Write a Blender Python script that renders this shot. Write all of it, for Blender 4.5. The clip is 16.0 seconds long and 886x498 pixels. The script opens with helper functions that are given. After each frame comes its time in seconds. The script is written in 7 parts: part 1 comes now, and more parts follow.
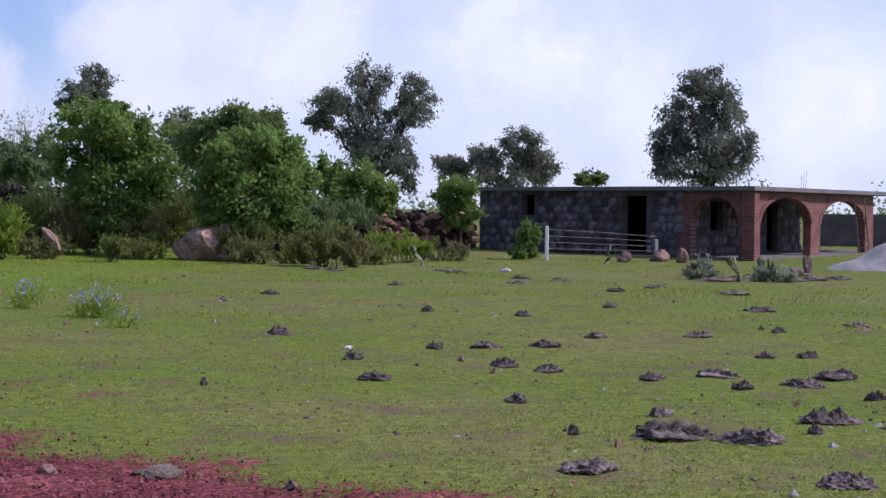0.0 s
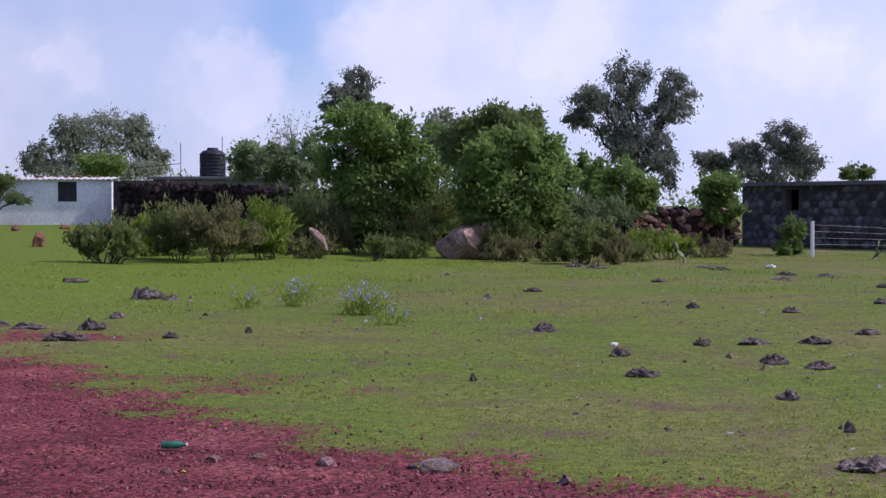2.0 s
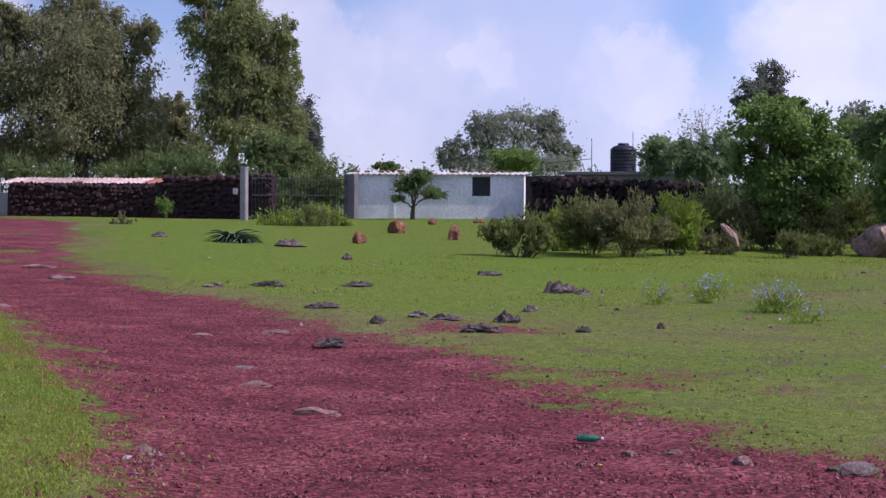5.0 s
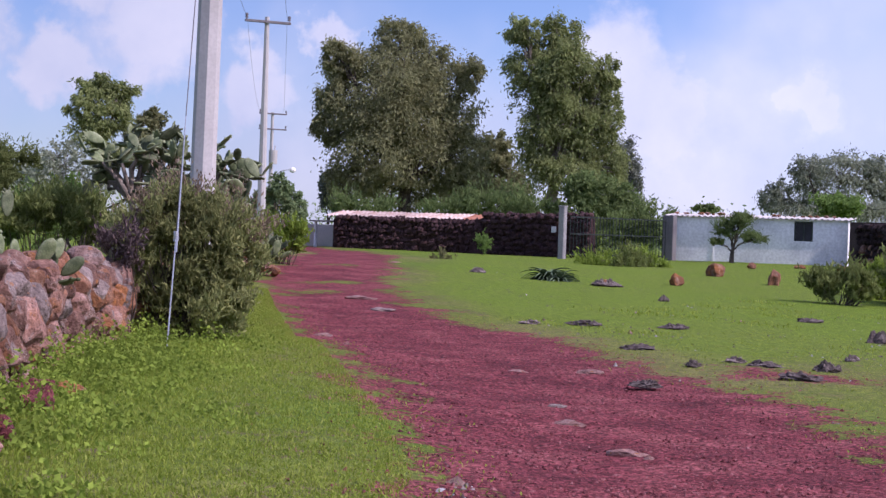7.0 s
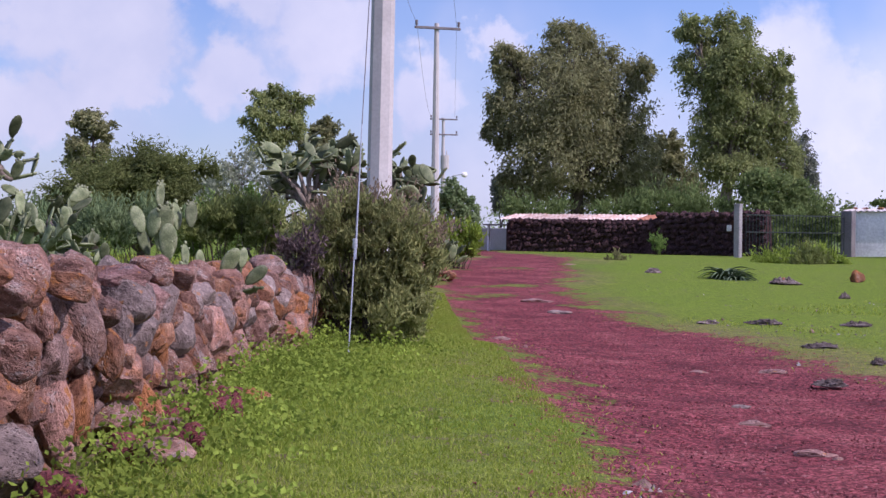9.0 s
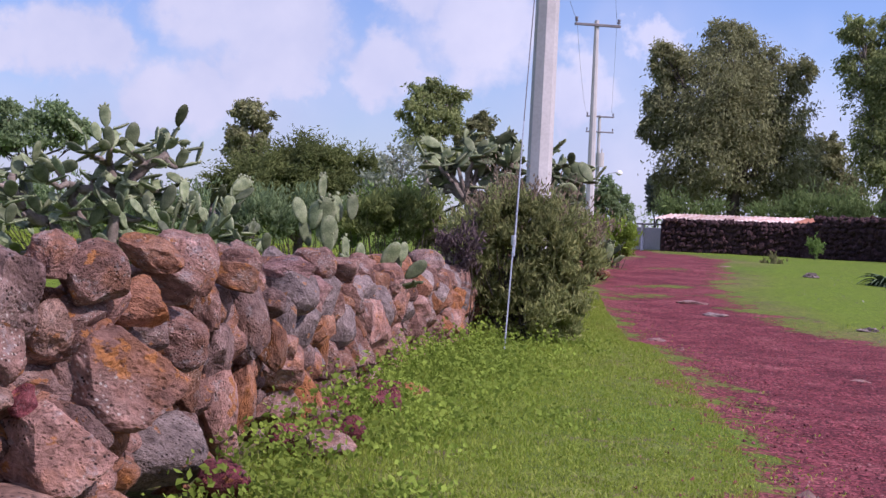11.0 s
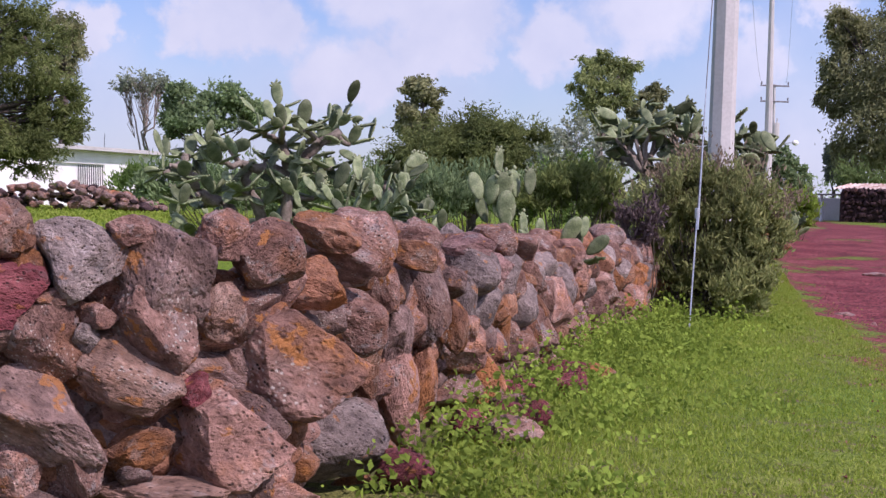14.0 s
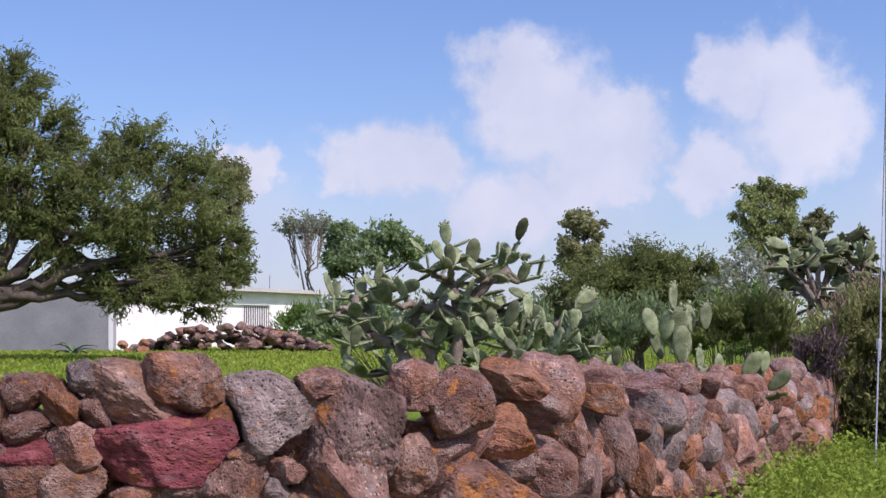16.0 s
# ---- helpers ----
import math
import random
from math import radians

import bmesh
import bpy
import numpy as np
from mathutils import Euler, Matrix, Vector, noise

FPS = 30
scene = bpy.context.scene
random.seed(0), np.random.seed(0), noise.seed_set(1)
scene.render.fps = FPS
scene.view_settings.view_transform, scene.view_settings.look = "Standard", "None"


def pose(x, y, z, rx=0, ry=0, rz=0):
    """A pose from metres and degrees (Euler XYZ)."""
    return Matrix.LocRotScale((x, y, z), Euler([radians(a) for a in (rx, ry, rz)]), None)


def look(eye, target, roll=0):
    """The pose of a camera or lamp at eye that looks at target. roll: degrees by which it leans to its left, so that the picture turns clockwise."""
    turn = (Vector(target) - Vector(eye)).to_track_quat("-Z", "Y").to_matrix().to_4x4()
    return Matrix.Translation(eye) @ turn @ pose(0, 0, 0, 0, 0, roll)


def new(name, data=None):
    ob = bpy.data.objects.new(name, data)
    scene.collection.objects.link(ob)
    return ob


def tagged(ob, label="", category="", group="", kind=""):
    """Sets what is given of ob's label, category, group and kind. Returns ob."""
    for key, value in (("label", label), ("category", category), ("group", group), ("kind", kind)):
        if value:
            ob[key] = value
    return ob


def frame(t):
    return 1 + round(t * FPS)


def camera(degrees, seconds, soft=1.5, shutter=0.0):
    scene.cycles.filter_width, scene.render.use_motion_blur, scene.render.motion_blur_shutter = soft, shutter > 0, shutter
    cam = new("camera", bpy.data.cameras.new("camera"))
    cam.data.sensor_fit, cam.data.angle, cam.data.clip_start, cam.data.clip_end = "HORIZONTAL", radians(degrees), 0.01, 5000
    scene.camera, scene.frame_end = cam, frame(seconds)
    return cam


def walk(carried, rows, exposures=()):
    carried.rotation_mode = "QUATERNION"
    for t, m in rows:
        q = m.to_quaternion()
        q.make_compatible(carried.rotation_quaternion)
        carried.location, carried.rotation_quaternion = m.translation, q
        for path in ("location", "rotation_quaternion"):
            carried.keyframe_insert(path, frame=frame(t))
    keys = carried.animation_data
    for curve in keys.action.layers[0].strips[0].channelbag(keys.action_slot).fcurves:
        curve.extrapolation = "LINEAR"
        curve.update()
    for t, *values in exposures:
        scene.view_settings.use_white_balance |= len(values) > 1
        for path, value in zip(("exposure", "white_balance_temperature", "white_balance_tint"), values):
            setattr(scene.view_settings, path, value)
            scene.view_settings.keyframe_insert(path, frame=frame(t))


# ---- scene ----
FOV = 28.333

PATH = [
    (0, pose(0.151, 0.052, 1.605, 88.687, -0.656, -0.015)),
    (0.5, pose(0.120, 0.042, 1.609, 88.681, -0.264, 1.525)),
    (1, pose(0.104, 0.021, 1.596, 88.851, -0.274, 4.026)),
    (1.5, pose(0.096, 0.012, 1.603, 88.925, 0.231, 6.024)),
    (2, pose(0.076, 0.012, 1.591, 88.579, 0.009, 8.399)),
    (2.5, pose(0.075, 0.029, 1.590, 88.249, 0.016, 10.875)),
    (3, pose(0.073, -0.010, 1.599, 88.246, -0.112, 13.079)),
    (3.5, pose(0.060, -0.039, 1.602, 88.624, -0.286, 15.382)),
    (4, pose(0.048, -0.058, 1.591, 88.444, -0.390, 18.092)),
    (4.2, pose(0.039, -0.023, 1.590, 88.337, -0.279, 18.851)),
    (6.3, pose(0.004, -0.020, 1.611, 89.052, -0.721, 26.906)),
    (6.5, pose(-0.013, -0.006, 1.599, 89.125, -0.804, 28.015)),
    (7, pose(0.000, -0.000, 1.600, 89.483, -1.901, 32.021)),
    (7.5, pose(0.018, -0.005, 1.604, 89.693, -0.921, 32.604)),
    (8, pose(-0.033, -0.007, 1.599, 89.606, -0.975, 33.895)),
    (8.5, pose(-0.047, -0.020, 1.608, 89.181, -0.844, 36.141)),
    (9, pose(-0.031, -0.052, 1.603, 89.455, -0.630, 37.631)),
    (9.5, pose(-0.062, -0.065, 1.602, 89.375, -0.702, 39.165)),
    (10, pose(-0.055, -0.093, 1.605, 89.255, -0.971, 41.104)),
    (10.2, pose(-0.080, -0.083, 1.605, 89.219, -1.101, 41.483)),
    (12.3, pose(-0.236, -0.050, 1.649, 89.177, -3.442, 43.730)),
    (12.5, pose(-0.302, -0.047, 1.600, 89.350, -2.658, 43.169)),
    (13, pose(-0.470, 0.023, 1.589, 88.395, -2.336, 44.554)),
    (13.5, pose(-0.601, 0.196, 1.592, 87.959, -1.784, 46.858)),
    (14, pose(-0.594, 0.278, 1.610, 88.213, -1.271, 48.124)),
    (14.5, pose(-0.679, 0.302, 1.629, 89.144, -0.699, 48.855)),
    (15, pose(-0.711, 0.288, 1.640, 90.175, -0.523, 50.812)),
    (15.5, pose(-0.749, 0.276, 1.671, 91.348, -0.722, 52.187)),
    (16, pose(-0.787, 0.272, 1.667, 92.501, 0.092, 53.344)),
]
cam = camera(FOV, 16.0, soft=1.45)
walk(cam, PATH, exposures=[(0, 0.0, 6050, 30), (2, -0.1, 5950, 35), (4.2, -0.12, 5930, 38), (6.3, 0.18, 5980, 38), (10, 0.24, 6000, 39), (14, 0.3, 6150, 36), (16, 0.3, 6250, 29)])

# ---- world, sun ----
SUN_AZ, SUN_EL = -82.0, 43.0      # degrees; azimuth counted to the left of +y
sun_dir = Vector((-math.sin(radians(SUN_AZ)) * math.cos(radians(SUN_EL)),
                  math.cos(radians(SUN_AZ)) * math.cos(radians(SUN_EL)), math.sin(radians(SUN_EL))))
world = bpy.data.worlds.new("world")
scene.world = world
world.use_nodes = True
wn, wl = world.node_tree.nodes, world.node_tree.links
wn.clear()
w_out = wn.new("ShaderNodeOutputWorld")
w_bg = wn.new("ShaderNodeBackground")
w_sky = wn.new("ShaderNodeTexSky")
w_sky.sky_type = 'NISHITA'
w_sky.sun_disc = False
w_sky.sun_elevation = radians(SUN_EL)
w_sky.sun_rotation = radians(-SUN_AZ)
w_sky.air_density, w_sky.dust_density, w_sky.ozone_density = 1.0, 0.3, 3.0
w_tc = wn.new("ShaderNodeTexCoord")
# clouds: soft heaps at their places, with edges broken up by noise, and a haze of cloud towards the sun's side
def wmath(op, a, b):
    n = wn.new("ShaderNodeMath")
    n.operation = op
    for k, v in enumerate((a, b)):
        if isinstance(v, bpy.types.NodeSocket):
            wl.new(v, n.inputs[k])
        else:
            n.inputs[k].default_value = v
    return n.outputs[0]


def wrange(val, lo, hi, a=0.0, b=1.0):
    n = wn.new("ShaderNodeMapRange")
    n.interpolation_type = 'SMOOTHSTEP'
    for key, v in (("From Min", lo), ("From Max", hi), ("To Min", a), ("To Max", b)):
        n.inputs[key].default_value = v
    wl.new(val, n.inputs["Value"])
    return n.outputs[0]


def wnoise(scale, detail, rough=0.55):
    n = wn.new("ShaderNodeTexNoise")
    n.inputs["Scale"].default_value, n.inputs["Detail"].default_value, n.inputs["Roughness"].default_value = scale, detail, rough
    wl.new(w_tc.outputs["Generated"], n.inputs["Vector"])
    return n


warp = wnoise(26.0, 6.0, 0.6)
w_off = wn.new("ShaderNodeVectorMath")
w_off.operation = 'MULTIPLY_ADD'
wl.new(warp.outputs["Color"], w_off.inputs[0])
w_off.inputs[1].default_value = (0.07, 0.07, 0.07)
w_dir = wn.new("ShaderNodeVectorMath")
w_dir.operation = 'SUBTRACT'
wl.new(w_tc.outputs["Generated"], w_dir.inputs[0])
w_dir.inputs[1].default_value = (0.035, 0.035, 0.035)
wl.new(w_dir.outputs[0], w_off.inputs[2])
heaps = []


def cloud(centre, r):
    n = wn.new("ShaderNodeVectorMath")
    n.operation = 'DISTANCE'
    wl.new(w_off.outputs[0], n.inputs[0])
    n.inputs[1].default_value = centre
    d = wmath('DIVIDE', n.outputs["Value"], r)
    heaps.append(wmath('SUBTRACT', 1.0, d))


cloud((-0.774, 0.618, 0.137), 0.0259)
cloud((-0.761, 0.637, 0.124), 0.0352)
cloud((-0.741, 0.662, 0.109), 0.0315)
cloud((-0.730, 0.673, 0.120), 0.0167)
cloud((-0.688, 0.712, 0.141), 0.0241)
cloud((-0.663, 0.735, 0.146), 0.0278)
cloud((-0.654, 0.746, 0.124), 0.0278)
cloud((-0.833, 0.546, 0.092), 0.0204)
cloud((-0.816, 0.570, 0.094), 0.0241)
cloud((-0.803, 0.588, 0.091), 0.0204)
cloud((-0.786, 0.615, 0.063), 0.0259)
cloud((-0.754, 0.652, 0.079), 0.0222)
cloud((-0.858, 0.506, 0.085), 0.0148)
cloud((-0.702, 0.707, 0.088), 0.0222)
cloud((-0.444, 0.891, 0.097), 0.0315)
cloud((-0.417, 0.907, 0.062), 0.0333)
cloud((-0.581, 0.807, 0.106), 0.0167)
cloud((-0.618, 0.782, 0.080), 0.0222)
cloud((-0.663, 0.741, 0.108), 0.0333)
cloud((-0.737, 0.668, 0.102), 0.0296)
cloud((-0.773, 0.631, 0.067), 0.0222)
cloud((-0.738, 0.670, 0.077), 0.0185)
cloud((-0.348, 0.934, 0.084), 0.0185)
cloud((-0.266, 0.962, 0.066), 0.0333)
cloud((-0.135, 0.987, 0.091), 0.0444)
cloud((-0.424, 0.903, 0.077), 0.0333)
cloud((0.056, 0.995, 0.080), 0.0278)
cloud((0.023, 0.995, 0.096), 0.0296)
cloud((0.116, 0.992, 0.055), 0.0407)
cloud((-0.154, 0.984, 0.090), 0.0555)
cloud((0.209, 0.976, 0.059), 0.0407)
cloud((-0.072, 0.993, 0.092), 0.0333)
heap = heaps[0]
for h in heaps[1:]:
    heap = wmath('SMOOTH_MAX', heap, h)
heap_cov = wrange(heap, -0.35, 0.4, 0.0, 0.95)
w_sep = wn.new("ShaderNodeSeparateXYZ")
wl.new(w_tc.outputs["Generated"], w_sep.inputs[0])
veil = wnoise(5.0, 4.0)
veil_v = wmath('ADD', veil.outputs["Fac"], wrange(w_sep.outputs["Z"], 0.0, 0.2, 0.2, -0.06))
veil_v = wmath('ADD', veil_v, wrange(w_sep.outputs["X"], -0.85, 0.0, -0.2, 0.16))
veil_cov = wrange(veil_v, 0.36, 0.72, 0.0, 0.85)
w_cov = wmath('MAXIMUM', heap_cov, veil_cov)
tone = wnoise(14.0, 5.0)
tone_v = wmath('ADD', wmath('MULTIPLY', heap_cov, 0.14), tone.outputs["Fac"])
w_cr = wn.new("ShaderNodeValToRGB")
w_cr.color_ramp.elements[0].position, w_cr.color_ramp.elements[0].color = 0.38, (4.95, 5.85, 6.95, 1)
w_cr.color_ramp.elements[1].position, w_cr.color_ramp.elements[1].color = 0.85, (6.95, 7.55, 7.9, 1)
wl.new(tone_v, w_cr.inputs["Fac"])
w_blue = wn.new("ShaderNodeMix")
w_blue.data_type, w_blue.blend_type = 'RGBA', 'MULTIPLY'
w_blue.inputs["Factor"].default_value = 1.0
wl.new(w_sky.outputs[0], w_blue.inputs["A"])
w_blue.inputs["B"].default_value = (0.79, 0.91, 1.10, 1)
w_mix = wn.new("ShaderNodeMix")
w_mix.data_type = 'RGBA'
wl.new(w_cov, w_mix.inputs["Factor"])
wl.new(w_blue.outputs["Result"], w_mix.inputs["A"])
wl.new(w_cr.outputs["Color"], w_mix.inputs["B"])
wl.new(w_mix.outputs["Result"], w_bg.inputs["Color"])
# the haze glows towards the sun's side
wl.new(wrange(w_sep.outputs["X"], -0.8, 0.0, 0.085, 0.131), w_bg.inputs["Strength"])
wl.new(w_bg.outputs[0], w_out.inputs["Surface"])

sun_data = bpy.data.lights.new("sun", 'SUN')
sun_data.energy, sun_data.angle, sun_data.color = 3.9, radians(0.6), (1.0, 0.94, 0.85)
sun = new("sun", sun_data)
sun.matrix_world = look(sun_dir * 60, (0, 0, 0))

# ---- materials ----


def ramp(nt, cols, lo=0.3, hi=0.7):
    r = nt.nodes.new("ShaderNodeValToRGB")
    e = r.color_ramp.elements
    while len(e) < len(cols):
        e.new(0.5)
    for i, col in enumerate(cols):
        e[i].position = lo + (hi - lo) * i / max(1, len(cols) - 1)
        e[i].color = (*col, 1)
    return r


def noise_node(nt, vec, scale, detail=4.0, rough=0.55):
    n = nt.nodes.new("ShaderNodeTexNoise")
    n.inputs["Scale"].default_value, n.inputs["Detail"].default_value, n.inputs["Roughness"].default_value = scale, detail, rough
    if vec is not None:
        nt.links.new(vec, n.inputs["Vector"])
    return n


def mix_col(nt, fac, a, b, mode='MIX'):
    m = nt.nodes.new("ShaderNodeMix")
    m.data_type, m.blend_type = 'RGBA', mode
    for key, val in (("Factor", fac), ("A", a), ("B", b)):
        if isinstance(val, bpy.types.NodeSocket):
            nt.links.new(val, m.inputs[key])
        elif isinstance(val, tuple):
            m.inputs[key].default_value = (*val, 1)
        else:
            m.inputs[key].default_value = val
    return m.outputs["Result"]


def between(nt, val, lo, hi, a=0.0, b=1.0):
    m = nt.nodes.new("ShaderNodeMapRange")
    m.interpolation_type = 'SMOOTHSTEP'
    for key, v in (("From Min", lo), ("From Max", hi), ("To Min", a), ("To Max", b)):
        m.inputs[key].default_value = v
    nt.links.new(val, m.inputs["Value"])
    return m.outputs[0]


def base_mat(name, rough=0.8, metal=0.0):
    m = bpy.data.materials.new(name)
    m.use_nodes = True
    b = m.node_tree.nodes["Principled BSDF"]
    b.inputs["Roughness"].default_value, b.inputs["Metallic"].default_value = rough, metal
    b.inputs["Specular IOR Level"].default_value = 0.3
    return m, m.node_tree, b


def bump(nt, b, height, strength=0.5, dist=0.02):
    n = nt.nodes.new("ShaderNodeBump")
    n.inputs["Strength"].default_value, n.inputs["Distance"].default_value = strength, dist
    nt.links.new(height, n.inputs["Height"])
    nt.links.new(n.outputs[0], b.inputs["Normal"])


def rough_mat(name, cols, scale=4.0, fine=40.0, rough=0.85, metal=0.0, relief=0.02, vary=0.0, strength=0.5, grain_lo=0.72):
    """Mottled surface: colours by a coarse noise, darkened by a fine one, with relief; vary: spread by the object's random number."""
    m, nt, b = base_mat(name, rough, metal)
    tc = nt.nodes.new("ShaderNodeTexCoord").outputs["Object"]
    n1, n2 = noise_node(nt, tc, scale), noise_node(nt, tc, fine, 3.0)
    r = ramp(nt, cols)
    nt.links.new(n1.outputs["Fac"], r.inputs["Fac"])
    grain = between(nt, n2.outputs["Fac"], 0.3, 0.7, grain_lo, 1 + (1 - grain_lo) * 0.5)
    col = mix_col(nt, 1.0, r.outputs["Color"], (1, 1, 1), 'MULTIPLY')
    vm = nt.nodes.new("ShaderNodeVectorMath")
    vm.operation = 'SCALE'
    nt.links.new(col, vm.inputs[0])
    nt.links.new(grain, vm.inputs["Scale"])
    out = vm.outputs[0]
    if vary:
        oi = nt.nodes.new("ShaderNodeObjectInfo")
        v2 = nt.nodes.new("ShaderNodeVectorMath")
        v2.operation = 'SCALE'
        nt.links.new(out, v2.inputs[0])
        nt.links.new(between(nt, oi.outputs["Random"], 0, 1, 1 - vary, 1 + vary), v2.inputs["Scale"])
        out = v2.outputs[0]
    nt.links.new(out, b.inputs["Base Color"])
    add = nt.nodes.new("ShaderNodeMath")
    nt.links.new(n1.outputs["Fac"], add.inputs[0])
    nt.links.new(n2.outputs["Fac"], add.inputs[1])
    bump(nt, b, add.outputs[0], strength, relief)
    return m


def leaf_mat(name, dark, light, trans=0.35):
    m, nt, b = base_mat(name, 0.8)
    b.inputs["Specular IOR Level"].default_value = 0.12
    g = nt.nodes.new("ShaderNodeNewGeometry")
    mid = [(a + b) / 2 for a, b in zip(dark, light)]
    dark, light = [tuple(c + (v - c) * 0.5 for v, c in zip(col, mid)) for col in (dark, light)]
    r = ramp(nt, [dark, light], 0.0, 1.0)
    nt.links.new(g.outputs["Random Per Island"], r.inputs["Fac"])
    tc = nt.nodes.new("ShaderNodeTexCoord").outputs["Object"]
    n = noise_node(nt, tc, 0.9, 2.0)
    vm = nt.nodes.new("ShaderNodeVectorMath")
    vm.operation = 'SCALE'
    nt.links.new(r.outputs["Color"], vm.inputs[0])
    nt.links.new(between(nt, n.outputs["Fac"], 0.3, 0.7, 0.75, 1.25), vm.inputs["Scale"])
    nt.links.new(vm.outputs[0], b.inputs["Base Color"])
    t = nt.nodes.new("ShaderNodeBsdfTranslucent")
    nt.links.new(vm.outputs[0], t.inputs["Color"])
    mx = nt.nodes.new("ShaderNodeMixShader")
    mx.inputs[0].default_value = trans
    nt.links.new(b.outputs[0], mx.inputs[1])
    nt.links.new(t.outputs[0], mx.inputs[2])
    nt.links.new(mx.outputs[0], nt.nodes["Material Output"].inputs["Surface"])
    return m


leaf_green = leaf_mat("leaf_green", (0.085, 0.155, 0.04), (0.265, 0.39, 0.105), 0.45)
leaf_dark = leaf_mat("leaf_dark", (0.085, 0.135, 0.05), (0.24, 0.31, 0.11), 0.45)
leaf_mid = leaf_mat("leaf_mid", (0.109, 0.166, 0.074), (0.299, 0.391, 0.185), 0.45)
leaf_grey = leaf_mat("leaf_grey", (0.112, 0.13, 0.103), (0.28, 0.3, 0.235), 0.45)
leaf_pale = leaf_mat("leaf_pale", (0.171, 0.195, 0.138), (0.358, 0.398, 0.277), 0.45)
leaf_olive = leaf_mat("leaf_olive", (0.145, 0.158, 0.072), (0.335, 0.335, 0.17), 0.45)
leaf_euc = leaf_mat("leaf_euc", (0.125, 0.165, 0.058), (0.345, 0.380, 0.155), 0.45)
leaf_mesq = leaf_mat("leaf_mesq", (0.08, 0.108, 0.034), (0.215, 0.245, 0.085), 0.4)
leaf_shrub = leaf_mat("leaf_shrub", (0.095, 0.13, 0.042), (0.29, 0.33, 0.105), 0.45)
leaf_dry = leaf_mat("leaf_dry", (0.105, 0.115, 0.05), (0.3, 0.29, 0.125), 0.45)
leaf_weed = leaf_mat("leaf_weed", (0.13, 0.2, 0.03), (0.31, 0.41, 0.065), 0.4)
leaf_bush = leaf_mat("leaf_bush", (0.125, 0.165, 0.055), (0.36, 0.36, 0.145), 0.4)
leaf_twig = leaf_mat("leaf_twig", (0.15, 0.11, 0.075), (0.32, 0.25, 0.175), 0.3)
leaf_purple = leaf_mat("leaf_purple", (0.09, 0.06, 0.07), (0.2, 0.15, 0.14), 0.1)
bark = rough_mat("bark", [(0.05, 0.04, 0.035), (0.13, 0.1, 0.08)], 3.0, 30.0, 0.9)
bark_pale = rough_mat("bark_pale", [(0.16, 0.13, 0.11), (0.32, 0.27, 0.23)], 2.0, 20.0, 0.85)

# ---- terrain shape ----
WALL = [(-13.0, -6.0), (-9.9, -1.0), (-8.3, 1.8), (-7.5, 3.3), (-7.0, 4.3), (-6.8, 5.05), (-7.9, 6.7), (-9.3, 8.6), (-10.3, 10.0), (-11.8, 12.1), (-14.4, 16.2)]
LANE_LEFT = [(-62, 78), (-46, 60), (-39.3, 53.5), (-35.0, 46.5), (-27.4, 35.3), (-23.3, 30.3), (-20.1, 26.4), (-12.0, 16.8), (-7.6, 11.6), (-5.7, 9.0), (-3.6, 5.0), (-3, -30)]
LANE_RIGHT = [(-60, 80), (-43, 61), (-35.5, 53.5), (-31, 46.6), (-25.1, 37.4), (-21.3, 32.0), (-17.0, 27.4), (-12.9, 24.2), (-8.7, 18.9), (-6.3, 16.9), (-4.5, 14.1), (-3.0, 12.3), (-1.4, 10.9), (0.3, 9.8), (4, 8), (12, 5.5), (40, -2), (40, -30)]
LANE = LANE_LEFT + LANE_RIGHT[::-1]


def dist_to_line(px, py, line):
    best = np.full(np.shape(px), 1e9)
    for (ax, ay), (bx, by) in zip(line, line[1:]):
        dx, dy = bx - ax, by - ay
        t = np.clip(((px - ax) * dx + (py - ay) * dy) / (dx * dx + dy * dy), 0, 1)
        best = np.minimum(best, np.hypot(px - ax - t * dx, py - ay - t * dy))
    return best


def inside(px, py, poly):
    res = np.zeros(np.shape(px), bool)
    for (ax, ay), (bx, by) in zip(poly, poly[1:] + poly[:1]):
        if ay == by:
            continue
        c = ((ay > py) != (by > py)) & (px < (bx - ax) * (py - ay) / (by - ay) + ax)
        res ^= c
    return res


def smooth(a):
    a = np.clip(a, 0, 1)
    return a * a * (3 - 2 * a)


def ground_z(x, y):
    x, y = np.asarray(x, float), np.asarray(y, float)
    z = 0.72 * smooth((-x + 0.4 * y - 22) / 33)
    bank = (0.08 + 0.14 * smooth((y - 4.5) / 3.0)) * smooth(1.25 - dist_to_line(x, y, WALL) / 4.0)
    z = np.maximum(z, bank) + 0.3 * np.minimum(z, bank)
    roll = 0.05 * np.sin(x * 0.31 + 1.2) * np.sin(y * 0.23 + 0.4) + 0.015 * np.sin(x * 1.7 + y * 0.6) * np.sin(y * 1.3 - x * 0.4)
    return z + roll * smooth((np.hypot(x, y) - 4) / 8)


def gz(x, y):
    return float(ground_z(x, y))


RED_PATCHES = [(-4.17, 15.10, 0.38), (-7.74, 19.83, 0.45), (-7.14, 19.94, 0.45), (-3.90, 14.85, 0.30)]
GRASS_PATCHES = [(-24.67, 34.19, 0.36), (-29.16, 41.21, 0.41), (-22.64, 31.07, 0.32)]


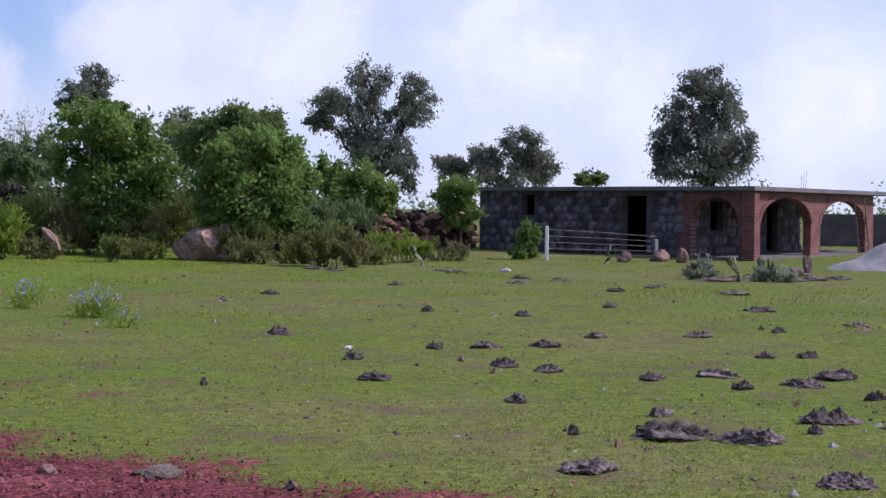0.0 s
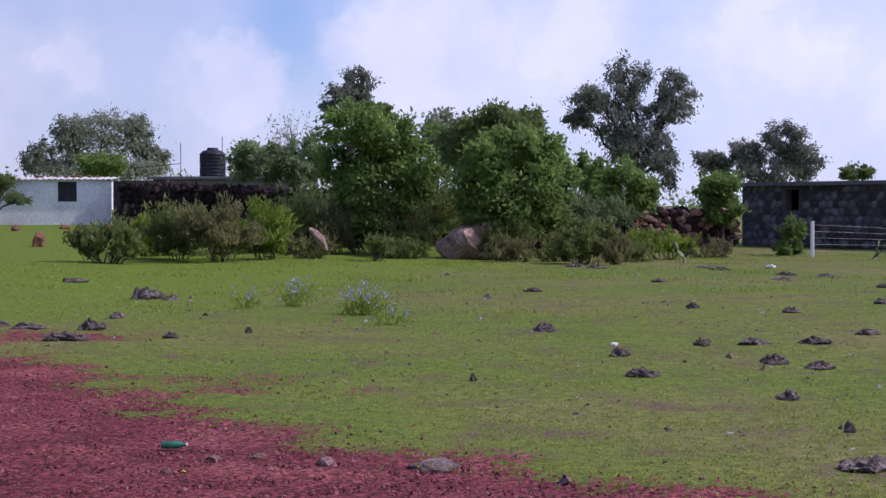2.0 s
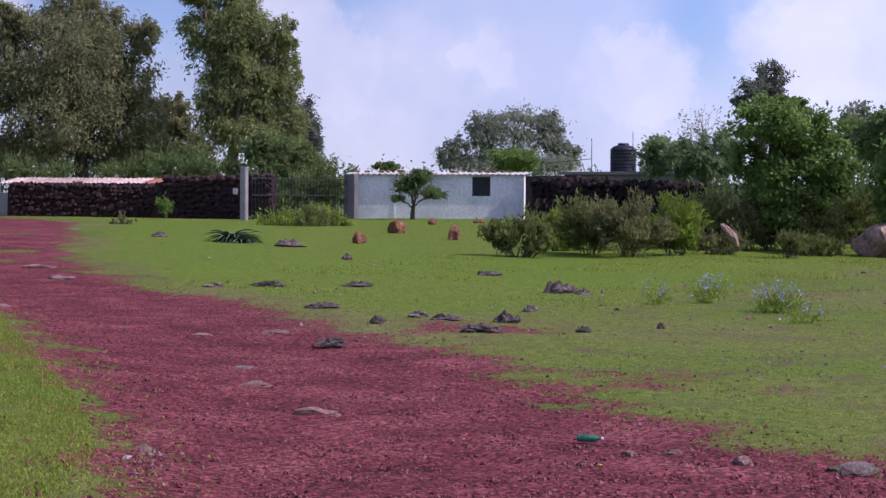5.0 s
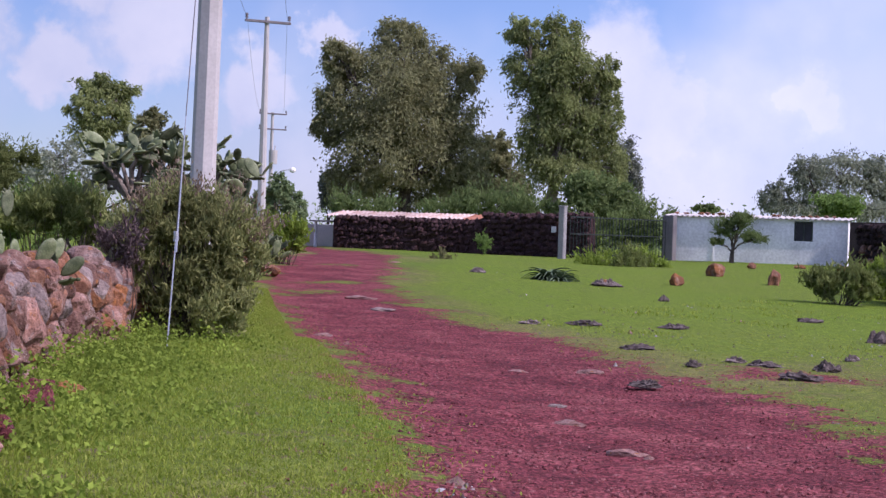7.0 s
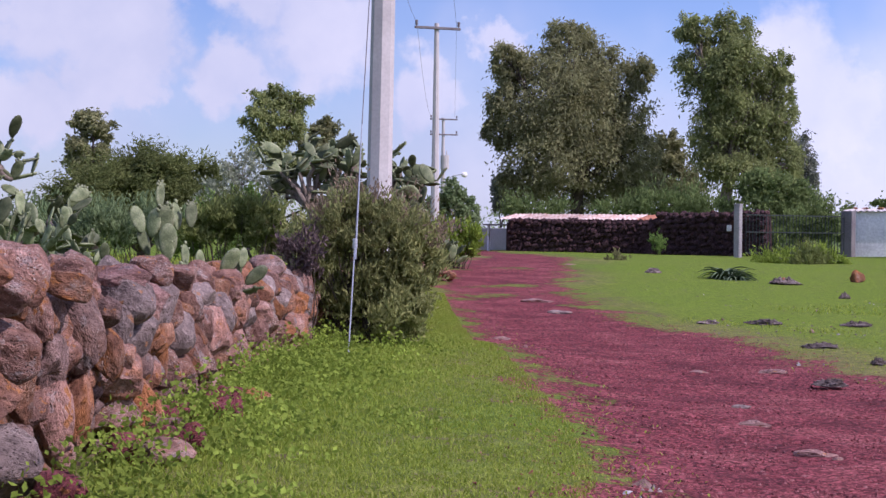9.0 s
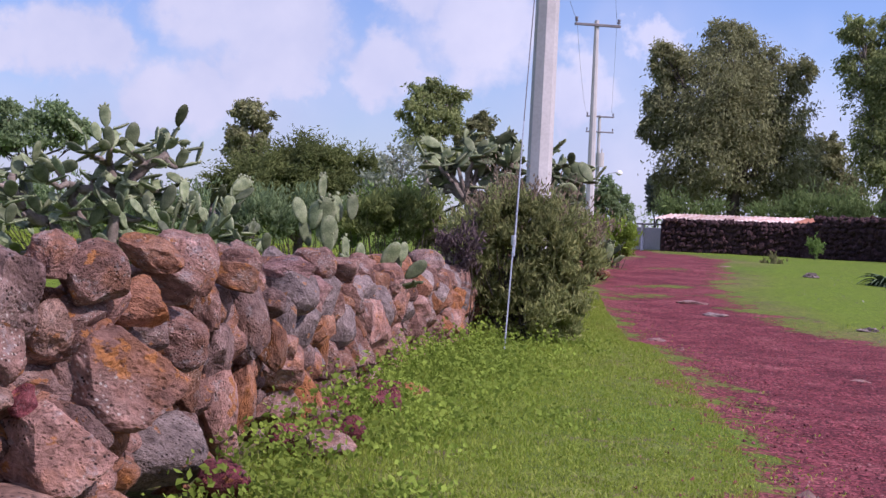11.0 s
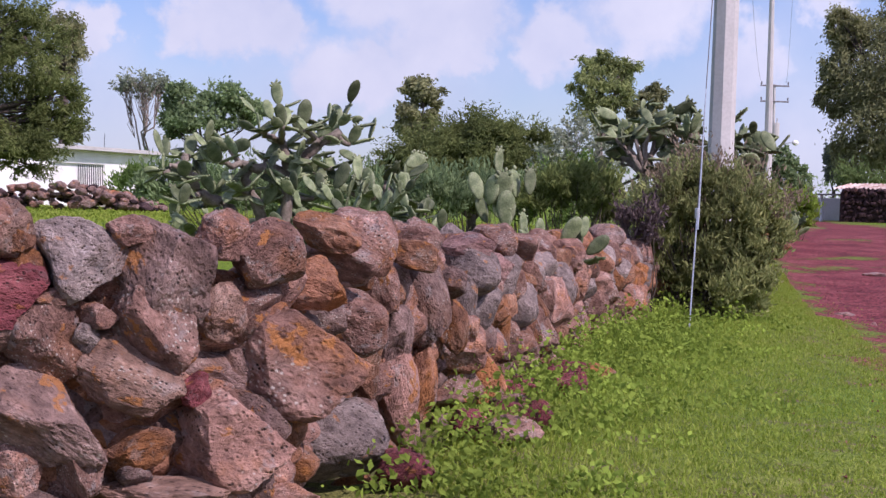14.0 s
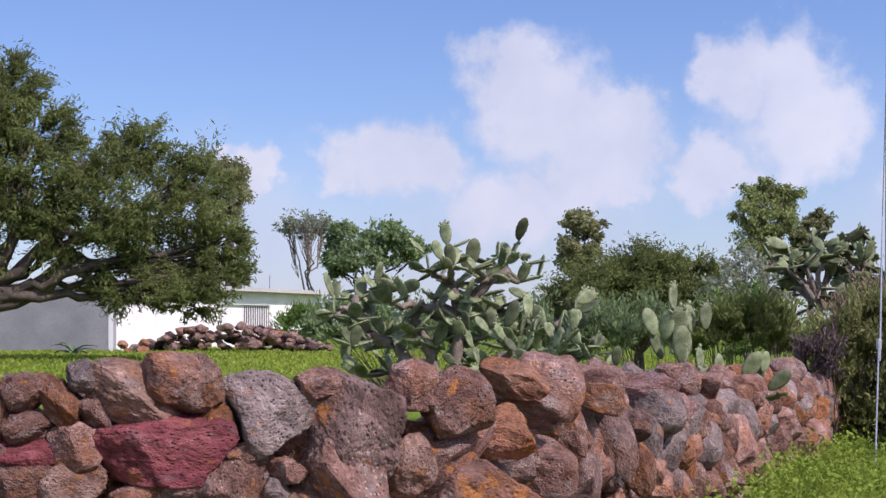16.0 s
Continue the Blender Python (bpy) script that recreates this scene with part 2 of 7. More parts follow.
def lane_sd(x, y):
    """Distance from the lane's edge, negative on bare cinder; with the bare patches beside it and the grassy ones in it."""
    d = dist_to_line(x, y, LANE + LANE[:1])
    d = np.where(inside(x, y, LANE), -d, d)
    for px, py, r in RED_PATCHES:
        d = np.minimum(d, np.hypot((x - px) * 0.7, y - py) - r)
    for px, py, r in GRASS_PATCHES:
        d = np.maximum(d, r - np.hypot(x - px, (y - py) * 0.6))
    return d


# ---- mesh helpers ----


def mesh_from(name, verts, faces, mat=None, shade=False):
    me = bpy.data.meshes.new(name)
    me.from_pydata([tuple(v) for v in verts], [], [tuple(f) for f in faces])
    if mat:
        me.materials.append(mat)
    if shade:
        me.polygons.foreach_set("use_smooth", [True] * len(me.polygons))
    me.update()
    return me


def bm_mesh(name, bm, mat=None, shade=False):
    me = bpy.data.meshes.new(name)
    bm.to_mesh(me)
    bm.free()
    if mat:
        me.materials.append(mat)
    if shade:
        me.polygons.foreach_set("use_smooth", [True] * len(me.polygons))
    return me


def part(name, data, mat, parent, label="", m=None):
    """A bmesh or mesh as one object under a thing."""
    me = data if isinstance(data, bpy.types.Mesh) else bm_mesh(name, data)
    if mat and not me.materials:
        me.materials.append(mat)
    ob = new(name, me)
    ob.parent = parent
    if m is not None:
        ob.matrix_basis = m
    if label:
        tagged(ob, label)
    return ob


def thing(name, label, category, m=None, group="", kind=""):
    e = new(name)
    e.empty_display_size = 0.3
    if m is not None:
        e.matrix_basis = m
    return tagged(e, label, category, group, kind)


def box(bm, cx, cy, cz, sx, sy, sz, bevel=0.0, m=None):
    mat4 = (m or Matrix()) @ Matrix.Translation((cx, cy, cz)) @ Matrix.Diagonal((sx, sy, sz, 1))
    r = bmesh.ops.create_cube(bm, size=1.0, matrix=mat4)
    if bevel:
        es = list({e for v in r["verts"] for e in v.link_edges})
        bmesh.ops.bevel(bm, geom=es, offset=bevel, segments=1, affect='EDGES')
    return bm


def tube(pts, radii, seg=6):
    """A tapered tube along points: verts, faces."""
    vs, fs = [], []
    pts = [Vector(p) for p in pts]
    for i, p in enumerate(pts):
        a = pts[max(0, i - 1)]
        b = pts[min(len(pts) - 1, i + 1)]
        ax = (b - a).normalized()
        s = ax.orthogonal().normalized()
        s = (s - ax * s.dot(ax)).normalized()
        t = ax.cross(s)
        for k in range(seg):
            an = 2 * math.pi * k / seg
            vs.append(p + (s * math.cos(an) + t * math.sin(an)) * radii[i])
    for i in range(len(pts) - 1):
        for k in range(seg):
            fs.append((i * seg + k, i * seg + (k + 1) % seg, (i + 1) * seg + (k + 1) % seg, (i + 1) * seg + k))
    n = len(pts) - 1
    fs.append(tuple(range(seg - 1, -1, -1)))
    fs.append(tuple(n * seg + k for k in range(seg)))
    return vs, fs


class Soup:
    """Collects verts and faces of several pieces for one mesh."""

    def __init__(self):
        self.v, self.f = [], []

    def add(self, vf):
        o = len(self.v)
        self.v += list(vf[0])
        self.f += [tuple(i + o for i in f) for f in vf[1]]
        return self

    def mesh(self, name, mat=None, shade=False):
        return mesh_from(name, self.v, self.f, mat, shade)


def leaf_cloud(rng, centres, radii, count, size, droop=0.0, slim=0.42, streak=None, spread=0.4):
    """Leaves as folded diamonds round clump centres: verts (n*4,3), faces."""
    k = rng.integers(0, len(centres), count)
    off = rng.normal(0, 1, (count, 3))
    off /= np.maximum(1.0, np.linalg.norm(off, axis=1) / 2.4)[:, None]
    c = centres[k] + off * radii[k] * 0.72
    a = rng.normal(0, 1, (count, 3))
    if streak is not None:
        # leaves strung along short twigs that leave each clump
        twig = rng.integers(0, 7, count)
        way = streak[k] + np.random.default_rng(9).normal(0, 0.45, (len(centres), 7, 3))[k, twig] * np.linalg.norm(streak[k], axis=1)[:, None]
        c = centres[k] + way * rng.random(count)[:, None] * 1.3 + off * radii[k] * spread
        a = a * 0.7 + way / (np.linalg.norm(way, axis=1)[:, None] + 1e-6) * 0.8
    a[:, 2] -= droop
    a /= np.linalg.norm(a, axis=1)[:, None]
    b = np.cross(a, rng.normal(0, 1, (count, 3)))
    b /= np.linalg.norm(b, axis=1)[:, None] + 1e-9
    s = size * rng.uniform(0.6, 1.35, count)[:, None]
    n = np.cross(a, b) * s * 0.12
    v = np.stack([c - a * s, c + b * s * slim + n, c + a * s, c - b * s * slim + n], 1).reshape(-1, 3)
    f = np.arange(count * 4).reshape(-1, 4)
    return v, f


def clumps(rng, lobes, kind):
    """Clump centres and radii within the lobes (u across, v up, ru, rv); depth as deep as wide."""
    cs, rs, owner = [], [], []
    for i, (u, v, ru, rv) in enumerate(lobes):
        w0 = rng.uniform(-0.5, 0.5) * ru
        n = int(26 + 16 * min(3.0, ru * rv))
        for _ in range(n):
            d = rng.normal(0, 1, 3)
            d /= np.linalg.norm(d)
            d *= rng.uniform(0.15, 0.9) ** 0.6
            cs.append((u + d[0] * ru, w0 + d[1] * max(ru, rv) * 0.9, v + d[2] * rv))
            r = rng.uniform(0.17, 0.36)
            rs.append((ru * r, ru * r, rv * r * 1.05))
            owner.append(i)
    return np.array(cs), np.array(rs), owner


def limb(rng, a, b, r0, r1, n=6, wob=0.08, sag=0.0):
    a, b = np.array(a, float), np.array(b, float)
    ln = np.linalg.norm(b - a)
    pts, rr = [], []
    for i in range(n + 1):
        t = i / n
        p = a + (b - a) * t + rng.normal(0, wob * ln * 0.25, 3) * math.sin(math.pi * t)
        p[2] += sag * ln * math.sin(math.pi * t)
        pts.append(p)
        rr.append(r0 + (r1 - r0) * t)
    return tube(pts, rr, 5)


plant_seed = [100]


def plant(name, label, category, kind, x, y, lobes, count, size, leaf):
    """A tree or shrub standing at x, y; lobes of its crown as (across the line of sight, height, half width, half height)."""
    plant_seed[0] += 1
    rng = np.random.default_rng(plant_seed[0])
    ang = math.atan2(-x, y)
    z = gz(x, y)
    root = thing(name, label, category, Matrix.Translation((x, y, z)) @ Matrix.Rotation(ang, 4, 'Z'))
    cs, rs, owner = clumps(rng, lobes, kind)
    top = max(l[1] + l[3] for l in lobes)
    low = max(0.0, min(l[1] - l[3] for l in lobes))
    wood = Soup()
    if kind == "bush":
        for i in range(len(cs)):
            if rng.random() < 0.5:
                wood.add(limb(rng, (cs[i][0] * 0.35 + rng.normal(0, 0.08), rng.normal(0, 0.08), -0.05), cs[i] * np.array((1, 1, 1.05)), 0.011, 0.003, 5, 0.1))
        rs = rs * 1.15
    else:
        th = 0.35 * top if kind in ("euc",) else 0.28 * top
        r0 = {"euc": 0.028, "broad": 0.03, "bare": 0.018, "mesq": 0.045, "umb": 0.02}[kind] * top
        fork = np.array((rng.normal(0, 0.02) * top, 0, max(th, min(low * 1.1, 0.55 * top)) if kind == "euc" else max(0.6, min(th, low + 0.5))))
        wood.add(limb(rng, (0, 0, -0.1), fork, r0 * 1.25, r0 * 0.8, 6, 0.05))
        for i, (u, v, ru, rv) in enumerate(lobes):
            tip = np.array((u, cs[owner.index(i)][1] * 0.5, v))
            start = fork * (rng.uniform(0.75, 1.0) if kind != "umb" else rng.uniform(0.3, 0.6))
            wood.add(limb(rng, start, tip, r0 * 0.5, r0 * 0.16, 8, 0.16, 0.06 if kind in ("mesq", "broad", "umb") else 0.0))
            for j in [j for j in range(len(cs)) if owner[j] == i][::4 if kind not in ("bare", "umb") else 1]:
                t = rng.uniform(0.5, 0.95)
                wood.add(limb(rng, start + (tip - start) * t, cs[j], r0 * 0.14, r0 * 0.04, 4, 0.15))
    wood_ob = part("brushwood" if kind == "bush" else "trunk", wood.mesh("trunk", bark_pale if kind in ("umb", "bare") or leaf.name == "leaf_euc" else bark, True), None, root)
    if kind == "bush":
        wood_ob["kind"] = "stuff"
    mid = np.array([(lobes[o][0], 0, lobes[o][1]) for o in owner])
    away = cs - mid
    away /= np.linalg.norm(away, axis=1)[:, None] + 1e-6
    away[:, 2] += {"bush": 0.5, "euc": -0.25, "mesq": 0.2}.get(kind, 0.1)
    away *= (rs.mean(1) * (1.25 if kind == "mesq" else 1.05 if kind == "bush" else 0.75))[:, None]
    v, f = leaf_cloud(rng, cs, rs, int(count * {"bare": 1.3, "umb": 1.3, "bush": 3.0, "mesq": 4.4, "euc": 4.5}.get(kind, 4.5)), size * {"bush": 0.78, "mesq": 0.58, "euc": 0.47}.get(kind, 0.52), {"euc": 0.8, "bush": -0.9}.get(kind, 0.2), {"euc": 0.36, "bush": 0.3, "mesq": 0.24}.get(kind, 0.48), away, {"bush": 0.27, "mesq": 0.26, "euc": 0.5}.get(kind, 0.45))
    me = bpy.data.meshes.new("crown")
    me.from_pydata(v.tolist(), [], f.tolist())
    me.materials.append(leaf)
    part("crown", me, None, root)
    return root


# ---- ground sheet ----
def steps(pairs):
    out = []
    for a, b, s in pairs:
        out += list(np.arange(a, b, s))
    return np.array(out + [pairs[-1][1]])


def make_ground():
    xs = steps([(-2500, -400, 300), (-400, -100, 30), (-100, -36, 1.6), (-36, -17, 0.5), (-17, 8, 0.2), (8, 24, 0.8), (24, 100, 6), (100, 400, 40), (400, 2500, 300)])
    ys = steps([(-2500, -400, 300), (-400, -40, 40), (-40, 4, 2), (4, 30, 0.2), (30, 60, 0.6), (60, 110, 2), (110, 400, 20), (400, 2600, 300)])
    gx, gy = np.meshgrid(xs, ys)
    z = ground_z(gx, gy)
    sd = lane_sd(gx, gy)
    rng = np.random.default_rng(5)
    near = smooth((60 - np.hypot(gx, gy)) / 40)
    z = z - 0.03 * smooth(0.5 - sd / 1.2) + near * rng.normal(0, 0.007, z.shape) * np.where(sd < 0, 1.0, 0.8)
    v = np.stack([gx, gy, z], -1).reshape(-1, 3)
    nx, ny = len(xs), len(ys)
    i = np.arange(nx * ny).reshape(ny, nx)
    f = np.stack([i[:-1, :-1], i[:-1, 1:], i[1:, 1:], i[1:, :-1]], -1).reshape(-1, 4)
    me = bpy.data.meshes.new("ground")
    me.from_pydata(v.tolist(), [], f.tolist())
    at = me.attributes.new("lane", 'FLOAT', 'POINT')
    at.data.foreach_set("value", np.clip(0.5 - sd.reshape(-1) / 3.0, 0, 1).astype(np.float32))
    # ungrazed, moister pasture away from the lane
    moist = smooth((-gx - 7 + 0.1 * gy) / 7) * smooth((sd - 0.4) / 1.5)
    at = me.attributes.new("moist", 'FLOAT', 'POINT')
    at.data.foreach_set("value", moist.reshape(-1).astype(np.float32))
    me.polygons.foreach_set("use_smooth", [True] * len(me.polygons))
    me.materials.append(ground_mat())
    return tagged(new("ground", me), "bright green pasture with a red cinder lane", "ground", kind="structure")


def ground_mat():
    m, nt, b = base_mat("ground_mat", 0.95)
    b.inputs["Specular IOR Level"].default_value = 0.15
    tc = nt.nodes.new("ShaderNodeTexCoord").outputs["Object"]
    big, mid, fine, grit = noise_node(nt, tc, 0.13, 3), noise_node(nt, tc, 1.1, 4), noise_node(nt, tc, 9.0, 4), noise_node(nt, tc, 45.0, 3)
    lush = ramp(nt, [(0.095, 0.152, 0.018), (0.122, 0.158, 0.028), (0.150, 0.152, 0.052)], 0.36, 0.64)
    nt.links.new(big.outputs["Fac"], lush.inputs["Fac"])
    tuft = ramp(nt, [(0.55, 0.58, 0.6), (1.08, 1.06, 1.0), (1.5, 1.4, 1.3)], 0.32, 0.7)
    nt.links.new(fine.outputs["Fac"], tuft.inputs["Fac"])
    wet = nt.nodes.new("ShaderNodeAttribute")
    wet.attribute_name = "moist"
    sward = mix_col(nt, between(nt, wet.outputs["Fac"], 0.0, 1.0, 0.0, 0.8), lush.outputs["Color"], (0.108, 0.178, 0.013))
    grass = mix_col(nt, 0.8, sward, tuft.outputs["Color"], 'MULTIPLY')
    # bare soil showing through in small spots
    soil_f = nt.nodes.new("ShaderNodeMath")
    soil_f.operation = 'MULTIPLY'
    nt.links.new(between(nt, mid.outputs["Fac"], 0.48, 0.66), soil_f.inputs[0])
    nt.links.new(between(nt, fine.outputs["Fac"], 0.45, 0.57), soil_f.inputs[1])
    bare = nt.nodes.new("ShaderNodeMath")
    bare.operation = 'MULTIPLY'
    nt.links.new(soil_f.outputs[0], bare.inputs[0])
    nt.links.new(between(nt, wet.outputs["Fac"], 0.0, 1.0, 1.0, 0.15), bare.inputs[1])
    grass = mix_col(nt, bare.outputs[0], grass, (0.13, 0.085, 0.065))
    red = ramp(nt, [(0.098, 0.024, 0.028), (0.165, 0.039, 0.044), (0.230, 0.070, 0.070)], 0.3, 0.7)
    nt.links.new(mid.outputs["Fac"], red.inputs["Fac"])
    gr = ramp(nt, [(0.4, 0.4, 0.4), (1, 1, 1), (1.5, 1.5, 1.55)], 0.32, 0.7)
    nt.links.new(grit.outputs["Fac"], gr.inputs["Fac"])
    redc = mix_col(nt, 0.9, red.outputs["Color"], gr.outputs["Color"], 'MULTIPLY')
    # loose cinder: cells of single pebbles, each with its own tone
    peb = nt.nodes.new("ShaderNodeTexVoronoi")
    peb.inputs["Scale"].default_value = 34.0
    nt.links.new(tc, peb.inputs["Vector"])
    ptone = ramp(nt, [(0.3, 0.28, 0.3), (0.9, 0.9, 0.9), (1.85, 1.85, 1.9)], 0.12, 0.9)
    nt.links.new(peb.outputs["Color"], ptone.inputs["Fac"])
    redc = mix_col(nt, 0.95, redc, ptone.outputs["Color"], 'MULTIPLY')
    # fine speckle of the turf
    speck = noise_node(nt, tc, 70.0, 2)
    stone = ramp(nt, [(0.42, 0.43, 0.45), (0.95, 0.95, 0.95), (1.85, 1.75, 1.7)], 0.34, 0.68)
    nt.links.new(speck.outputs["Fac"], stone.inputs["Fac"])
    grass = mix_col(nt, 0.9, grass, stone.outputs["Color"], 'MULTIPLY')
    at = nt.nodes.new("ShaderNodeAttribute")
    at.attribute_name = "lane"
    s1 = nt.nodes.new("ShaderNodeMath")
    s1.operation = 'MULTIPLY_ADD'
    nt.links.new(mid.outputs["Fac"], s1.inputs[0])
    s1.inputs[1].default_value = 0.9
    nt.links.new(at.outputs["Fac"], s1.inputs[2])
    s2 = nt.nodes.new("ShaderNodeMath")
    s2.operation = 'MULTIPLY_ADD'
    nt.links.new(fine.outputs["Fac"], s2.inputs[0])
    s2.inputs[1].default_value = 0.7
    nt.links.new(s1.outputs[0], s2.inputs[2])
    fac = between(nt, s2.outputs[0], 1.24, 1.36)
    col = mix_col(nt, fac, grass, redc)
    nt.links.new(col, b.inputs["Base Color"])
    add = nt.nodes.new("ShaderNodeMath")
    nt.links.new(fine.outputs["Fac"], add.inputs[0])
    nt.links.new(grit.outputs["Fac"], add.inputs[1])
    bump(nt, b, add.outputs[0], 0.4, 0.05)
    return m


make_ground()

# ---- stones ----


def stone_mesh(name, seed, sub=2, cuts=9, lump=0.12, mat=None):
    """A broken, weathered boulder filling a 1 m box: a rounded block flattened by random planes, then roughened."""
    rng = np.random.default_rng(seed)
    bm = bmesh.new()
    bmesh.ops.create_icosphere(bm, subdivisions=sub, radius=0.62)
    planes = []
    for _ in range(cuts):
        n = rng.normal(0, 1, 3)
        planes.append((Vector(n / np.linalg.norm(n)), rng.uniform(0.34, 0.5)))
    off = Vector(rng.uniform(-50, 50, 3))
    for v in bm.verts:
        p = v.co.copy()
        for n, d in planes:
            k = p.dot(n) - d
            if k > 0:
                p = p - n * k * (1.0 if sub < 3 else 0.97)
        v.co = p
    if sub > 2:
        bmesh.ops.smooth_vert(bm, verts=bm.verts, factor=0.4 if sub > 3 else 0.2, use_axis_x=True, use_axis_y=True, use_axis_z=True)
    for v in bm.verts:
        p = v.co.copy()
        k = 0.9 * noise.noise(p * 1.9 + off) + 0.42 * noise.noise(p * 4.5 + off)
        if sub > 2:
            k += 0.28 * noise.noise(p * 9 + off) + 0.2 * noise.noise(p * 19 + off) + (0.16 * noise.noise(p * 38 + off) if sub > 4 else 0)
        v.co = p + p.normalized() * lump * k
    lo = [min(v.co[a] for v in bm.verts) for a in range(3)]
    hi = [max(v.co[a] for v in bm.verts) for a in range(3)]
    for v in bm.verts:
        v.co = Vector([(v.co[a] - lo[a]) / (hi[a] - lo[a]) - 0.5 for a in range(3)])
    return bm_mesh(name, bm, mat, False)


def lava_mat(name, cols, orange=0.3, lichen=0.3, vary=0.3):
    """Porous volcanic rock with rusty faces, pits and pale lichen spots."""
    m, nt, b = base_mat(name, 0.92)
    b.inputs["Specular IOR Level"].default_value = 0.2
    tc = nt.nodes.new("ShaderNodeTexCoord").outputs["Object"]
    oi = nt.nodes.new("ShaderNodeObjectInfo")
    sh = nt.nodes.new("ShaderNodeVectorMath")
    sh.operation = 'MULTIPLY_ADD'
    nt.links.new(tc, sh.inputs[0])
    sh.inputs[1].default_value = (1, 1, 1)
    cmb = nt.nodes.new("ShaderNodeCombineXYZ")
    k = nt.nodes.new("ShaderNodeMath")
    k.operation = 'MULTIPLY'
    k.inputs[1].default_value = 37.0
    nt.links.new(oi.outputs["Random"], k.inputs[0])
    nt.links.new(k.outputs[0], cmb.inputs[0])
    nt.links.new(k.outputs[0], cmb.inputs[1])
    nt.links.new(cmb.outputs[0], sh.inputs[2])
    p = sh.outputs[0]
    n1, n2, n3 = noise_node(nt, p, 1.7, 6, 0.62), noise_node(nt, p, 12.0, 7, 0.72), noise_node(nt, p, 1.2, 5, 0.6)
    r = ramp(nt, cols, 0.3, 0.72)
    nt.links.new(n1.outputs["Fac"], r.inputs["Fac"])
    col = r.outputs["Color"]
    of = between(nt, n3.outputs["Fac"], 0.58 - orange * 0.2, 0.72 - orange * 0.2)
    om = nt.nodes.new("ShaderNodeMath")
    om.operation = 'MULTIPLY'
    nt.links.new(of, om.inputs[0])
    om.inputs[1].default_value = min(1.0, orange * 1.6)
    col = mix_col(nt, om.outputs[0], col, (0.27, 0.112, 0.045))
    dark = between(nt, n2.outputs["Fac"], 0.34, 0.66, 0.74, 1.16)
    n6 = noise_node(nt, p, 4.6, 7, 0.68)
    mott = ramp(nt, [(0.5, 0.46, 0.45), (0.98, 0.96, 0.95), (1.2, 1.16, 1.13), (1.95, 1.98, 2.0)], 0.33, 0.69)
    nt.links.new(n6.outputs["Fac"], mott.inputs["Fac"])
    col = mix_col(nt, 0.85, col, mott.outputs["Color"], 'MULTIPLY')
    vm = nt.nodes.new("ShaderNodeVectorMath")
    vm.operation = 'SCALE'
    nt.links.new(col, vm.inputs[0])
    nt.links.new(dark, vm.inputs["Scale"])
    v2 = nt.nodes.new("ShaderNodeVectorMath")
    v2.operation = 'SCALE'
    nt.links.new(vm.outputs[0], v2.inputs[0])
    nt.links.new(between(nt, oi.outputs["Random"], 0, 1, 1 - vary, 1 + vary), v2.inputs["Scale"])
    vor = nt.nodes.new("ShaderNodeTexVoronoi")
    vor.inputs["Scale"].default_value = 21.0
    nt.links.new(p, vor.inputs["Vector"])
    spots = nt.nodes.new("ShaderNodeMath")
    spots.operation = 'MULTIPLY'
    nt.links.new(between(nt, vor.outputs["Distance"], 0.16, 0.34, 1, 0), spots.inputs[0])
    nt.links.new(between(nt, n1.outputs["Fac"], 0.62 - 0.25 * lichen, 0.72 - 0.25 * lichen, 0, 0.75), spots.inputs[1])
    n4 = noise_node(nt, p, 3.1, 6, 0.62)
    crust = mix_col(nt, between(nt, n4.outputs["Fac"], 0.58, 0.64, 0.0, max(0.0, 0.08 + 0.75 * lichen)), v2.outputs[0], (0.31, 0.29, 0.285))
    crust = mix_col(nt, between(nt, n4.outputs["Fac"], 0.39, 0.35, 0.0, min(0.8, 0.4 + lichen)), crust, (0.42, 0.17, 0.05))
    col = mix_col(nt, spots.outputs[0], crust, (0.55, 0.5, 0.44))
    pit = nt.nodes.new("ShaderNodeTexVoronoi")
    pit.inputs["Scale"].default_value = 19.0
    nt.links.new(p, pit.inputs["Vector"])
    hole = nt.nodes.new("ShaderNodeMath")
    hole.operation = 'MULTIPLY'
    nt.links.new(between(nt, pit.outputs["Distance"], 0.14, 0.3, 1, 0), hole.inputs[0])
    nt.links.new(between(nt, n4.outputs["Fac"], 0.44, 0.6), hole.inputs[1])
    # near-black in the pits puts their inner shade into the colour
    nt.links.new(mix_col(nt, hole.outputs[0], col, (0.03, 0.02, 0.018)), b.inputs["Base Color"])
    h = nt.nodes.new("ShaderNodeMath")
    h.operation = 'MULTIPLY_ADD'
    nt.links.new(between(nt, pit.outputs["Distance"], 0.1, 0.4), h.inputs[0])
    h.inputs[1].default_value = 0.35
    rr = nt.nodes.new("ShaderNodeMath")
    nt.links.new(n2.outputs["Fac"], rr.inputs[0])
    nt.links.new(n6.outputs["Fac"], rr.inputs[1])
    nt.links.new(rr.outputs[0], h.inputs[2])
    bump(nt, b, h.outputs[0], 0.8, 0.05)
    return m


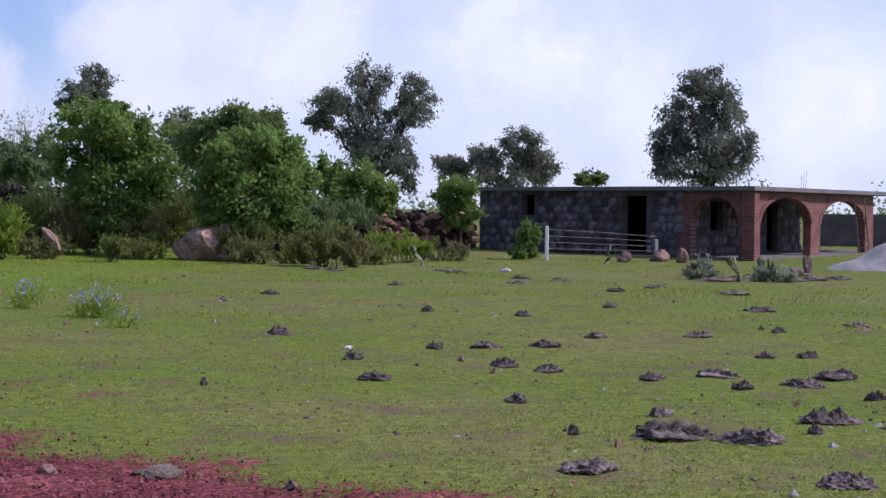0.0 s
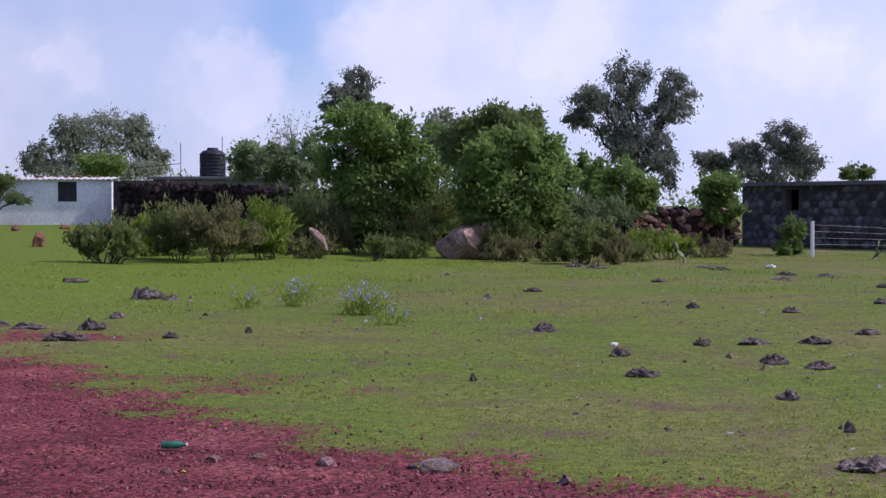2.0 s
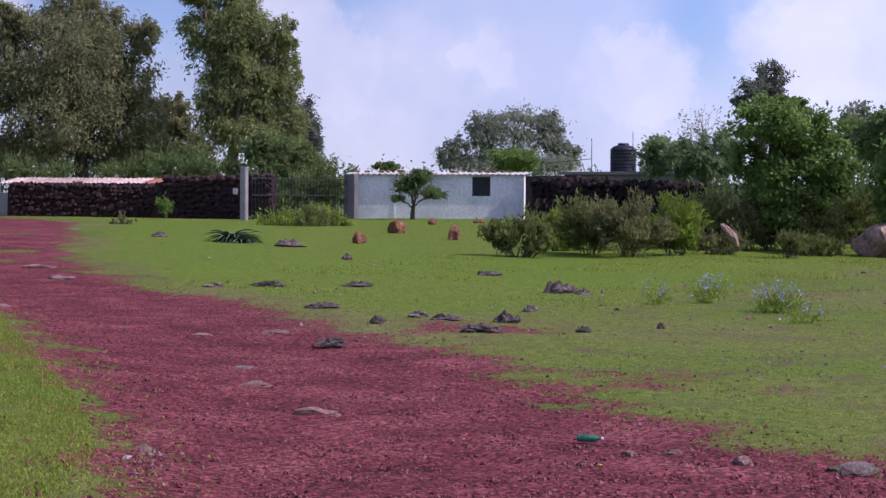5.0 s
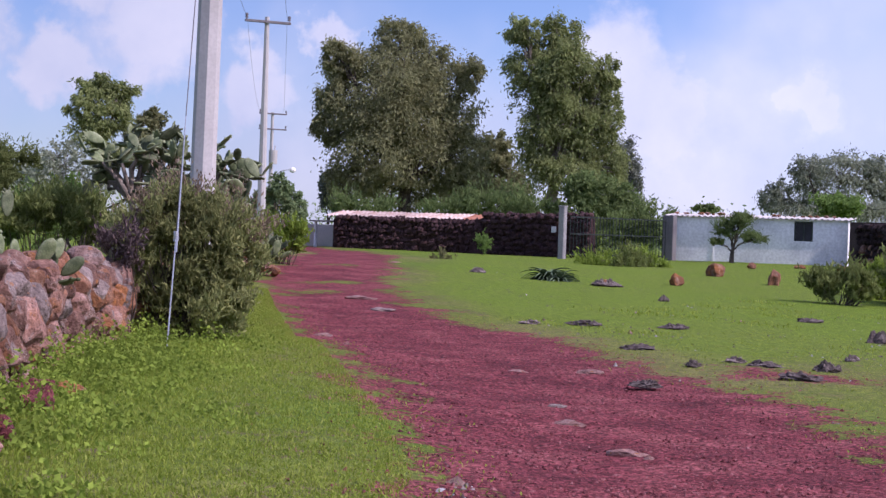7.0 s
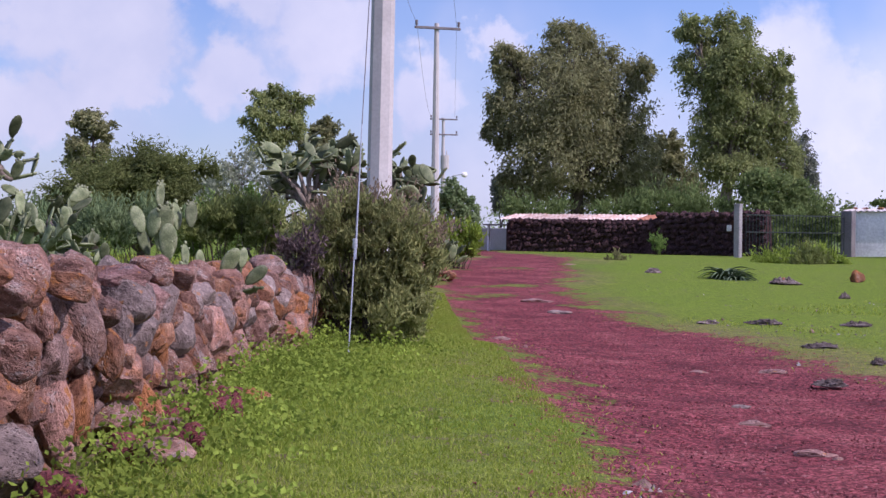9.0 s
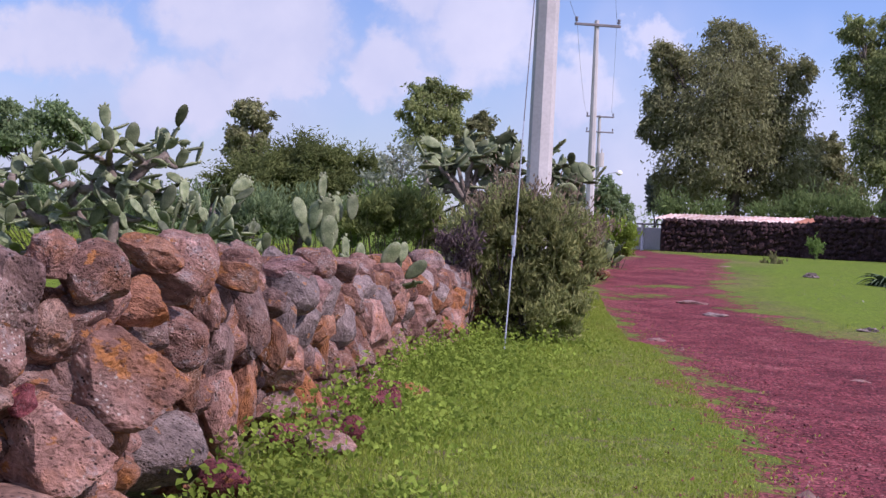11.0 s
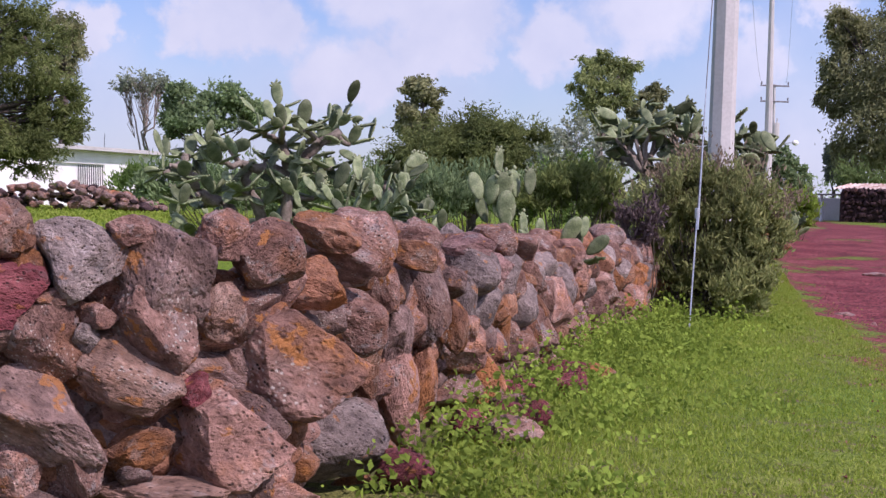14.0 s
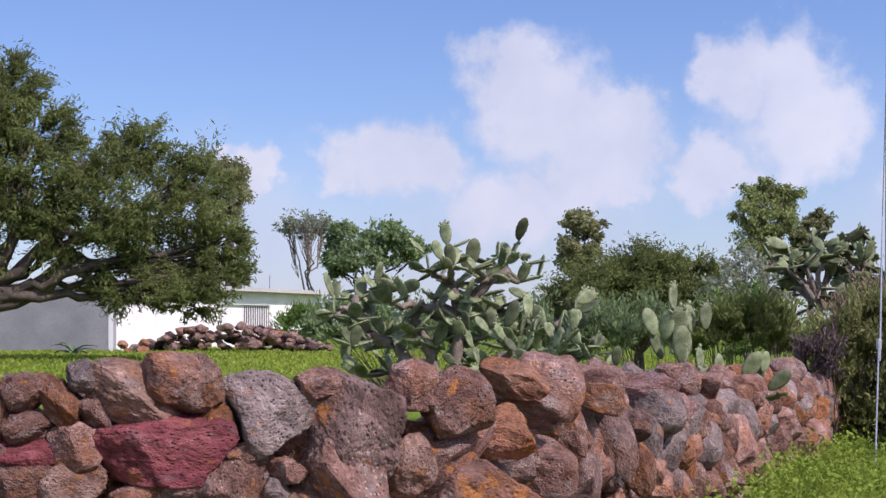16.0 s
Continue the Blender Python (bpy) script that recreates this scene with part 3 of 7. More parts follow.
lava_brown = lava_mat("lava_brown", [(0.150, 0.080, 0.064), (0.295, 0.168, 0.136), (0.410, 0.270, 0.228)], 0.32, 0.5, 0.28)
lava_tan = lava_mat("lava_tan", [(0.165, 0.095, 0.072), (0.3, 0.185, 0.145), (0.4, 0.275, 0.225)], 0.2, 0.3, 0.15)
lava_grey = lava_mat("lava_grey", [(0.150, 0.118, 0.110), (0.250, 0.198, 0.185), (0.340, 0.278, 0.258)], 0.05, 0.2, 0.15)
lava_rust = lava_mat("lava_rust", [(0.160, 0.074, 0.046), (0.275, 0.135, 0.085), (0.360, 0.215, 0.150)], 0.6, 0.25, 0.25)
lava_red = lava_mat("lava_red", [(0.120, 0.032, 0.040), (0.215, 0.060, 0.068), (0.310, 0.110, 0.115)], 0.0, 0.1, 0.15)
lava_pink = lava_mat("lava_pink", [(0.225, 0.125, 0.115), (0.345, 0.205, 0.185), (0.420, 0.275, 0.250)], 0.05, 0.5, 0.15)
lava_umber = lava_mat("lava_umber", [(0.120, 0.074, 0.066), (0.225, 0.148, 0.130), (0.330, 0.232, 0.205)], 0.2, 0.35, 0.2)
lava_dark = lava_mat("lava_dark", [(0.021, 0.015, 0.016), (0.042, 0.026, 0.027), (0.068, 0.040, 0.040)], 0.1, -1.2)
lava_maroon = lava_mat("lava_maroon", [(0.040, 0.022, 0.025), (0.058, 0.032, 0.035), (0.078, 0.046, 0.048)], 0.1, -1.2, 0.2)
soil_dark = rough_mat("soil_dark", [(0.06, 0.046, 0.044), (0.14, 0.108, 0.1), (0.29, 0.24, 0.225)], 4.0, 30.0, 0.95, relief=0.03, vary=0.3, grain_lo=0.45)


def rubble_wall(name, label, line, height, size, mats, seed, thick=0.7, rough_top=0.12, base_off=0.0, tall=None, limit=300, skip=None, sub=1, core=0.12):
    """A dry rubble wall along a line: a plain solid dark core behind the gaps, and courses of stones on its faces and
    crest, each a part.
    """
    rng = np.random.default_rng(seed)
    root = thing(name, label, "stone wall", kind="structure")
    soup = Soup()
    lens = [math.dist(a, b) for a, b in zip(line, line[1:])]
    total = sum(lens)

    def on(s):
        s = min(max(s, 0), total - 1e-6)
        for (a, b), ln in zip(zip(line, line[1:]), lens):
            if s <= ln:
                t = s / ln
                return a[0] + (b[0] - a[0]) * t, a[1] + (b[1] - a[1]) * t, (b[0] - a[0]) / ln, (b[1] - a[1]) / ln
            s -= ln
    n = max(2, int(total / 0.8))
    pv, pf = [], []
    for i in range(n + 1):
        x, y, tx, ty = on(total * i / n)
        z = gz(x, y) + base_off
        h = (height if tall is None else tall(total * i / n)) - size * 0.55
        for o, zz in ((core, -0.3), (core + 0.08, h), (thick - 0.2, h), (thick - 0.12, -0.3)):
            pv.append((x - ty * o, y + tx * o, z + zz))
    for i in range(n):
        for k in range(4):
            a, b = i * 4 + k, i * 4 + (k + 1) % 4
            pf.append((a, b, b + 4, a + 4))
    pf += [(0, 1, 2, 3), (n * 4 + 3, n * 4 + 2, n * 4 + 1, n * 4)]
    # solid dark filler added behind the stones; keeps the gaps closed and dark
    part("core", mesh_from("core", pv, pf, lava_maroon), None, root, "solid dark filler closing the gaps between stones")
    count = 0
    s = 0.0
    meshes = {m.name: [stone_mesh("stone", seed * 7 + k + 31 * i, sub, 13, 0.1, m) for k in range(4)] for i, m in enumerate(mats)}
    rows = max(1, round(height / (size * 0.8)))
    todo = []
    for r in range(rows + 1):
        s = rng.uniform(0, size)
        while s < total:
            w = size * (0.55 + 1.2 * rng.random() ** 1.5)
            hgt = (height if tall is None else tall(s))
            z = (r + 0.5) * hgt / rows + rng.normal(0, 0.05)
            crest = r == rows
            if crest:
                z = hgt + rng.uniform(-0.5, 0.2) * rough_top
            todo.append((s + w / 2, z, w, size * rng.uniform(0.7, 1.3), crest))
            s += w * 0.93
    for (s, z, w, h, crest) in todo:
        if skip and skip[0] < s < skip[1]:
            continue
        x, y, tx, ty = on(s)
        o = rng.uniform(0.05, 0.2) if not crest else rng.uniform(0.2, thick - 0.2)
        m = Matrix.Translation((x - ty * o, y + tx * o, gz(x, y) + base_off + z)) @ Matrix.Rotation(math.atan2(ty, tx), 4, 'Z') @ Matrix.Rotation(rng.normal(0, 0.2), 4, 'Y') \
            @ Matrix.Rotation(rng.uniform(-0.3, 0.3), 4, 'X') @ Matrix.Diagonal((w, size * rng.uniform(0.8, 1.3), h, 1))
        me = meshes[mats[rng.integers(len(mats))].name][rng.integers(4)]
        if count < limit:
            part("stone", me, None, root, m=m)
        else:
            nv = [m @ v.co for v in me.vertices]
            soup.add((nv, [tuple(p.vertices) for p in me.polygons]))
        count += 1
    if soup.v:
        ob = part("rubble", soup.mesh("rubble", mats[0]), None, root)
        ob["kind"] = "stuff"
    return root

# ---- plants ----
plant("tree", "slender eucalyptus with a small leaning grey-green crown", "tree", "euc", -20.80, 102.94, [(0.58, 8.42, 1.01, 0.74), (-0.39, 7.57, 1.01, 0.68), (0.75, 7.43, 0.95, 0.85), (-1.28, 6.82, 0.54, 0.24)], 1500, 0.22, leaf_grey)
plant("tree", "round leafy green tree before the rubble wall", "tree", "broad", -9.35, 51.18, [(-0.67, 3.76, 1.04, 0.6), (0.46, 3.29, 1.0, 0.7), (-0.9, 2.69, 0.84, 0.84), (0.96, 2.39, 0.92, 0.75), (0.07, 1.88, 1.34, 0.84), (-0.09, 1.06, 1.0, 0.5), (-0.27, 4.18, 0.67, 0.3)], 6500, 0.16, leaf_green)
plant("tree", "dark green spreading tree behind the leafy trees", "tree", "broad", -8.30, 74.57, [(-0.05, 4.63, 1.57, 0.77), (-1.35, 3.89, 1.33, 0.97), (1.1, 4.33, 0.72, 0.77), (-0.74, 2.82, 1.93, 1.21)], 4500, 0.20, leaf_dark)
plant("tree", "pale grey-green tree far behind the others", "tree", "broad", -14.42, 98.98, [(-0.05, 5.01, 1.35, 1.03), (0.74, 4.22, 1.29, 1.29)], 1800, 0.24, leaf_pale)
plant("tree", "round bright green tree standing in the pasture", "tree", "broad", -5.28, 50.76, [(0.06, 3.23, 1.15, 0.56), (-0.83, 2.65, 0.85, 0.66), (0.96, 2.34, 0.74, 0.95), (-0.18, 1.84, 1.48, 0.9), (0.48, 1.19, 0.99, 0.57), (-1.06, 1.42, 0.57, 0.66)], 6500, 0.16, leaf_green)
plant("tree", "tall eucalyptus with open layered dark crown", "tree", "euc", -3.44, 94.98, [(-0.4, 7.96, 1.1, 1.16), (-1.91, 7.02, 1.47, 0.8), (2.05, 7.38, 1.16, 0.92), (-3.06, 5.85, 0.86, 0.49), (-0.84, 5.82, 1.53, 1.28), (1.75, 6.16, 1.28, 0.61), (0.4, 4.16, 1.47, 1.28), (1.57, 3.26, 0.67, 1.22), (-0.67, 4.3, 1.07, 1.07)], 5500, 0.22, leaf_grey)
plant("tree", "low green bushy tree at the foot of the eucalyptus", "tree", "broad", -2.79, 59.98, [(-0.79, 2.48, 0.73, 0.77), (0.17, 2.11, 1.0, 0.77), (0.95, 1.83, 0.48, 0.58)], 2600, 0.17, leaf_green)
plant("tree", "nearly bare grey tree with thin twigs", "tree", "bare", -20.24, 87.71, [(-0.45, 4.72, 1.3, 0.93), (0.74, 4.18, 0.81, 1.04), (-1.13, 4.0, 0.87, 0.87)], 420, 0.16, leaf_pale)
plant("tree", "small grey-green tree behind the rubble wall", "tree", "broad", -15.45, 64.16, [(-0.82, 2.72, 1.06, 0.68), (0.75, 2.68, 0.89, 0.81)], 2200, 0.17, leaf_mid)
plant("tree", "sparse grey-green eucalyptus behind the stone house", "tree", "euc", 3.44, 94.99, [(-2.8, 3.66, 1.01, 0.67), (-1.04, 4.14, 1.1, 0.8), (1.0, 4.83, 1.1, 0.86), (1.93, 3.8, 1.1, 0.98), (-0.05, 3.17, 1.84, 0.67)], 3600, 0.22, leaf_grey)
plant("tree", "small bright green tree at the corner of the stone house", "tree", "broad", 0.78, 66.05, [(-0.11, 2.11, 0.76, 0.59), (0.05, 1.41, 0.7, 0.47)], 1800, 0.15, leaf_green)
plant("tree", "small round tree top seen over the flat roof", "tree", "broad", 8.58, 99.70, [(-0.05, 3.25, 0.9, 0.39)], 500, 0.20, leaf_dark)
plant("tree", "tall egg-shaped eucalyptus behind the brick arches", "tree", "euc", 13.55, 89.05, [(-0.26, 8.04, 1.1, 0.87), (-1.01, 6.61, 1.3, 1.01), (0.69, 6.76, 1.04, 1.22), (-1.84, 5.17, 0.99, 1.1), (-0.08, 5.04, 1.59, 1.39), (1.56, 4.77, 0.99, 1.1), (-0.34, 3.61, 2.17, 0.72), (-2.11, 4.03, 0.64, 0.81)], 5500, 0.22, leaf_grey)
plant("tree", "broad grey-green tree behind the white shed", "tree", "euc", -36.66, 103.65, [(0.5, 5.66, 2.66, 0.92), (-1.78, 5.29, 0.99, 0.99), (2.44, 5.32, 0.78, 1.27), (-0.02, 4.24, 3.72, 1.24), (-3.53, 3.87, 0.92, 0.99), (3.51, 3.74, 0.85, 0.78), (-1.77, 3.1, 2.48, 0.78), (1.75, 3.13, 2.48, 0.78)], 4600, 0.26, leaf_pale)
plant("tree", "low bright green tree behind the white shed", "tree", "broad", -32.87, 94.38, [(-0.02, 3.08, 1.61, 0.52)], 900, 0.20, leaf_green)
plant("tree", "small dark tree top behind the white shed", "tree", "broad", -39.84, 91.66, [(-0.01, 2.7, 0.64, 0.26)], 300, 0.20, leaf_dark)
plant("tree", "small grey-green tree beside the water tank", "tree", "broad", -20.49, 81.41, [(-0.56, 2.96, 0.87, 0.7), (0.79, 2.7, 0.87, 0.76), (-0.83, 2.15, 1.08, 0.38)], 1900, 0.19, leaf_mid)
plant("tree", "huge dense eucalyptus beside the farm lane", "tree", "euc", -55.17, 83.37, [(-0.3, 11.98, 1.61, 1.03), (-3.65, 10.61, 1.03, 0.9), (-1.72, 9.98, 2.25, 1.55), (1.48, 10.0, 1.77, 1.77), (3.71, 10.0, 0.84, 1.03), (-4.01, 8.36, 0.9, 1.22), (-0.41, 7.75, 3.22, 1.93), (3.11, 7.44, 1.45, 1.77), (-4.18, 6.43, 0.84, 1.03), (-1.02, 5.49, 2.74, 1.93), (2.5, 5.2, 2.41, 1.93), (-2.61, 3.87, 1.45, 1.29), (0.28, 3.26, 3.06, 1.29), (3.79, 3.61, 1.45, 1.22), (-0.3, 9.2, 2.7, 1.9), (0.4, 6.6, 3.4, 2.1), (-1.6, 7.2, 2.2, 1.7)], 20000, 0.25, leaf_olive)
plant("tree", "tall eucalyptus with pale trunk behind the gate", "tree", "euc", -46.79, 86.07, [(0.06, 12.3, 1.26, 0.88), (-1.78, 12.31, 1.01, 0.69), (-1.45, 10.44, 1.39, 1.33), (0.7, 10.43, 1.42, 1.45), (2.84, 9.95, 0.69, 1.07), (-0.81, 8.26, 1.64, 1.33), (1.65, 8.26, 1.7, 1.45), (3.03, 7.63, 0.69, 1.45), (-0.72, 6.08, 1.33, 1.42), (1.98, 6.08, 1.58, 1.45), (0.77, 4.53, 2.05, 1.07), (3.27, 4.85, 0.88, 1.45), (0.2, 9.3, 1.5, 1.7), (0.7, 7.0, 1.9, 1.6)], 12500, 0.25, leaf_euc)
plant("tree", "dark grey conifer-like tree behind the gate", "tree", "euc", -48.34, 98.77, [(-0.07, 5.75, 0.85, 1.35), (0.12, 3.95, 0.92, 1.24), (-1.06, 3.42, 1.59, 0.64)], 2200, 0.24, leaf_grey)
plant("tree", "leafy tree between the two tall eucalyptuses", "tree", "broad", -53.61, 91.41, [(-0.07, 5.88, 1.02, 0.96), (-0.73, 4.46, 1.43, 1.37), (0.96, 3.79, 1.37, 1.37)], 2600, 0.24, leaf_olive)
plant("tree", "low tree at the end of the farm lane", "tree", "broad", -60.81, 84.34, [(-0.14, 3.14, 0.54, 0.94), (0.54, 2.58, 0.74, 0.67)], 900, 0.22, leaf_grey)
plant("tree", "twin-topped eucalyptus behind the cactus hedge", "tree", "euc", -54.72, 58.34, [(-0.2, 6.85, 0.82, 0.72), (0.83, 6.67, 0.67, 0.67), (-0.75, 5.82, 0.7, 0.57), (0.53, 5.58, 0.82, 0.72), (-0.43, 4.8, 0.93, 0.72), (0.34, 3.92, 0.93, 0.64)], 3200, 0.20, leaf_euc)
plant("tree", "small olive-green tree behind the cactus hedge", "tree", "broad", -54.63, 61.12, [(-0.37, 4.93, 0.79, 0.74), (0.26, 5.6, 0.58, 0.58), (-0.04, 4.15, 1.0, 0.66)], 1500, 0.20, leaf_olive)
plant("tree", "small brownish-green tree on the skyline", "tree", "broad", -54.28, 47.28, [(-0.05, 5.12, 0.79, 0.46), (-0.04, 4.28, 0.88, 0.7), (-0.36, 3.48, 0.88, 0.46)], 1800, 0.18, leaf_olive)
plant("tree", "wide dense thorny acacia bush", "tree", "mesq", -29.47, 27.03, [(0.05, 2.45, 0.98, 0.32), (-1.07, 2.05, 0.71, 0.32), (1.05, 2.31, 0.82, 0.32), (-0.38, 1.71, 1.34, 0.44), (1.12, 1.7, 1.03, 0.44), (-1.62, 1.63, 0.61, 0.32), (0.36, 1.97, 1.09, 0.44), (-0.25, 1.27, 1.58, 0.3), (-0.01, 2.19, 1.27, 0.45), (-0.88, 1.89, 1.09, 0.44), (0.87, 1.98, 1.09, 0.44), (-0.01, 1.71, 1.58, 0.49), (0.4, 2.55, 0.7, 0.22), (-0.6, 2.4, 0.6, 0.22)], 24000, 0.1, leaf_mesq)
plant("tree", "grey feathery bush behind the cactus hedge", "tree", "bare", -23.70, 24.35, [(-0.02, 2.57, 0.46, 0.35), (-0.33, 2.13, 0.53, 0.42), (0.51, 2.09, 0.42, 0.42)], 1700, 0.09, leaf_pale)
plant("tree", "bright green bush behind the cactus hedge", "tree", "broad", -20.02, 20.96, [(-0.01, 1.96, 0.3, 0.24), (-0.28, 1.83, 0.24, 0.19)], 1000, 0.09, leaf_green)
plant("tree", "low green tree behind the second pole", "tree", "broad", -48.44, 63.64, [(-0.16, 2.6, 0.52, 0.62), (0.52, 2.01, 0.52, 0.72), (-0.79, 2.08, 0.62, 0.72)], 1600, 0.20, leaf_mid)
plant("tree", "great spreading mesquite with dark limbs and feathery leaves", "tree", "mesq", -45.36, 18.09, [(1.43, 6.13, 1.16, 0.8), (-0.32, 6.61, 1.24, 1.08), (2.77, 5.4, 1.24, 0.77), (4.23, 5.78, 0.9, 0.68), (1.44, 4.54, 1.7, 0.93), (4.27, 4.12, 1.55, 0.9), (5.69, 4.83, 0.93, 0.85), (6.41, 3.22, 0.77, 0.7), (4.87, 2.83, 1.31, 0.7), (2.78, 3.5, 1.55, 0.77), (-0.3, 4.36, 1.39, 1.24), (-0.57, 2.86, 1.24, 0.77), (5.63, 2.06, 0.85, 0.39), (5.48, 1.71, 1.08, 0.43), (3.98, 2.06, 1.24, 0.53), (6.53, 2.45, 0.7, 0.54), (0.83, 7.4, 0.93, 0.62), (-1.17, 5.39, 1.39, 1.39)], 29000, 0.14, leaf_mesq)
plant("tree", "eucalyptus top rising beyond the mesquite", "tree", "euc", -68.60, 38.81, [(0.11, 7.87, 0.9, 0.55), (0.44, 6.87, 0.65, 0.95), (-0.25, 5.87, 0.95, 0.7)], 1700, 0.20, leaf_olive)
plant("tree", "flat-topped umbrella tree with bare upswept limbs", "tree", "umb", -81.13, 50.97, [(-0.16, 6.72, 1.41, 0.31), (-1.01, 6.29, 0.67, 0.43), (0.82, 6.41, 0.61, 0.4), (-0.0, 6.04, 0.92, 0.43)], 1500, 0.20, leaf_pale)
plant("tree", "row of dull green trees on the skyline", "tree", "broad", -76.89, 51.97, [(-1.33, 5.59, 0.83, 0.83), (1.04, 5.65, 1.3, 0.65), (-0.3, 4.64, 1.93, 0.71), (2.37, 5.0, 0.95, 0.53), (-1.48, 4.26, 0.83, 0.74)], 3200, 0.22, leaf_mid)
plant("bush", "dry olive shrub with upright twigs", "shrub", "bush", -14.74, 42.46, [(-0.52, 0.49, 0.38, 0.38), (0.03, 0.52, 0.43, 0.43), (0.49, 0.43, 0.38, 0.35)], 1500, 0.10, leaf_shrub)
plant("bush", "tall olive-green shrub in the pasture", "shrub", "bush", -13.62, 44.93, [(-0.0, 0.67, 0.76, 0.48)], 2200, 0.10, leaf_shrub)
plant("bush", "tall brown-tinged shrub in the pasture", "shrub", "bush", -12.34, 44.26, [(-0.0, 0.67, 0.81, 0.53)], 2600, 0.10, leaf_dry)
plant("bush", "dense green shrub in the pasture", "shrub", "bush", -11.44, 45.53, [(-0.0, 0.73, 0.64, 0.58)], 1800, 0.10, leaf_weed)
plant("bush", "broad olive shrub in the pasture", "shrub", "bush", -14.53, 47.78, [(0.6, 0.66, 0.97, 0.39), (-0.61, 0.65, 0.72, 0.35)], 2400, 0.10, leaf_shrub)
plant("bush", "brown-green shrub beside the rubble wall", "shrub", "bush", -11.99, 51.57, [(-0.43, 0.73, 0.85, 0.44), (0.42, 0.7, 0.68, 0.41)], 2200, 0.10, leaf_dry)
plant("bush", "green shrub beneath the leafy trees", "shrub", "bush", -8.83, 53.22, [(-0.78, 1.11, 0.78, 0.7), (0.77, 0.94, 0.7, 0.52)], 2000, 0.10, leaf_shrub)
plant("bush", "dark undergrowth between the leafy trees", "shrub", "bush", -10.06, 57.14, [(1.87, 1.32, 0.93, 0.75), (0.42, 0.94, 0.93, 0.75), (-2.28, 1.09, 1.12, 0.84)], 3000, 0.13, leaf_dark)
plant("bush", "dark undergrowth below the eucalyptus", "shrub", "bush", -3.37, 56.94, [(-0.56, 1.16, 0.73, 0.64), (0.54, 1.26, 0.73, 0.37)], 1500, 0.12, leaf_mid)
plant("bush", "bright green weedy shrub", "shrub", "bush", -15.26, 46.51, [(-0.0, 0.46, 0.5, 0.54)], 1000, 0.10, leaf_weed)
plant("bush", "brownish shrub before the rubble wall", "shrub", "bush", -10.05, 50.97, [(-0.0, 0.74, 0.74, 0.44)], 1800, 0.10, leaf_dry)
plant("bush", "low olive shrub beside the pale boulder", "shrub", "bush", -10.13, 50.95, [(1.74, 0.45, 0.6, 0.27), (-1.76, 1.01, 0.67, 0.47)], 1300, 0.10, leaf_shrub)
plant("bush", "weedy green growth at the foot of the gate", "shrub", "bush", -27.47, 56.63, [(-1.11, 0.04, 1.01, 0.32), (0.16, 0.1, 0.57, 0.41), (0.95, 0.0, 0.41, 0.2)], 1500, 0.11, leaf_weed)
plant("bush", "olive shrub before the leafy trees", "shrub", "bush", -9.59, 51.13, [(-0.65, 0.72, 0.92, 0.6), (0.64, 0.81, 0.84, 0.64)], 2600, 0.10, leaf_dry)
plant("bush", "grey-green shrub by the pale boulder", "shrub", "bush", -5.64, 49.71, [(-0.32, 0.39, 0.39, 0.26), (0.32, 0.59, 0.55, 0.45)], 1500, 0.10, leaf_shrub)
plant("bush", "yellow-green twiggy shrub before the low wall", "shrub", "bush", -3.12, 47.94, [(-0.34, 0.51, 0.49, 0.37), (0.34, 0.61, 0.56, 0.34)], 2400, 0.10, leaf_shrub)
plant("bush", "small dark twiggy shrub", "shrub", "bush", -2.20, 47.99, [(0.0, 0.34, 0.34, 0.31)], 600, 0.09, leaf_dry)
plant("bush", "low yellow-green shrub before the low wall", "shrub", "bush", -1.02, 52.04, [(-0.38, 0.41, 0.74, 0.25), (0.38, 0.37, 0.4, 0.2)], 1500, 0.10, leaf_weed)
plant("bush", "green shrub beside the fence post", "shrub", "bush", 2.81, 55.99, [(0.12, 0.74, 0.32, 0.27), (-0.09, 0.15, 0.4, 0.22)], 900, 0.12, leaf_green)
plant("bush", "grey tussock shrub in the pasture", "shrub", "bush", 6.27, 41.60, [(0.01, 0.13, 0.35, 0.24)], 700, 0.08, leaf_pale)
plant("bush", "grey-green tussock shrub on dark soil", "shrub", "bush", 7.84, 40.32, [(0.01, 0.07, 0.45, 0.29)], 900, 0.08, leaf_pale)
for x, y, u, h, lf in ((-8.2, 48.6, 0.42, 0.24, leaf_shrub), (-5.1, 48.4, 0.42, 0.34, leaf_dry), (-3.9, 49.6, 0.4, 0.3, leaf_shrub), (-10.6, 47.2, 0.45, 0.3, leaf_dry), (-1.9, 50.2, 0.45, 0.28, leaf_shrub), (0.3, 53.5, 0.5, 0.22, leaf_dry)):
    plant("bush", "low olive-green shrub among the grass by the trees", "shrub", "bush", x, y, [(-u * 0.7, h * 0.8, u, h), (u * 0.7, h * 0.95, u * 0.8, h)], 500, 0.085, lf)
plant("bush", "low green shrub in the grass", "shrub", "bush", -8.51, 46.25, [(-0.0, 0.42, 0.33, 0.2)], 400, 0.09, leaf_shrub)
plant("bush", "large dense bush with reddish twigs at the wall end", "shrub", "bush", -13.73, 16.26, [(-0.37, 1.35, 0.44, 0.33), (0.25, 1.24, 0.4, 0.37), (-0.09, 0.75, 0.55, 0.32), (0.56, 1.06, 0.29, 0.34), (-0.03, 1.59, 0.41, 0.18), (0.33, 0.68, 0.41, 0.27), (-0.64, 0.98, 0.34, 0.41), (-0.25, 0.38, 0.5, 0.28), (0.35, 0.36, 0.45, 0.26)], 17000, 0.05, leaf_bush)
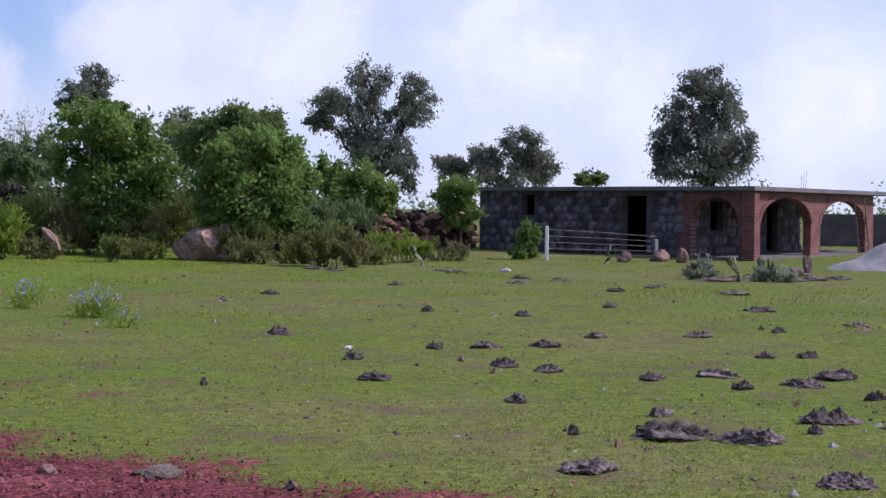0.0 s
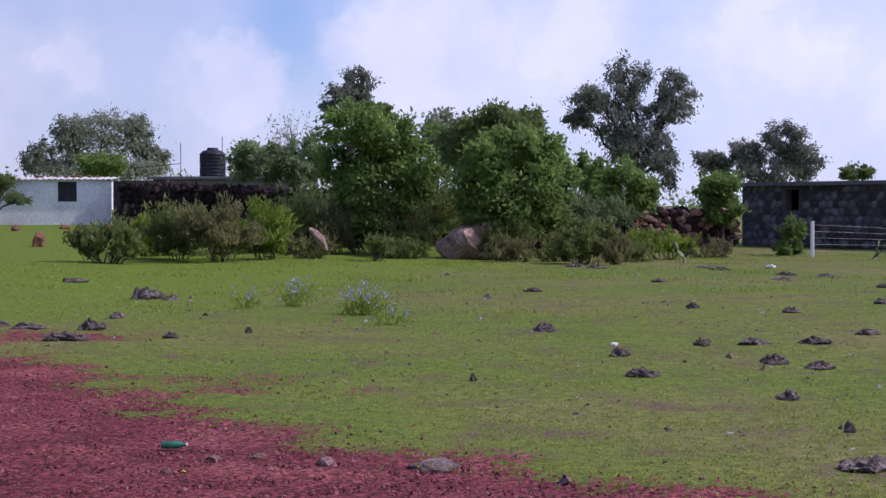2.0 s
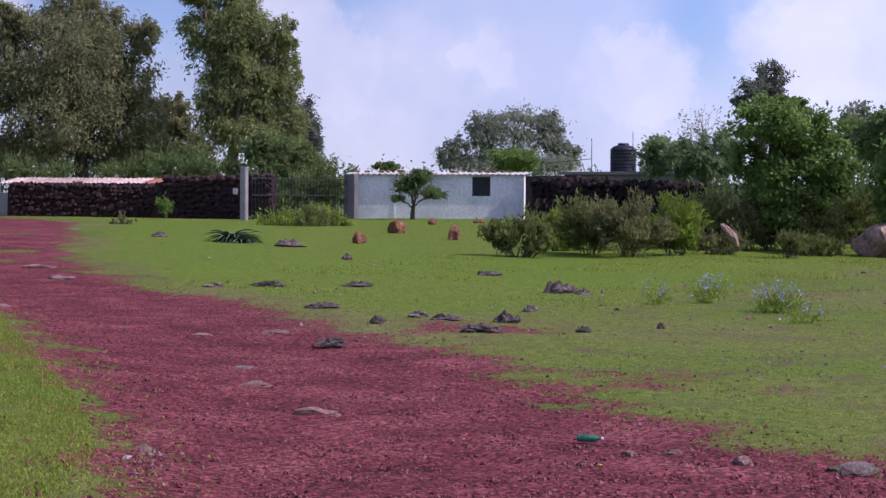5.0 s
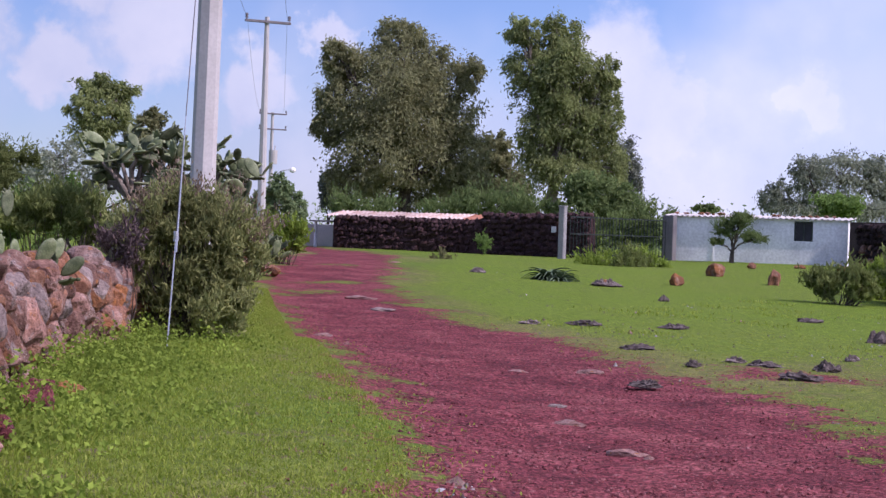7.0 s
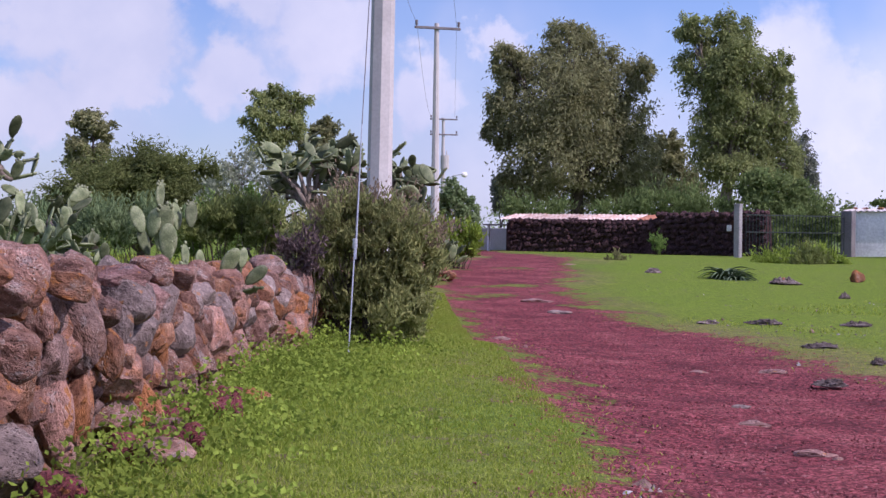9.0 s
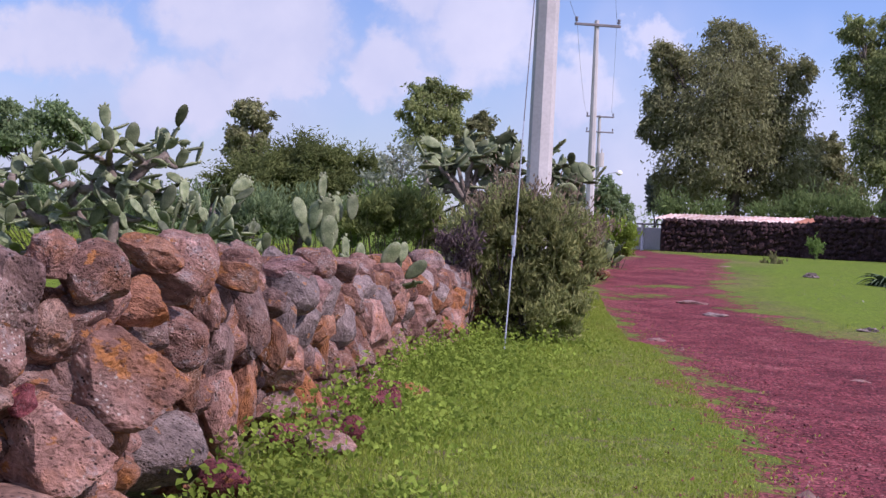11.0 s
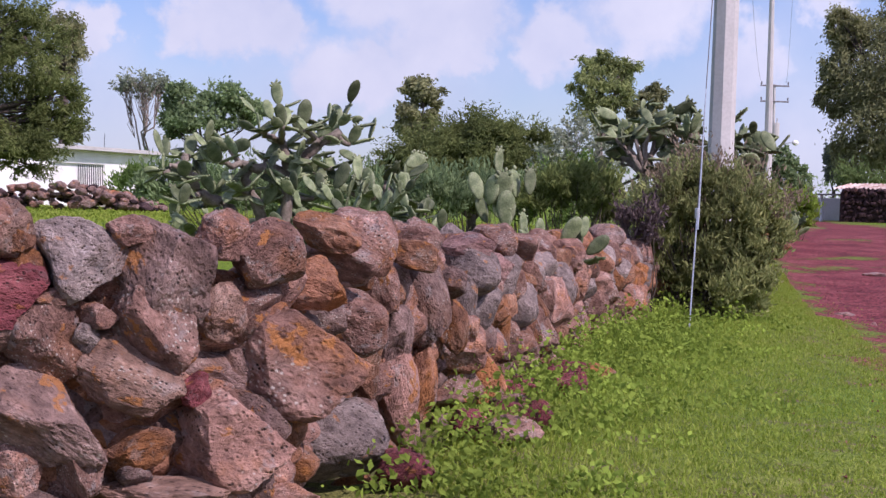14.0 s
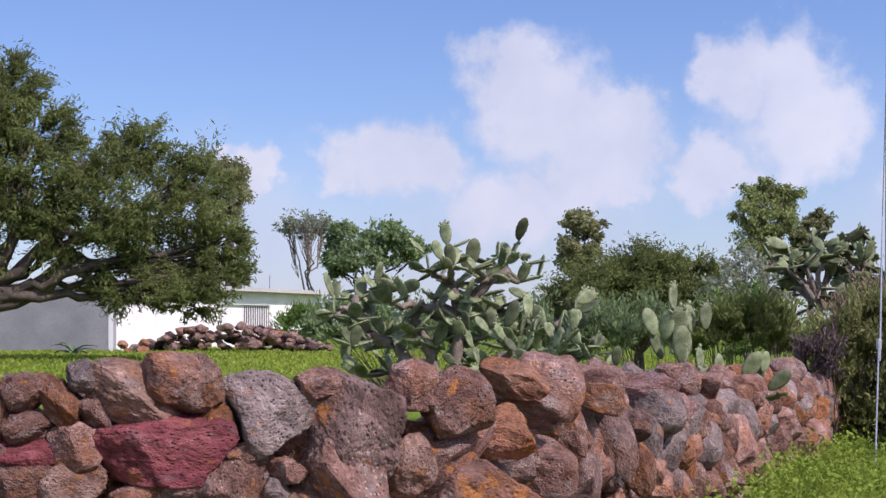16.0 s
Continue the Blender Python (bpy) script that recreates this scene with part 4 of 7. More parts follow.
plant("bush", "wispy reddish-brown flowering twigs rising above the dense bush", "shrub", "bush", -13.78, 16.32, [(-0.1, 1.68, 0.5, 0.3), (0.6, 1.3, 0.36, 0.36), (-0.55, 1.45, 0.3, 0.25)], 1500, 0.045, leaf_twig)
plant("bush", "dry purplish leafless shrub at the wall end", "shrub", "bush", -14.01, 15.35, [(0.0, 1.13, 0.28, 0.24)], 500, 0.05, leaf_purple)
plant("bush", "tangled olive shrub behind the near wall", "shrub", "bush", -17.55, 17.78, [(0.24, 1.65, 0.44, 0.24), (-0.24, 1.61, 0.4, 0.21)], 3200, 0.06, leaf_shrub)
plant("bush", "low green shrub behind the near wall", "shrub", "bush", -22.81, 20.97, [(0.43, 1.53, 0.6, 0.24), (-0.44, 1.47, 0.6, 0.22)], 2600, 0.07, leaf_mid)
plant("bush", "dry brown shrub behind the near wall", "shrub", "bush", -18.46, 19.68, [(-0.0, 1.55, 0.31, 0.26)], 1500, 0.05, leaf_dry)
plant("bush", "low shrub behind the large prickly pear", "shrub", "bush", -23.36, 20.03, [(0.47, 1.39, 0.58, 0.29), (-0.49, 1.3, 0.48, 0.23)], 2200, 0.07, leaf_mid)
plant("bush", "green shrub beside the young prickly pear", "shrub", "bush", -19.78, 19.46, [(0.29, 1.49, 0.52, 0.35), (-0.31, 1.41, 0.35, 0.23)], 2400, 0.06, leaf_green)
plant("bush", "dark green shrub behind the large prickly pear", "shrub", "bush", -29.97, 21.35, [(-1.73, 1.33, 0.46, 0.42), (-0.7, 1.15, 0.7, 0.35), (0.58, 1.15, 0.93, 0.39), (1.85, 1.21, 0.81, 0.39)], 4500, 0.09, leaf_mid)
plant("tree", "dark shaded trees standing behind the farm gate", "tree", "broad", -39.9, 81.2, [(-2.0, 1.9, 1.5, 1.2), (0.0, 1.8, 1.6, 1.2), (1.7, 1.6, 1.2, 1.0), (-0.9, 3.0, 1.3, 0.9), (-2.3, 3.4, 1.0, 0.9)], 3200, 0.2, leaf_dark)
plant("bush", "dark hedge behind the farm gate", "shrub", "bush", -41.39, 79.88, [(0.36, 1.25, 1.74, 0.81), (2.31, 1.41, 1.45, 0.93), (-2.75, 2.07, 1.45, 0.58)], 3000, 0.16, leaf_dark)
plant("bush", "low dark trees behind the shed roof", "shrub", "bush", -49.03, 77.81, [(2.9, 2.29, 1.78, 0.71), (0.86, 2.15, 1.48, 0.47), (-3.85, 2.01, 1.78, 0.41)], 2600, 0.16, leaf_dark)
plant("bush", "rounded green bush beside the lane", "shrub", "bush", -30.26, 39.78, [(-0.29, 0.87, 0.48, 0.45), (0.28, 0.72, 0.42, 0.39)], 1800, 0.10, leaf_weed)
plant("bush", "small green weed before the dark shed wall", "shrub", "bush", -37.74, 63.62, [(-0.0, 0.43, 0.33, 0.31)], 250, 0.10, leaf_green)
plant("bush", "dry brown weed tuft in the grass", "shrub", "bush", -31.83, 50.83, [(0.01, -0.07, 0.31, 0.27)], 250, 0.10, leaf_dry)
plant("bush", "dry shrub before the gate post", "shrub", "bush", -27.09, 55.73, [(0.01, 0.03, 0.64, 0.4)], 700, 0.10, leaf_shrub)


# ---- rubble walls ----
rubble_wall("wall_far", "long dark red rubble wall behind the shrubs", [(-24.6, 72.3), (-21.6, 67.0), (-14.0, 60.8), (-6, 60.6), (-2.5, 61.2)], 1.75, 0.32, [lava_dark, lava_dark, lava_dark, lava_brown], 3)
rubble_wall("wall_low", "low dark rubble wall with reddish capping stones", [(-4.2, 61.6), (1.4, 66.8)], 1.35, 0.3, [lava_dark, lava_brown], 4)
rubble_wall("wall_lane", "dark rubble wall of the shed beside the lane", [(-48.9, 68.2), (-42.0, 70.2), (-34.4, 66.4)], 1.55, 0.25, [lava_maroon], 5, tall=lambda s: 1.5 if s < 7.2 else 1.85)
rubble_wall("wall_near", "dry-laid wall of reddish volcanic boulders", WALL, 1.2, 0.36, [lava_brown, lava_rust, lava_brown, lava_rust, lava_brown, lava_brown, lava_brown, lava_grey], 6, thick=0.9,
            tall=lambda s: 1.04 - 0.22 * smooth((s - 15) / 9), limit=290, skip=(9.9, 16.2), sub=3, core=0.5)
rubble_wall("wall_beyond", "reddish rubble wall along the lane beyond the bush", [(-15.1, 17.6), (-23.4, 29.2), (-30.3, 38.6)], 0.95, 0.4, [lava_brown, lava_rust], 7)

WALL_END = (-27.14, 34.61)

# ---- building materials ----
conc = rough_mat("concrete", [(0.4, 0.385, 0.37), (0.5, 0.485, 0.47)], 1.5, 25.0, 0.85, relief=0.004, strength=0.2, grain_lo=0.92)
conc_mid = rough_mat("concrete_mid", [(0.22, 0.215, 0.22), (0.33, 0.32, 0.32)], 1.5, 22.0, 0.9, relief=0.006)
conc_dark = rough_mat("concrete_dark", [(0.13, 0.12, 0.13), (0.2, 0.19, 0.19)], 1.2, 20.0, 0.9, relief=0.01)
white_paint = rough_mat("white_paint", [(0.68, 0.67, 0.66), (0.8, 0.79, 0.78), (0.86, 0.85, 0.84)], 0.8, 12.0, 0.8, relief=0.004, strength=0.15, grain_lo=0.95)
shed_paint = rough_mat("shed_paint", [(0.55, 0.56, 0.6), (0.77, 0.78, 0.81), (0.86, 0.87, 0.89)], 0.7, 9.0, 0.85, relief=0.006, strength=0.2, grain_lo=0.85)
grey_plaster = rough_mat("grey_plaster", [(0.24, 0.24, 0.25), (0.34, 0.33, 0.34)], 0.9, 14.0, 0.9, relief=0.005, strength=0.2, grain_lo=0.9)
mortar = rough_mat("mortar", [(0.07, 0.06, 0.062), (0.13, 0.115, 0.118)], 1.5, 18.0, 0.95)
dark_metal = rough_mat("dark_metal", [(0.02, 0.03, 0.03), (0.05, 0.06, 0.055)], 4.0, 40.0, 0.5, 0.3, 0.002)
galv = rough_mat("galvanised", [(0.45, 0.46, 0.48), (0.62, 0.63, 0.65)], 6.0, 60.0, 0.4, 0.8, 0.002)
wood_grey = rough_mat("weathered_wood", [(0.22, 0.19, 0.17), (0.4, 0.36, 0.33)], 3.0, 40.0, 0.85)
black_plastic = rough_mat("black_plastic", [(0.012, 0.013, 0.02), (0.03, 0.03, 0.045)], 3.0, 30.0, 0.45, relief=0.003)
gravel_grey = rough_mat("gravel_grey", [(0.26, 0.25, 0.25), (0.42, 0.41, 0.41)], 2.0, 30.0, 0.95, relief=0.05)
tile_mat = rough_mat("roof_sheet", [(0.36, 0.17, 0.12), (0.52, 0.38, 0.33), (0.66, 0.58, 0.55)], 2.2, 18.0, 0.7, relief=0.004, vary=0.25)
roof_pale = rough_mat("roof_pale", [(0.36, 0.33, 0.32), (0.56, 0.53, 0.51)], 2.0, 18.0, 0.75, relief=0.004, vary=0.1)
sheet_rust = rough_mat("rusty_sheet", [(0.25, 0.09, 0.05), (0.42, 0.2, 0.13)], 1.6, 18.0, 0.8, relief=0.004, vary=0.2)


def brick_mat():
    m, nt, b = base_mat("brick_mat", 0.9)
    tc = nt.nodes.new("ShaderNodeTexCoord").outputs["Object"]
    br = nt.nodes.new("ShaderNodeTexBrick")
    br.inputs["Color1"].default_value = (0.205, 0.066, 0.055, 1)
    br.inputs["Color2"].default_value = (0.155, 0.047, 0.042, 1)
    br.inputs["Mortar"].default_value = (0.24, 0.19, 0.18, 1)
    br.inputs["Scale"].default_value = 1.0
    br.inputs["Mortar Size"].default_value = 0.008
    br.inputs["Brick Width"].default_value, br.inputs["Row Height"].default_value = 0.25, 0.075
    mp = nt.nodes.new("ShaderNodeMapping")
    mp.inputs["Rotation"].default_value = (radians(90), 0, 0)
    nt.links.new(tc, mp.inputs["Vector"])
    nt.links.new(mp.outputs[0], br.inputs["Vector"])
    n = noise_node(nt, tc, 2.0)
    vm = nt.nodes.new("ShaderNodeVectorMath")
    vm.operation = 'SCALE'
    nt.links.new(br.outputs["Color"], vm.inputs[0])
    nt.links.new(between(nt, n.outputs["Fac"], 0.3, 0.7, 0.7, 1.2), vm.inputs["Scale"])
    nt.links.new(vm.outputs[0], b.inputs["Base Color"])
    bump(nt, b, br.outputs["Fac"], 0.6, -0.01)
    return m


brick = brick_mat()


def wall_mesh(name, length, height, thick, openings, mat, z0=-0.2, step=0.13):
    """A wall along +x from the origin, its outer face at y = 0 and thickness to +y; openings as (kind, u0, u1, sill, top)."""
    cuts = {0.0, length}
    for kind, u0, u1, sill, top in openings:
        cuts |= {u0, u1}
        if kind == "arch":
            n = 14
            cuts |= {u0 + (u1 - u0) * i / n for i in range(n + 1)}
    cuts = sorted(cuts)
    soup = Soup()

    def prism(a, b, za0, zb0, z1):
        vs = [(a, 0, za0), (b, 0, zb0), (b, 0, z1), (a, 0, z1), (a, thick, za0), (b, thick, zb0), (b, thick, z1), (a, thick, z1)]
        soup.add((vs, [(0, 1, 2, 3), (5, 4, 7, 6), (0, 4, 5, 1), (3, 2, 6, 7), (1, 5, 6, 2), (4, 0, 3, 7)]))
    for a, b in zip(cuts, cuts[1:]):
        if b - a < 1e-4:
            continue
        mid, hit = (a + b) / 2, None
        for o in openings:
            if o[1] < mid < o[2]:
                hit = o
        if not hit:
            prism(a, b, z0, z0, height)
            continue
        kind, u0, u1, sill, top = hit
        if sill > z0:
            prism(a, b, z0, z0, sill)
        if kind == "arch":
            r = (u1 - u0) / 2
            rise = min(r, 0.9)

            def under(u):
                k = min(1.0, abs(u - (u0 + u1) / 2) / r)
                return top - rise + rise * math.sqrt(max(0.0, 1 - k * k))
            prism(a, b, under(a), under(b), height)
        elif top < height:
            prism(a, b, top, top, height)
    return soup.mesh(name, mat)


def frame_of(a, b, z=0.0):
    """Pose of a wall from a to b: x along it; its outer side is to the right of the way from a to b."""
    return Matrix.Translation((a[0], a[1], z)) @ Matrix.Rotation(math.atan2(b[1] - a[1], b[0] - a[0]), 4, 'Z')


house_stone = rough_mat("house_stone", [(0.07, 0.058, 0.068), (0.12, 0.102, 0.115), (0.2, 0.172, 0.185)], 1.4, 14.0, 0.9, relief=0.03, vary=0.55)


def stone_facing(parent, m, length, height, openings, seed, size=0.34, mats=None):
    """Flat field stones set proud of a mortared wall face, clear of its openings."""
    rng = np.random.default_rng(seed)
    mats = mats or [house_stone]
    meshes = [stone_mesh("stone", seed * 11 + k, 1, 8, 0.06, mats[k % len(mats)]) for k in range(9)]
    z = size * 0.4
    n = 0
    while z < height - 0.1:
        u = rng.uniform(0, size)
        while u < length - 0.1:
            w, h = size * rng.uniform(0.75, 1.4), size * rng.uniform(0.75, 1.05)
            c = u + w / 2
            if not any(o[1] - w * 0.5 < c < o[2] + w * 0.5 and o[3] - h * 0.45 < z < o[4] + h * 0.45 for o in openings) and n < 300:
                part("stone", meshes[rng.integers(9)], None, parent, m=m @ Matrix.Translation((c, 0.0, z + rng.normal(0, 0.03))) @ Matrix.Rotation(rng.normal(0, 0.25), 4, 'Y') @ Matrix.Diagonal((w * 1.04, 0.1, h * 1.04, 1)))
                n += 1
            u += w * 0.98
        z += size * 0.83


# ---- unfinished stone house with brick arches ----
def stone_house():
    root = thing("stone_house", "unfinished flat-roofed stone house with red brick arches", "house")
    a, b, c2 = (1.65, 70.7), (10.62, 59.56), (17.55, 70.95)
    stone_len = 10.9
    t = Vector((b[0] - a[0], b[1] - a[1], 0)).normalized()
    k = (a[0] + t.x * stone_len, a[1] + t.y * stone_len)
    op = [("rect", 2.55, 3.3, 1.4, 2.2), ("rect", 8.1, 9.35, 0.02, 2.16)]
    m1 = frame_of(a, k)
    w = part("stone_wall", wall_mesh("stone_wall", stone_len, 2.34, 0.3, op, mortar), None, root, "grey mortared field stone wall", m1)
    stone_facing(w, Matrix(), stone_len, 2.34, op, 41, 0.36)
    m2 = frame_of(k, b)
    ln = math.dist(k, b)
    part("brick_arch_wall", wall_mesh("brick_arch_wall", ln + 0.02, 2.34, 0.3, [("arch", 0.62, 2.85, -0.2, 2.12)], brick), None, root, "red brick wall with one arch", m2)
    m3 = frame_of(b, c2)
    ln3 = math.dist(b, c2)
    arches = [("arch", 0.86, 5.95, -0.2, 2.14), ("arch", 7.0, 12.3, -0.2, 2.08)]
    part("brick_arcade", wall_mesh("brick_arcade", ln3, 2.34, 0.3, arches, brick), None, root, "red brick arcade with two wide arches", m3)
    # proud brick bands round the arches, and a stepped pier at the corner
    for mm, (kind, u0, u1, s, top) in ((m2, ("arch", 0.62, 2.85, -0.2, 2.12)), (m3, arches[0]), (m3, arches[1])):
        r, cu = (u1 - u0) / 2, (u0 + u1) / 2
        rise = min(r, 0.9)
        pts = []
        for i in range(25):
            an = math.pi * i / 24
            pts.append((cu - math.cos(an) * r, top - rise + rise * math.sin(an)))
        for i in range(24):
            (x0, z0), (x1, z1) = pts[i], pts[i + 1]
            n0, n1 = Vector((x0 - cu, (z0 - top + rise) * 1.5)).normalized() * 0.2, Vector((x1 - cu, (z1 - top + rise) * 1.5)).normalized() * 0.2
            q = [(x0, z0), (x1, z1), (x1 + n1.x, min(2.33, z1 + n1.y)), (x0 + n0.x, min(2.33, z0 + n0.y))]
            vs = [(x, y, z) for y in (-0.03, 0.05) for x, z in q]
            part("arch_brick", mesh_from("arch_brick", vs, [(3, 2, 1, 0), (4, 5, 6, 7), (0, 1, 5, 4), (2, 3, 7, 6), (1, 2, 6, 5), (3, 0, 4, 7)], brick), None, root, m=mm)
    bm = bmesh.new()
    box(bm, 0, 0, 1.07, 0.46, 0.46, 2.5, 0.01)
    part("corner_pier", bm, brick, root, m=Matrix.Translation((b[0] + 0.0, b[1] + 0.12, 0)) @ m3.to_3x3().to_4x4())
    # inner walls of the porch, back and end
    off = Vector((-(c2[1] - b[1]), c2[0] - b[0], 0)).normalized() * 3.4
    d0 = (b[0] + off.x, b[1] + off.y)
    u = Vector((c2[0] - b[0], c2[1] - b[1], 0)).normalized() * 1.6
    inner = [("rect", 0.4, 1.4, -0.2, 2.0), ("rect", 3.0, 4.2, 0.9, 2.0), ("rect", 8.8, 10.0, -0.2, 2.0)]
    pw = part("porch_wall", wall_mesh("porch_wall", 12.6, 2.34, 0.25, inner, mortar), None, root, "inner stone wall of the porch", frame_of((d0[0] + u.x, d0[1] + u.y), (d0[0] + c2[0] - b[0], d0[1] + c2[1] - b[1])))
    stone_facing(pw, Matrix(), 12.6, 2.34, inner, 43, 0.42)
    back = (a[0] + 7.2, a[1] + 10.2)
    part("back_wall", wall_mesh("back_wall", math.dist(back, a), 2.34, 0.25, [], mortar), None, root, m=frame_of(back, a))
    e = (d0[0] + (c2[0] - b[0]) * 1.05, d0[1] + (c2[1] - b[1]) * 1.05)
    part("end_wall", wall_mesh("end_wall", math.dist(e, back), 2.34, 0.25, [], mortar), None, root, m=frame_of(e, back))
    # roof slab with a slight overhang
    out = []
    cen = Vector(((a[0] + c2[0]) / 2, (a[1] + c2[1]) / 2 + 2, 0))
    poly = [a, b, (c2[0] + 1.6, c2[1] + 2.6), (c2[0] - 5, c2[1] + 6.5), back]
    for p in poly:
        v = Vector((p[0], p[1], 0)) - cen
        q = Vector((p[0], p[1], 0)) + v.normalized() * 0.45
        out.append((q.x, q.y))
    n = len(out)
    vs = [(x, y, 2.345) for x, y in out] + [(x, y, 2.49) for x, y in out]
    fs = [tuple(range(n - 1, -1, -1)), tuple(range(n, 2 * n))] + [(i, (i + 1) % n, n + (i + 1) % n, n + i) for i in range(n)]
    part("roof_slab", mesh_from("roof_slab", vs, fs, conc_dark), None, root, "grey cast concrete roof slab")
    fl = [(x, y, 0.05) for x, y in poly] + [(x, y, -0.25) for x, y in poly]
    part("floor_slab", mesh_from("floor_slab", fl, [tuple(range(n)), tuple(range(2 * n - 1, n - 1, -1))] + [(i, n + i, n + (i + 1) % n, (i + 1) % n) for i in range(n)], conc_dark), None, root)
    for px, py in ((4.0, 68.5), (8.0, 64.5), (13.5, 65.5)):
        for j in range(3):
            v, f = tube([(px + j * 0.1, py + 0.05 * j, 2.48), (px + j * 0.1 + 0.02, py + 0.05 * j, 3.0 + 0.1 * j)], [0.008, 0.008], 4)
            part("rebar", mesh_from("rebar", v, f, dark_metal), None, root)
    return root


stone_house()


def ladder():
    root = thing("ladder", "grey metal ladder leaning in the brick arch", "ladder", Matrix.Translation((16.6, 68.4, 0.05)) @ Matrix.Rotation(radians(60), 4, 'Z') @ Matrix.Rotation(radians(-20), 4, 'Y'))
    for y in (-0.2, 0.2):
        v, f = tube([(0, y, 0), (0, y, 2.25)], [0.025, 0.025], 6)
        part("rail", mesh_from("rail", v, f, conc_dark), None, root)
    for i in range(7):
        v, f = tube([(0, -0.2, 0.25 + i * 0.3), (0, 0.2, 0.25 + i * 0.3)], [0.016, 0.016], 6)
        part("rung", mesh_from("rung", v, f, conc_dark), None, root)


ladder()


def yard_wall():
    root = thing("yard_wall", "dull brown block wall behind the arcade", "wall")
    part("wall", wall_mesh("wall", 16, 1.55, 0.2, [], mortar), None, root, m=frame_of((18.0, 84.0), (33.0, 82.0)))


yard_wall()


def gravel_pile():
    rng = np.random.default_rng(8)
    bm = bmesh.new()
    bmesh.ops.create_icosphere(bm, subdivisions=5, radius=1.0)
    for v in bm.verts:
        p = v.co.copy()
        r = math.hypot(p.x, p.y)
        z = max(0.0, 1 - r) ** 0.9 if p.z > 0 else -0.2
        v.co = (p.x * 1.9, p.y * 1.6, z * 0.95 * (0.85 + 0.3 * noise.noise(p * 2.0)) + 0.03 * noise.noise(p * 14) + 0.02 * noise.noise(p * 31))
    ob = new("gravel_heap", bm_mesh("gravel_heap", bm, gravel_grey, True))
    ob.location = (12.75, 49.2, -0.02)
    tagged(ob, "heap of pale grey building gravel on the grass", "gravel pile")


gravel_pile()


def wire_gate():
    root = thing("wire_fence", "five-strand wire fence between two white posts", "fence")
    a, b = (3.42, 54.9), (7.1, 57.0)
    bm = bmesh.new()
    box(bm, a[0], a[1], 0.5, 0.11, 0.11, 1.2, 0.015)
    part("post", bm, white_paint, root, "white-painted fence post")
    bm = bmesh.new()
    box(bm, b[0], b[1], 0.32, 0.1, 0.1, 0.75, 0.015)
    part("post", bm, conc, root, "short grey fence post")
    for i in range(5):
        z = 0.2 + 0.2 * i
        v, f = tube([(a[0], a[1], z), ((a[0] + b[0]) / 2, (a[1] + b[1]) / 2, z * 0.93 - 0.02), (b[0], b[1], z * 0.78)], [0.008] * 3, 4)
        part("wire", mesh_from("wire", v, f, wood_grey), None, root)


wire_gate()


# ---- white shed, small tree, gate, roofed wall ----
def white_shed():
    root = thing("white_shed", "low whitewashed shed with a corrugated roof edge", "house")
    a, b = (-32.45, 70.6), (-25.05, 72.6)
    m = frame_of(a, b, 0.66)
    ln = math.dist(a, b)
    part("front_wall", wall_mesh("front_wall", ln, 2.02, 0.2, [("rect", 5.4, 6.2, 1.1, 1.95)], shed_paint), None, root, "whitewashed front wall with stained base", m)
    for x in (0.0, ln):
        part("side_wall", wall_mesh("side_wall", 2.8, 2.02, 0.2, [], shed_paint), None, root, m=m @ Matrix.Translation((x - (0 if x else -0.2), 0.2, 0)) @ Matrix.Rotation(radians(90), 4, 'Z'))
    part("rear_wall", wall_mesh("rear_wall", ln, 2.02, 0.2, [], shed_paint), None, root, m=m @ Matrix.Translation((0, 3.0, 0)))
    bm = bmesh.new()
    box(bm, 1.95, -0.015, 0.9, 0.05, 0.03, 1.9, 0.0)
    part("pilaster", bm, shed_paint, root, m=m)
    win = part("window", wall_mesh("window", 0.8, 0.85, 0.05, [("rect", 0.06, 0.37, 0.06, 0.79), ("rect", 0.43, 0.74, 0.06, 0.79)], dark_metal, 0.0), None, root, "dark metal window frame", m @ Matrix.Translation((5.4, 0.08, 1.1)))
    bm = bmesh.new()
    box(bm, 0.4, 0.06, 0.42, 0.76, 0.01, 0.8)
    part("pane", bm, black_plastic, win)
    # corrugated roof with tile ends along the edge
    vs, fs = [], []
    n = 64
    for i in range(n + 1):
        u = -0.15 + (ln + 0.3) * i / n
        w = 0.03 * math.cos(i * math.pi)
        vs += [(u, -0.18, 2.06 + w), (u, 3.2, 2.2 + w)]
    for i in range(n):
        fs.append((2 * i, 2 * i + 2, 2 * i + 3, 2 * i + 1))
    me = mesh_from("roof_sheet", vs, fs, roof_pale)
    r = part("roof", me, None, root, "weathered corrugated roof sheet", m)
    so = r.modifiers.new("thickness", 'SOLIDIFY')
    so.thickness = 0.03
    rng = np.random.default_rng(3)
    sm = [stone_mesh("roof_stone", 300 + k, 1, 7, 0.1, [lava_rust, lava_brown][k % 2]) for k in range(4)]
    for i in range(26):
        s = rng.uniform(0.12, 0.24)
        part("roof_stone", sm[i % 4], None, root, m=m @ Matrix.Translation((rng.uniform(0, ln), rng.uniform(0.1, 0.8), 2.14 + s * 0.2)) @ Matrix.Diagonal((s, s, s * 0.6, 1)))
    return root


white_shed()
plant("small_tree", "small dark tree growing before the white shed", "tree", "mesq", -28.9, 69.2,
      [(-0.3, 1.45, 0.55, 0.3), (0.3, 1.3, 0.75, 0.3), (0.1, 1.7, 0.7, 0.3), (0.85, 1.05, 0.5, 0.18), (-0.6, 0.9, 0.3, 0.1), (0.4, 1.95, 0.4, 0.2)], 1600, 0.13, leaf_dark)


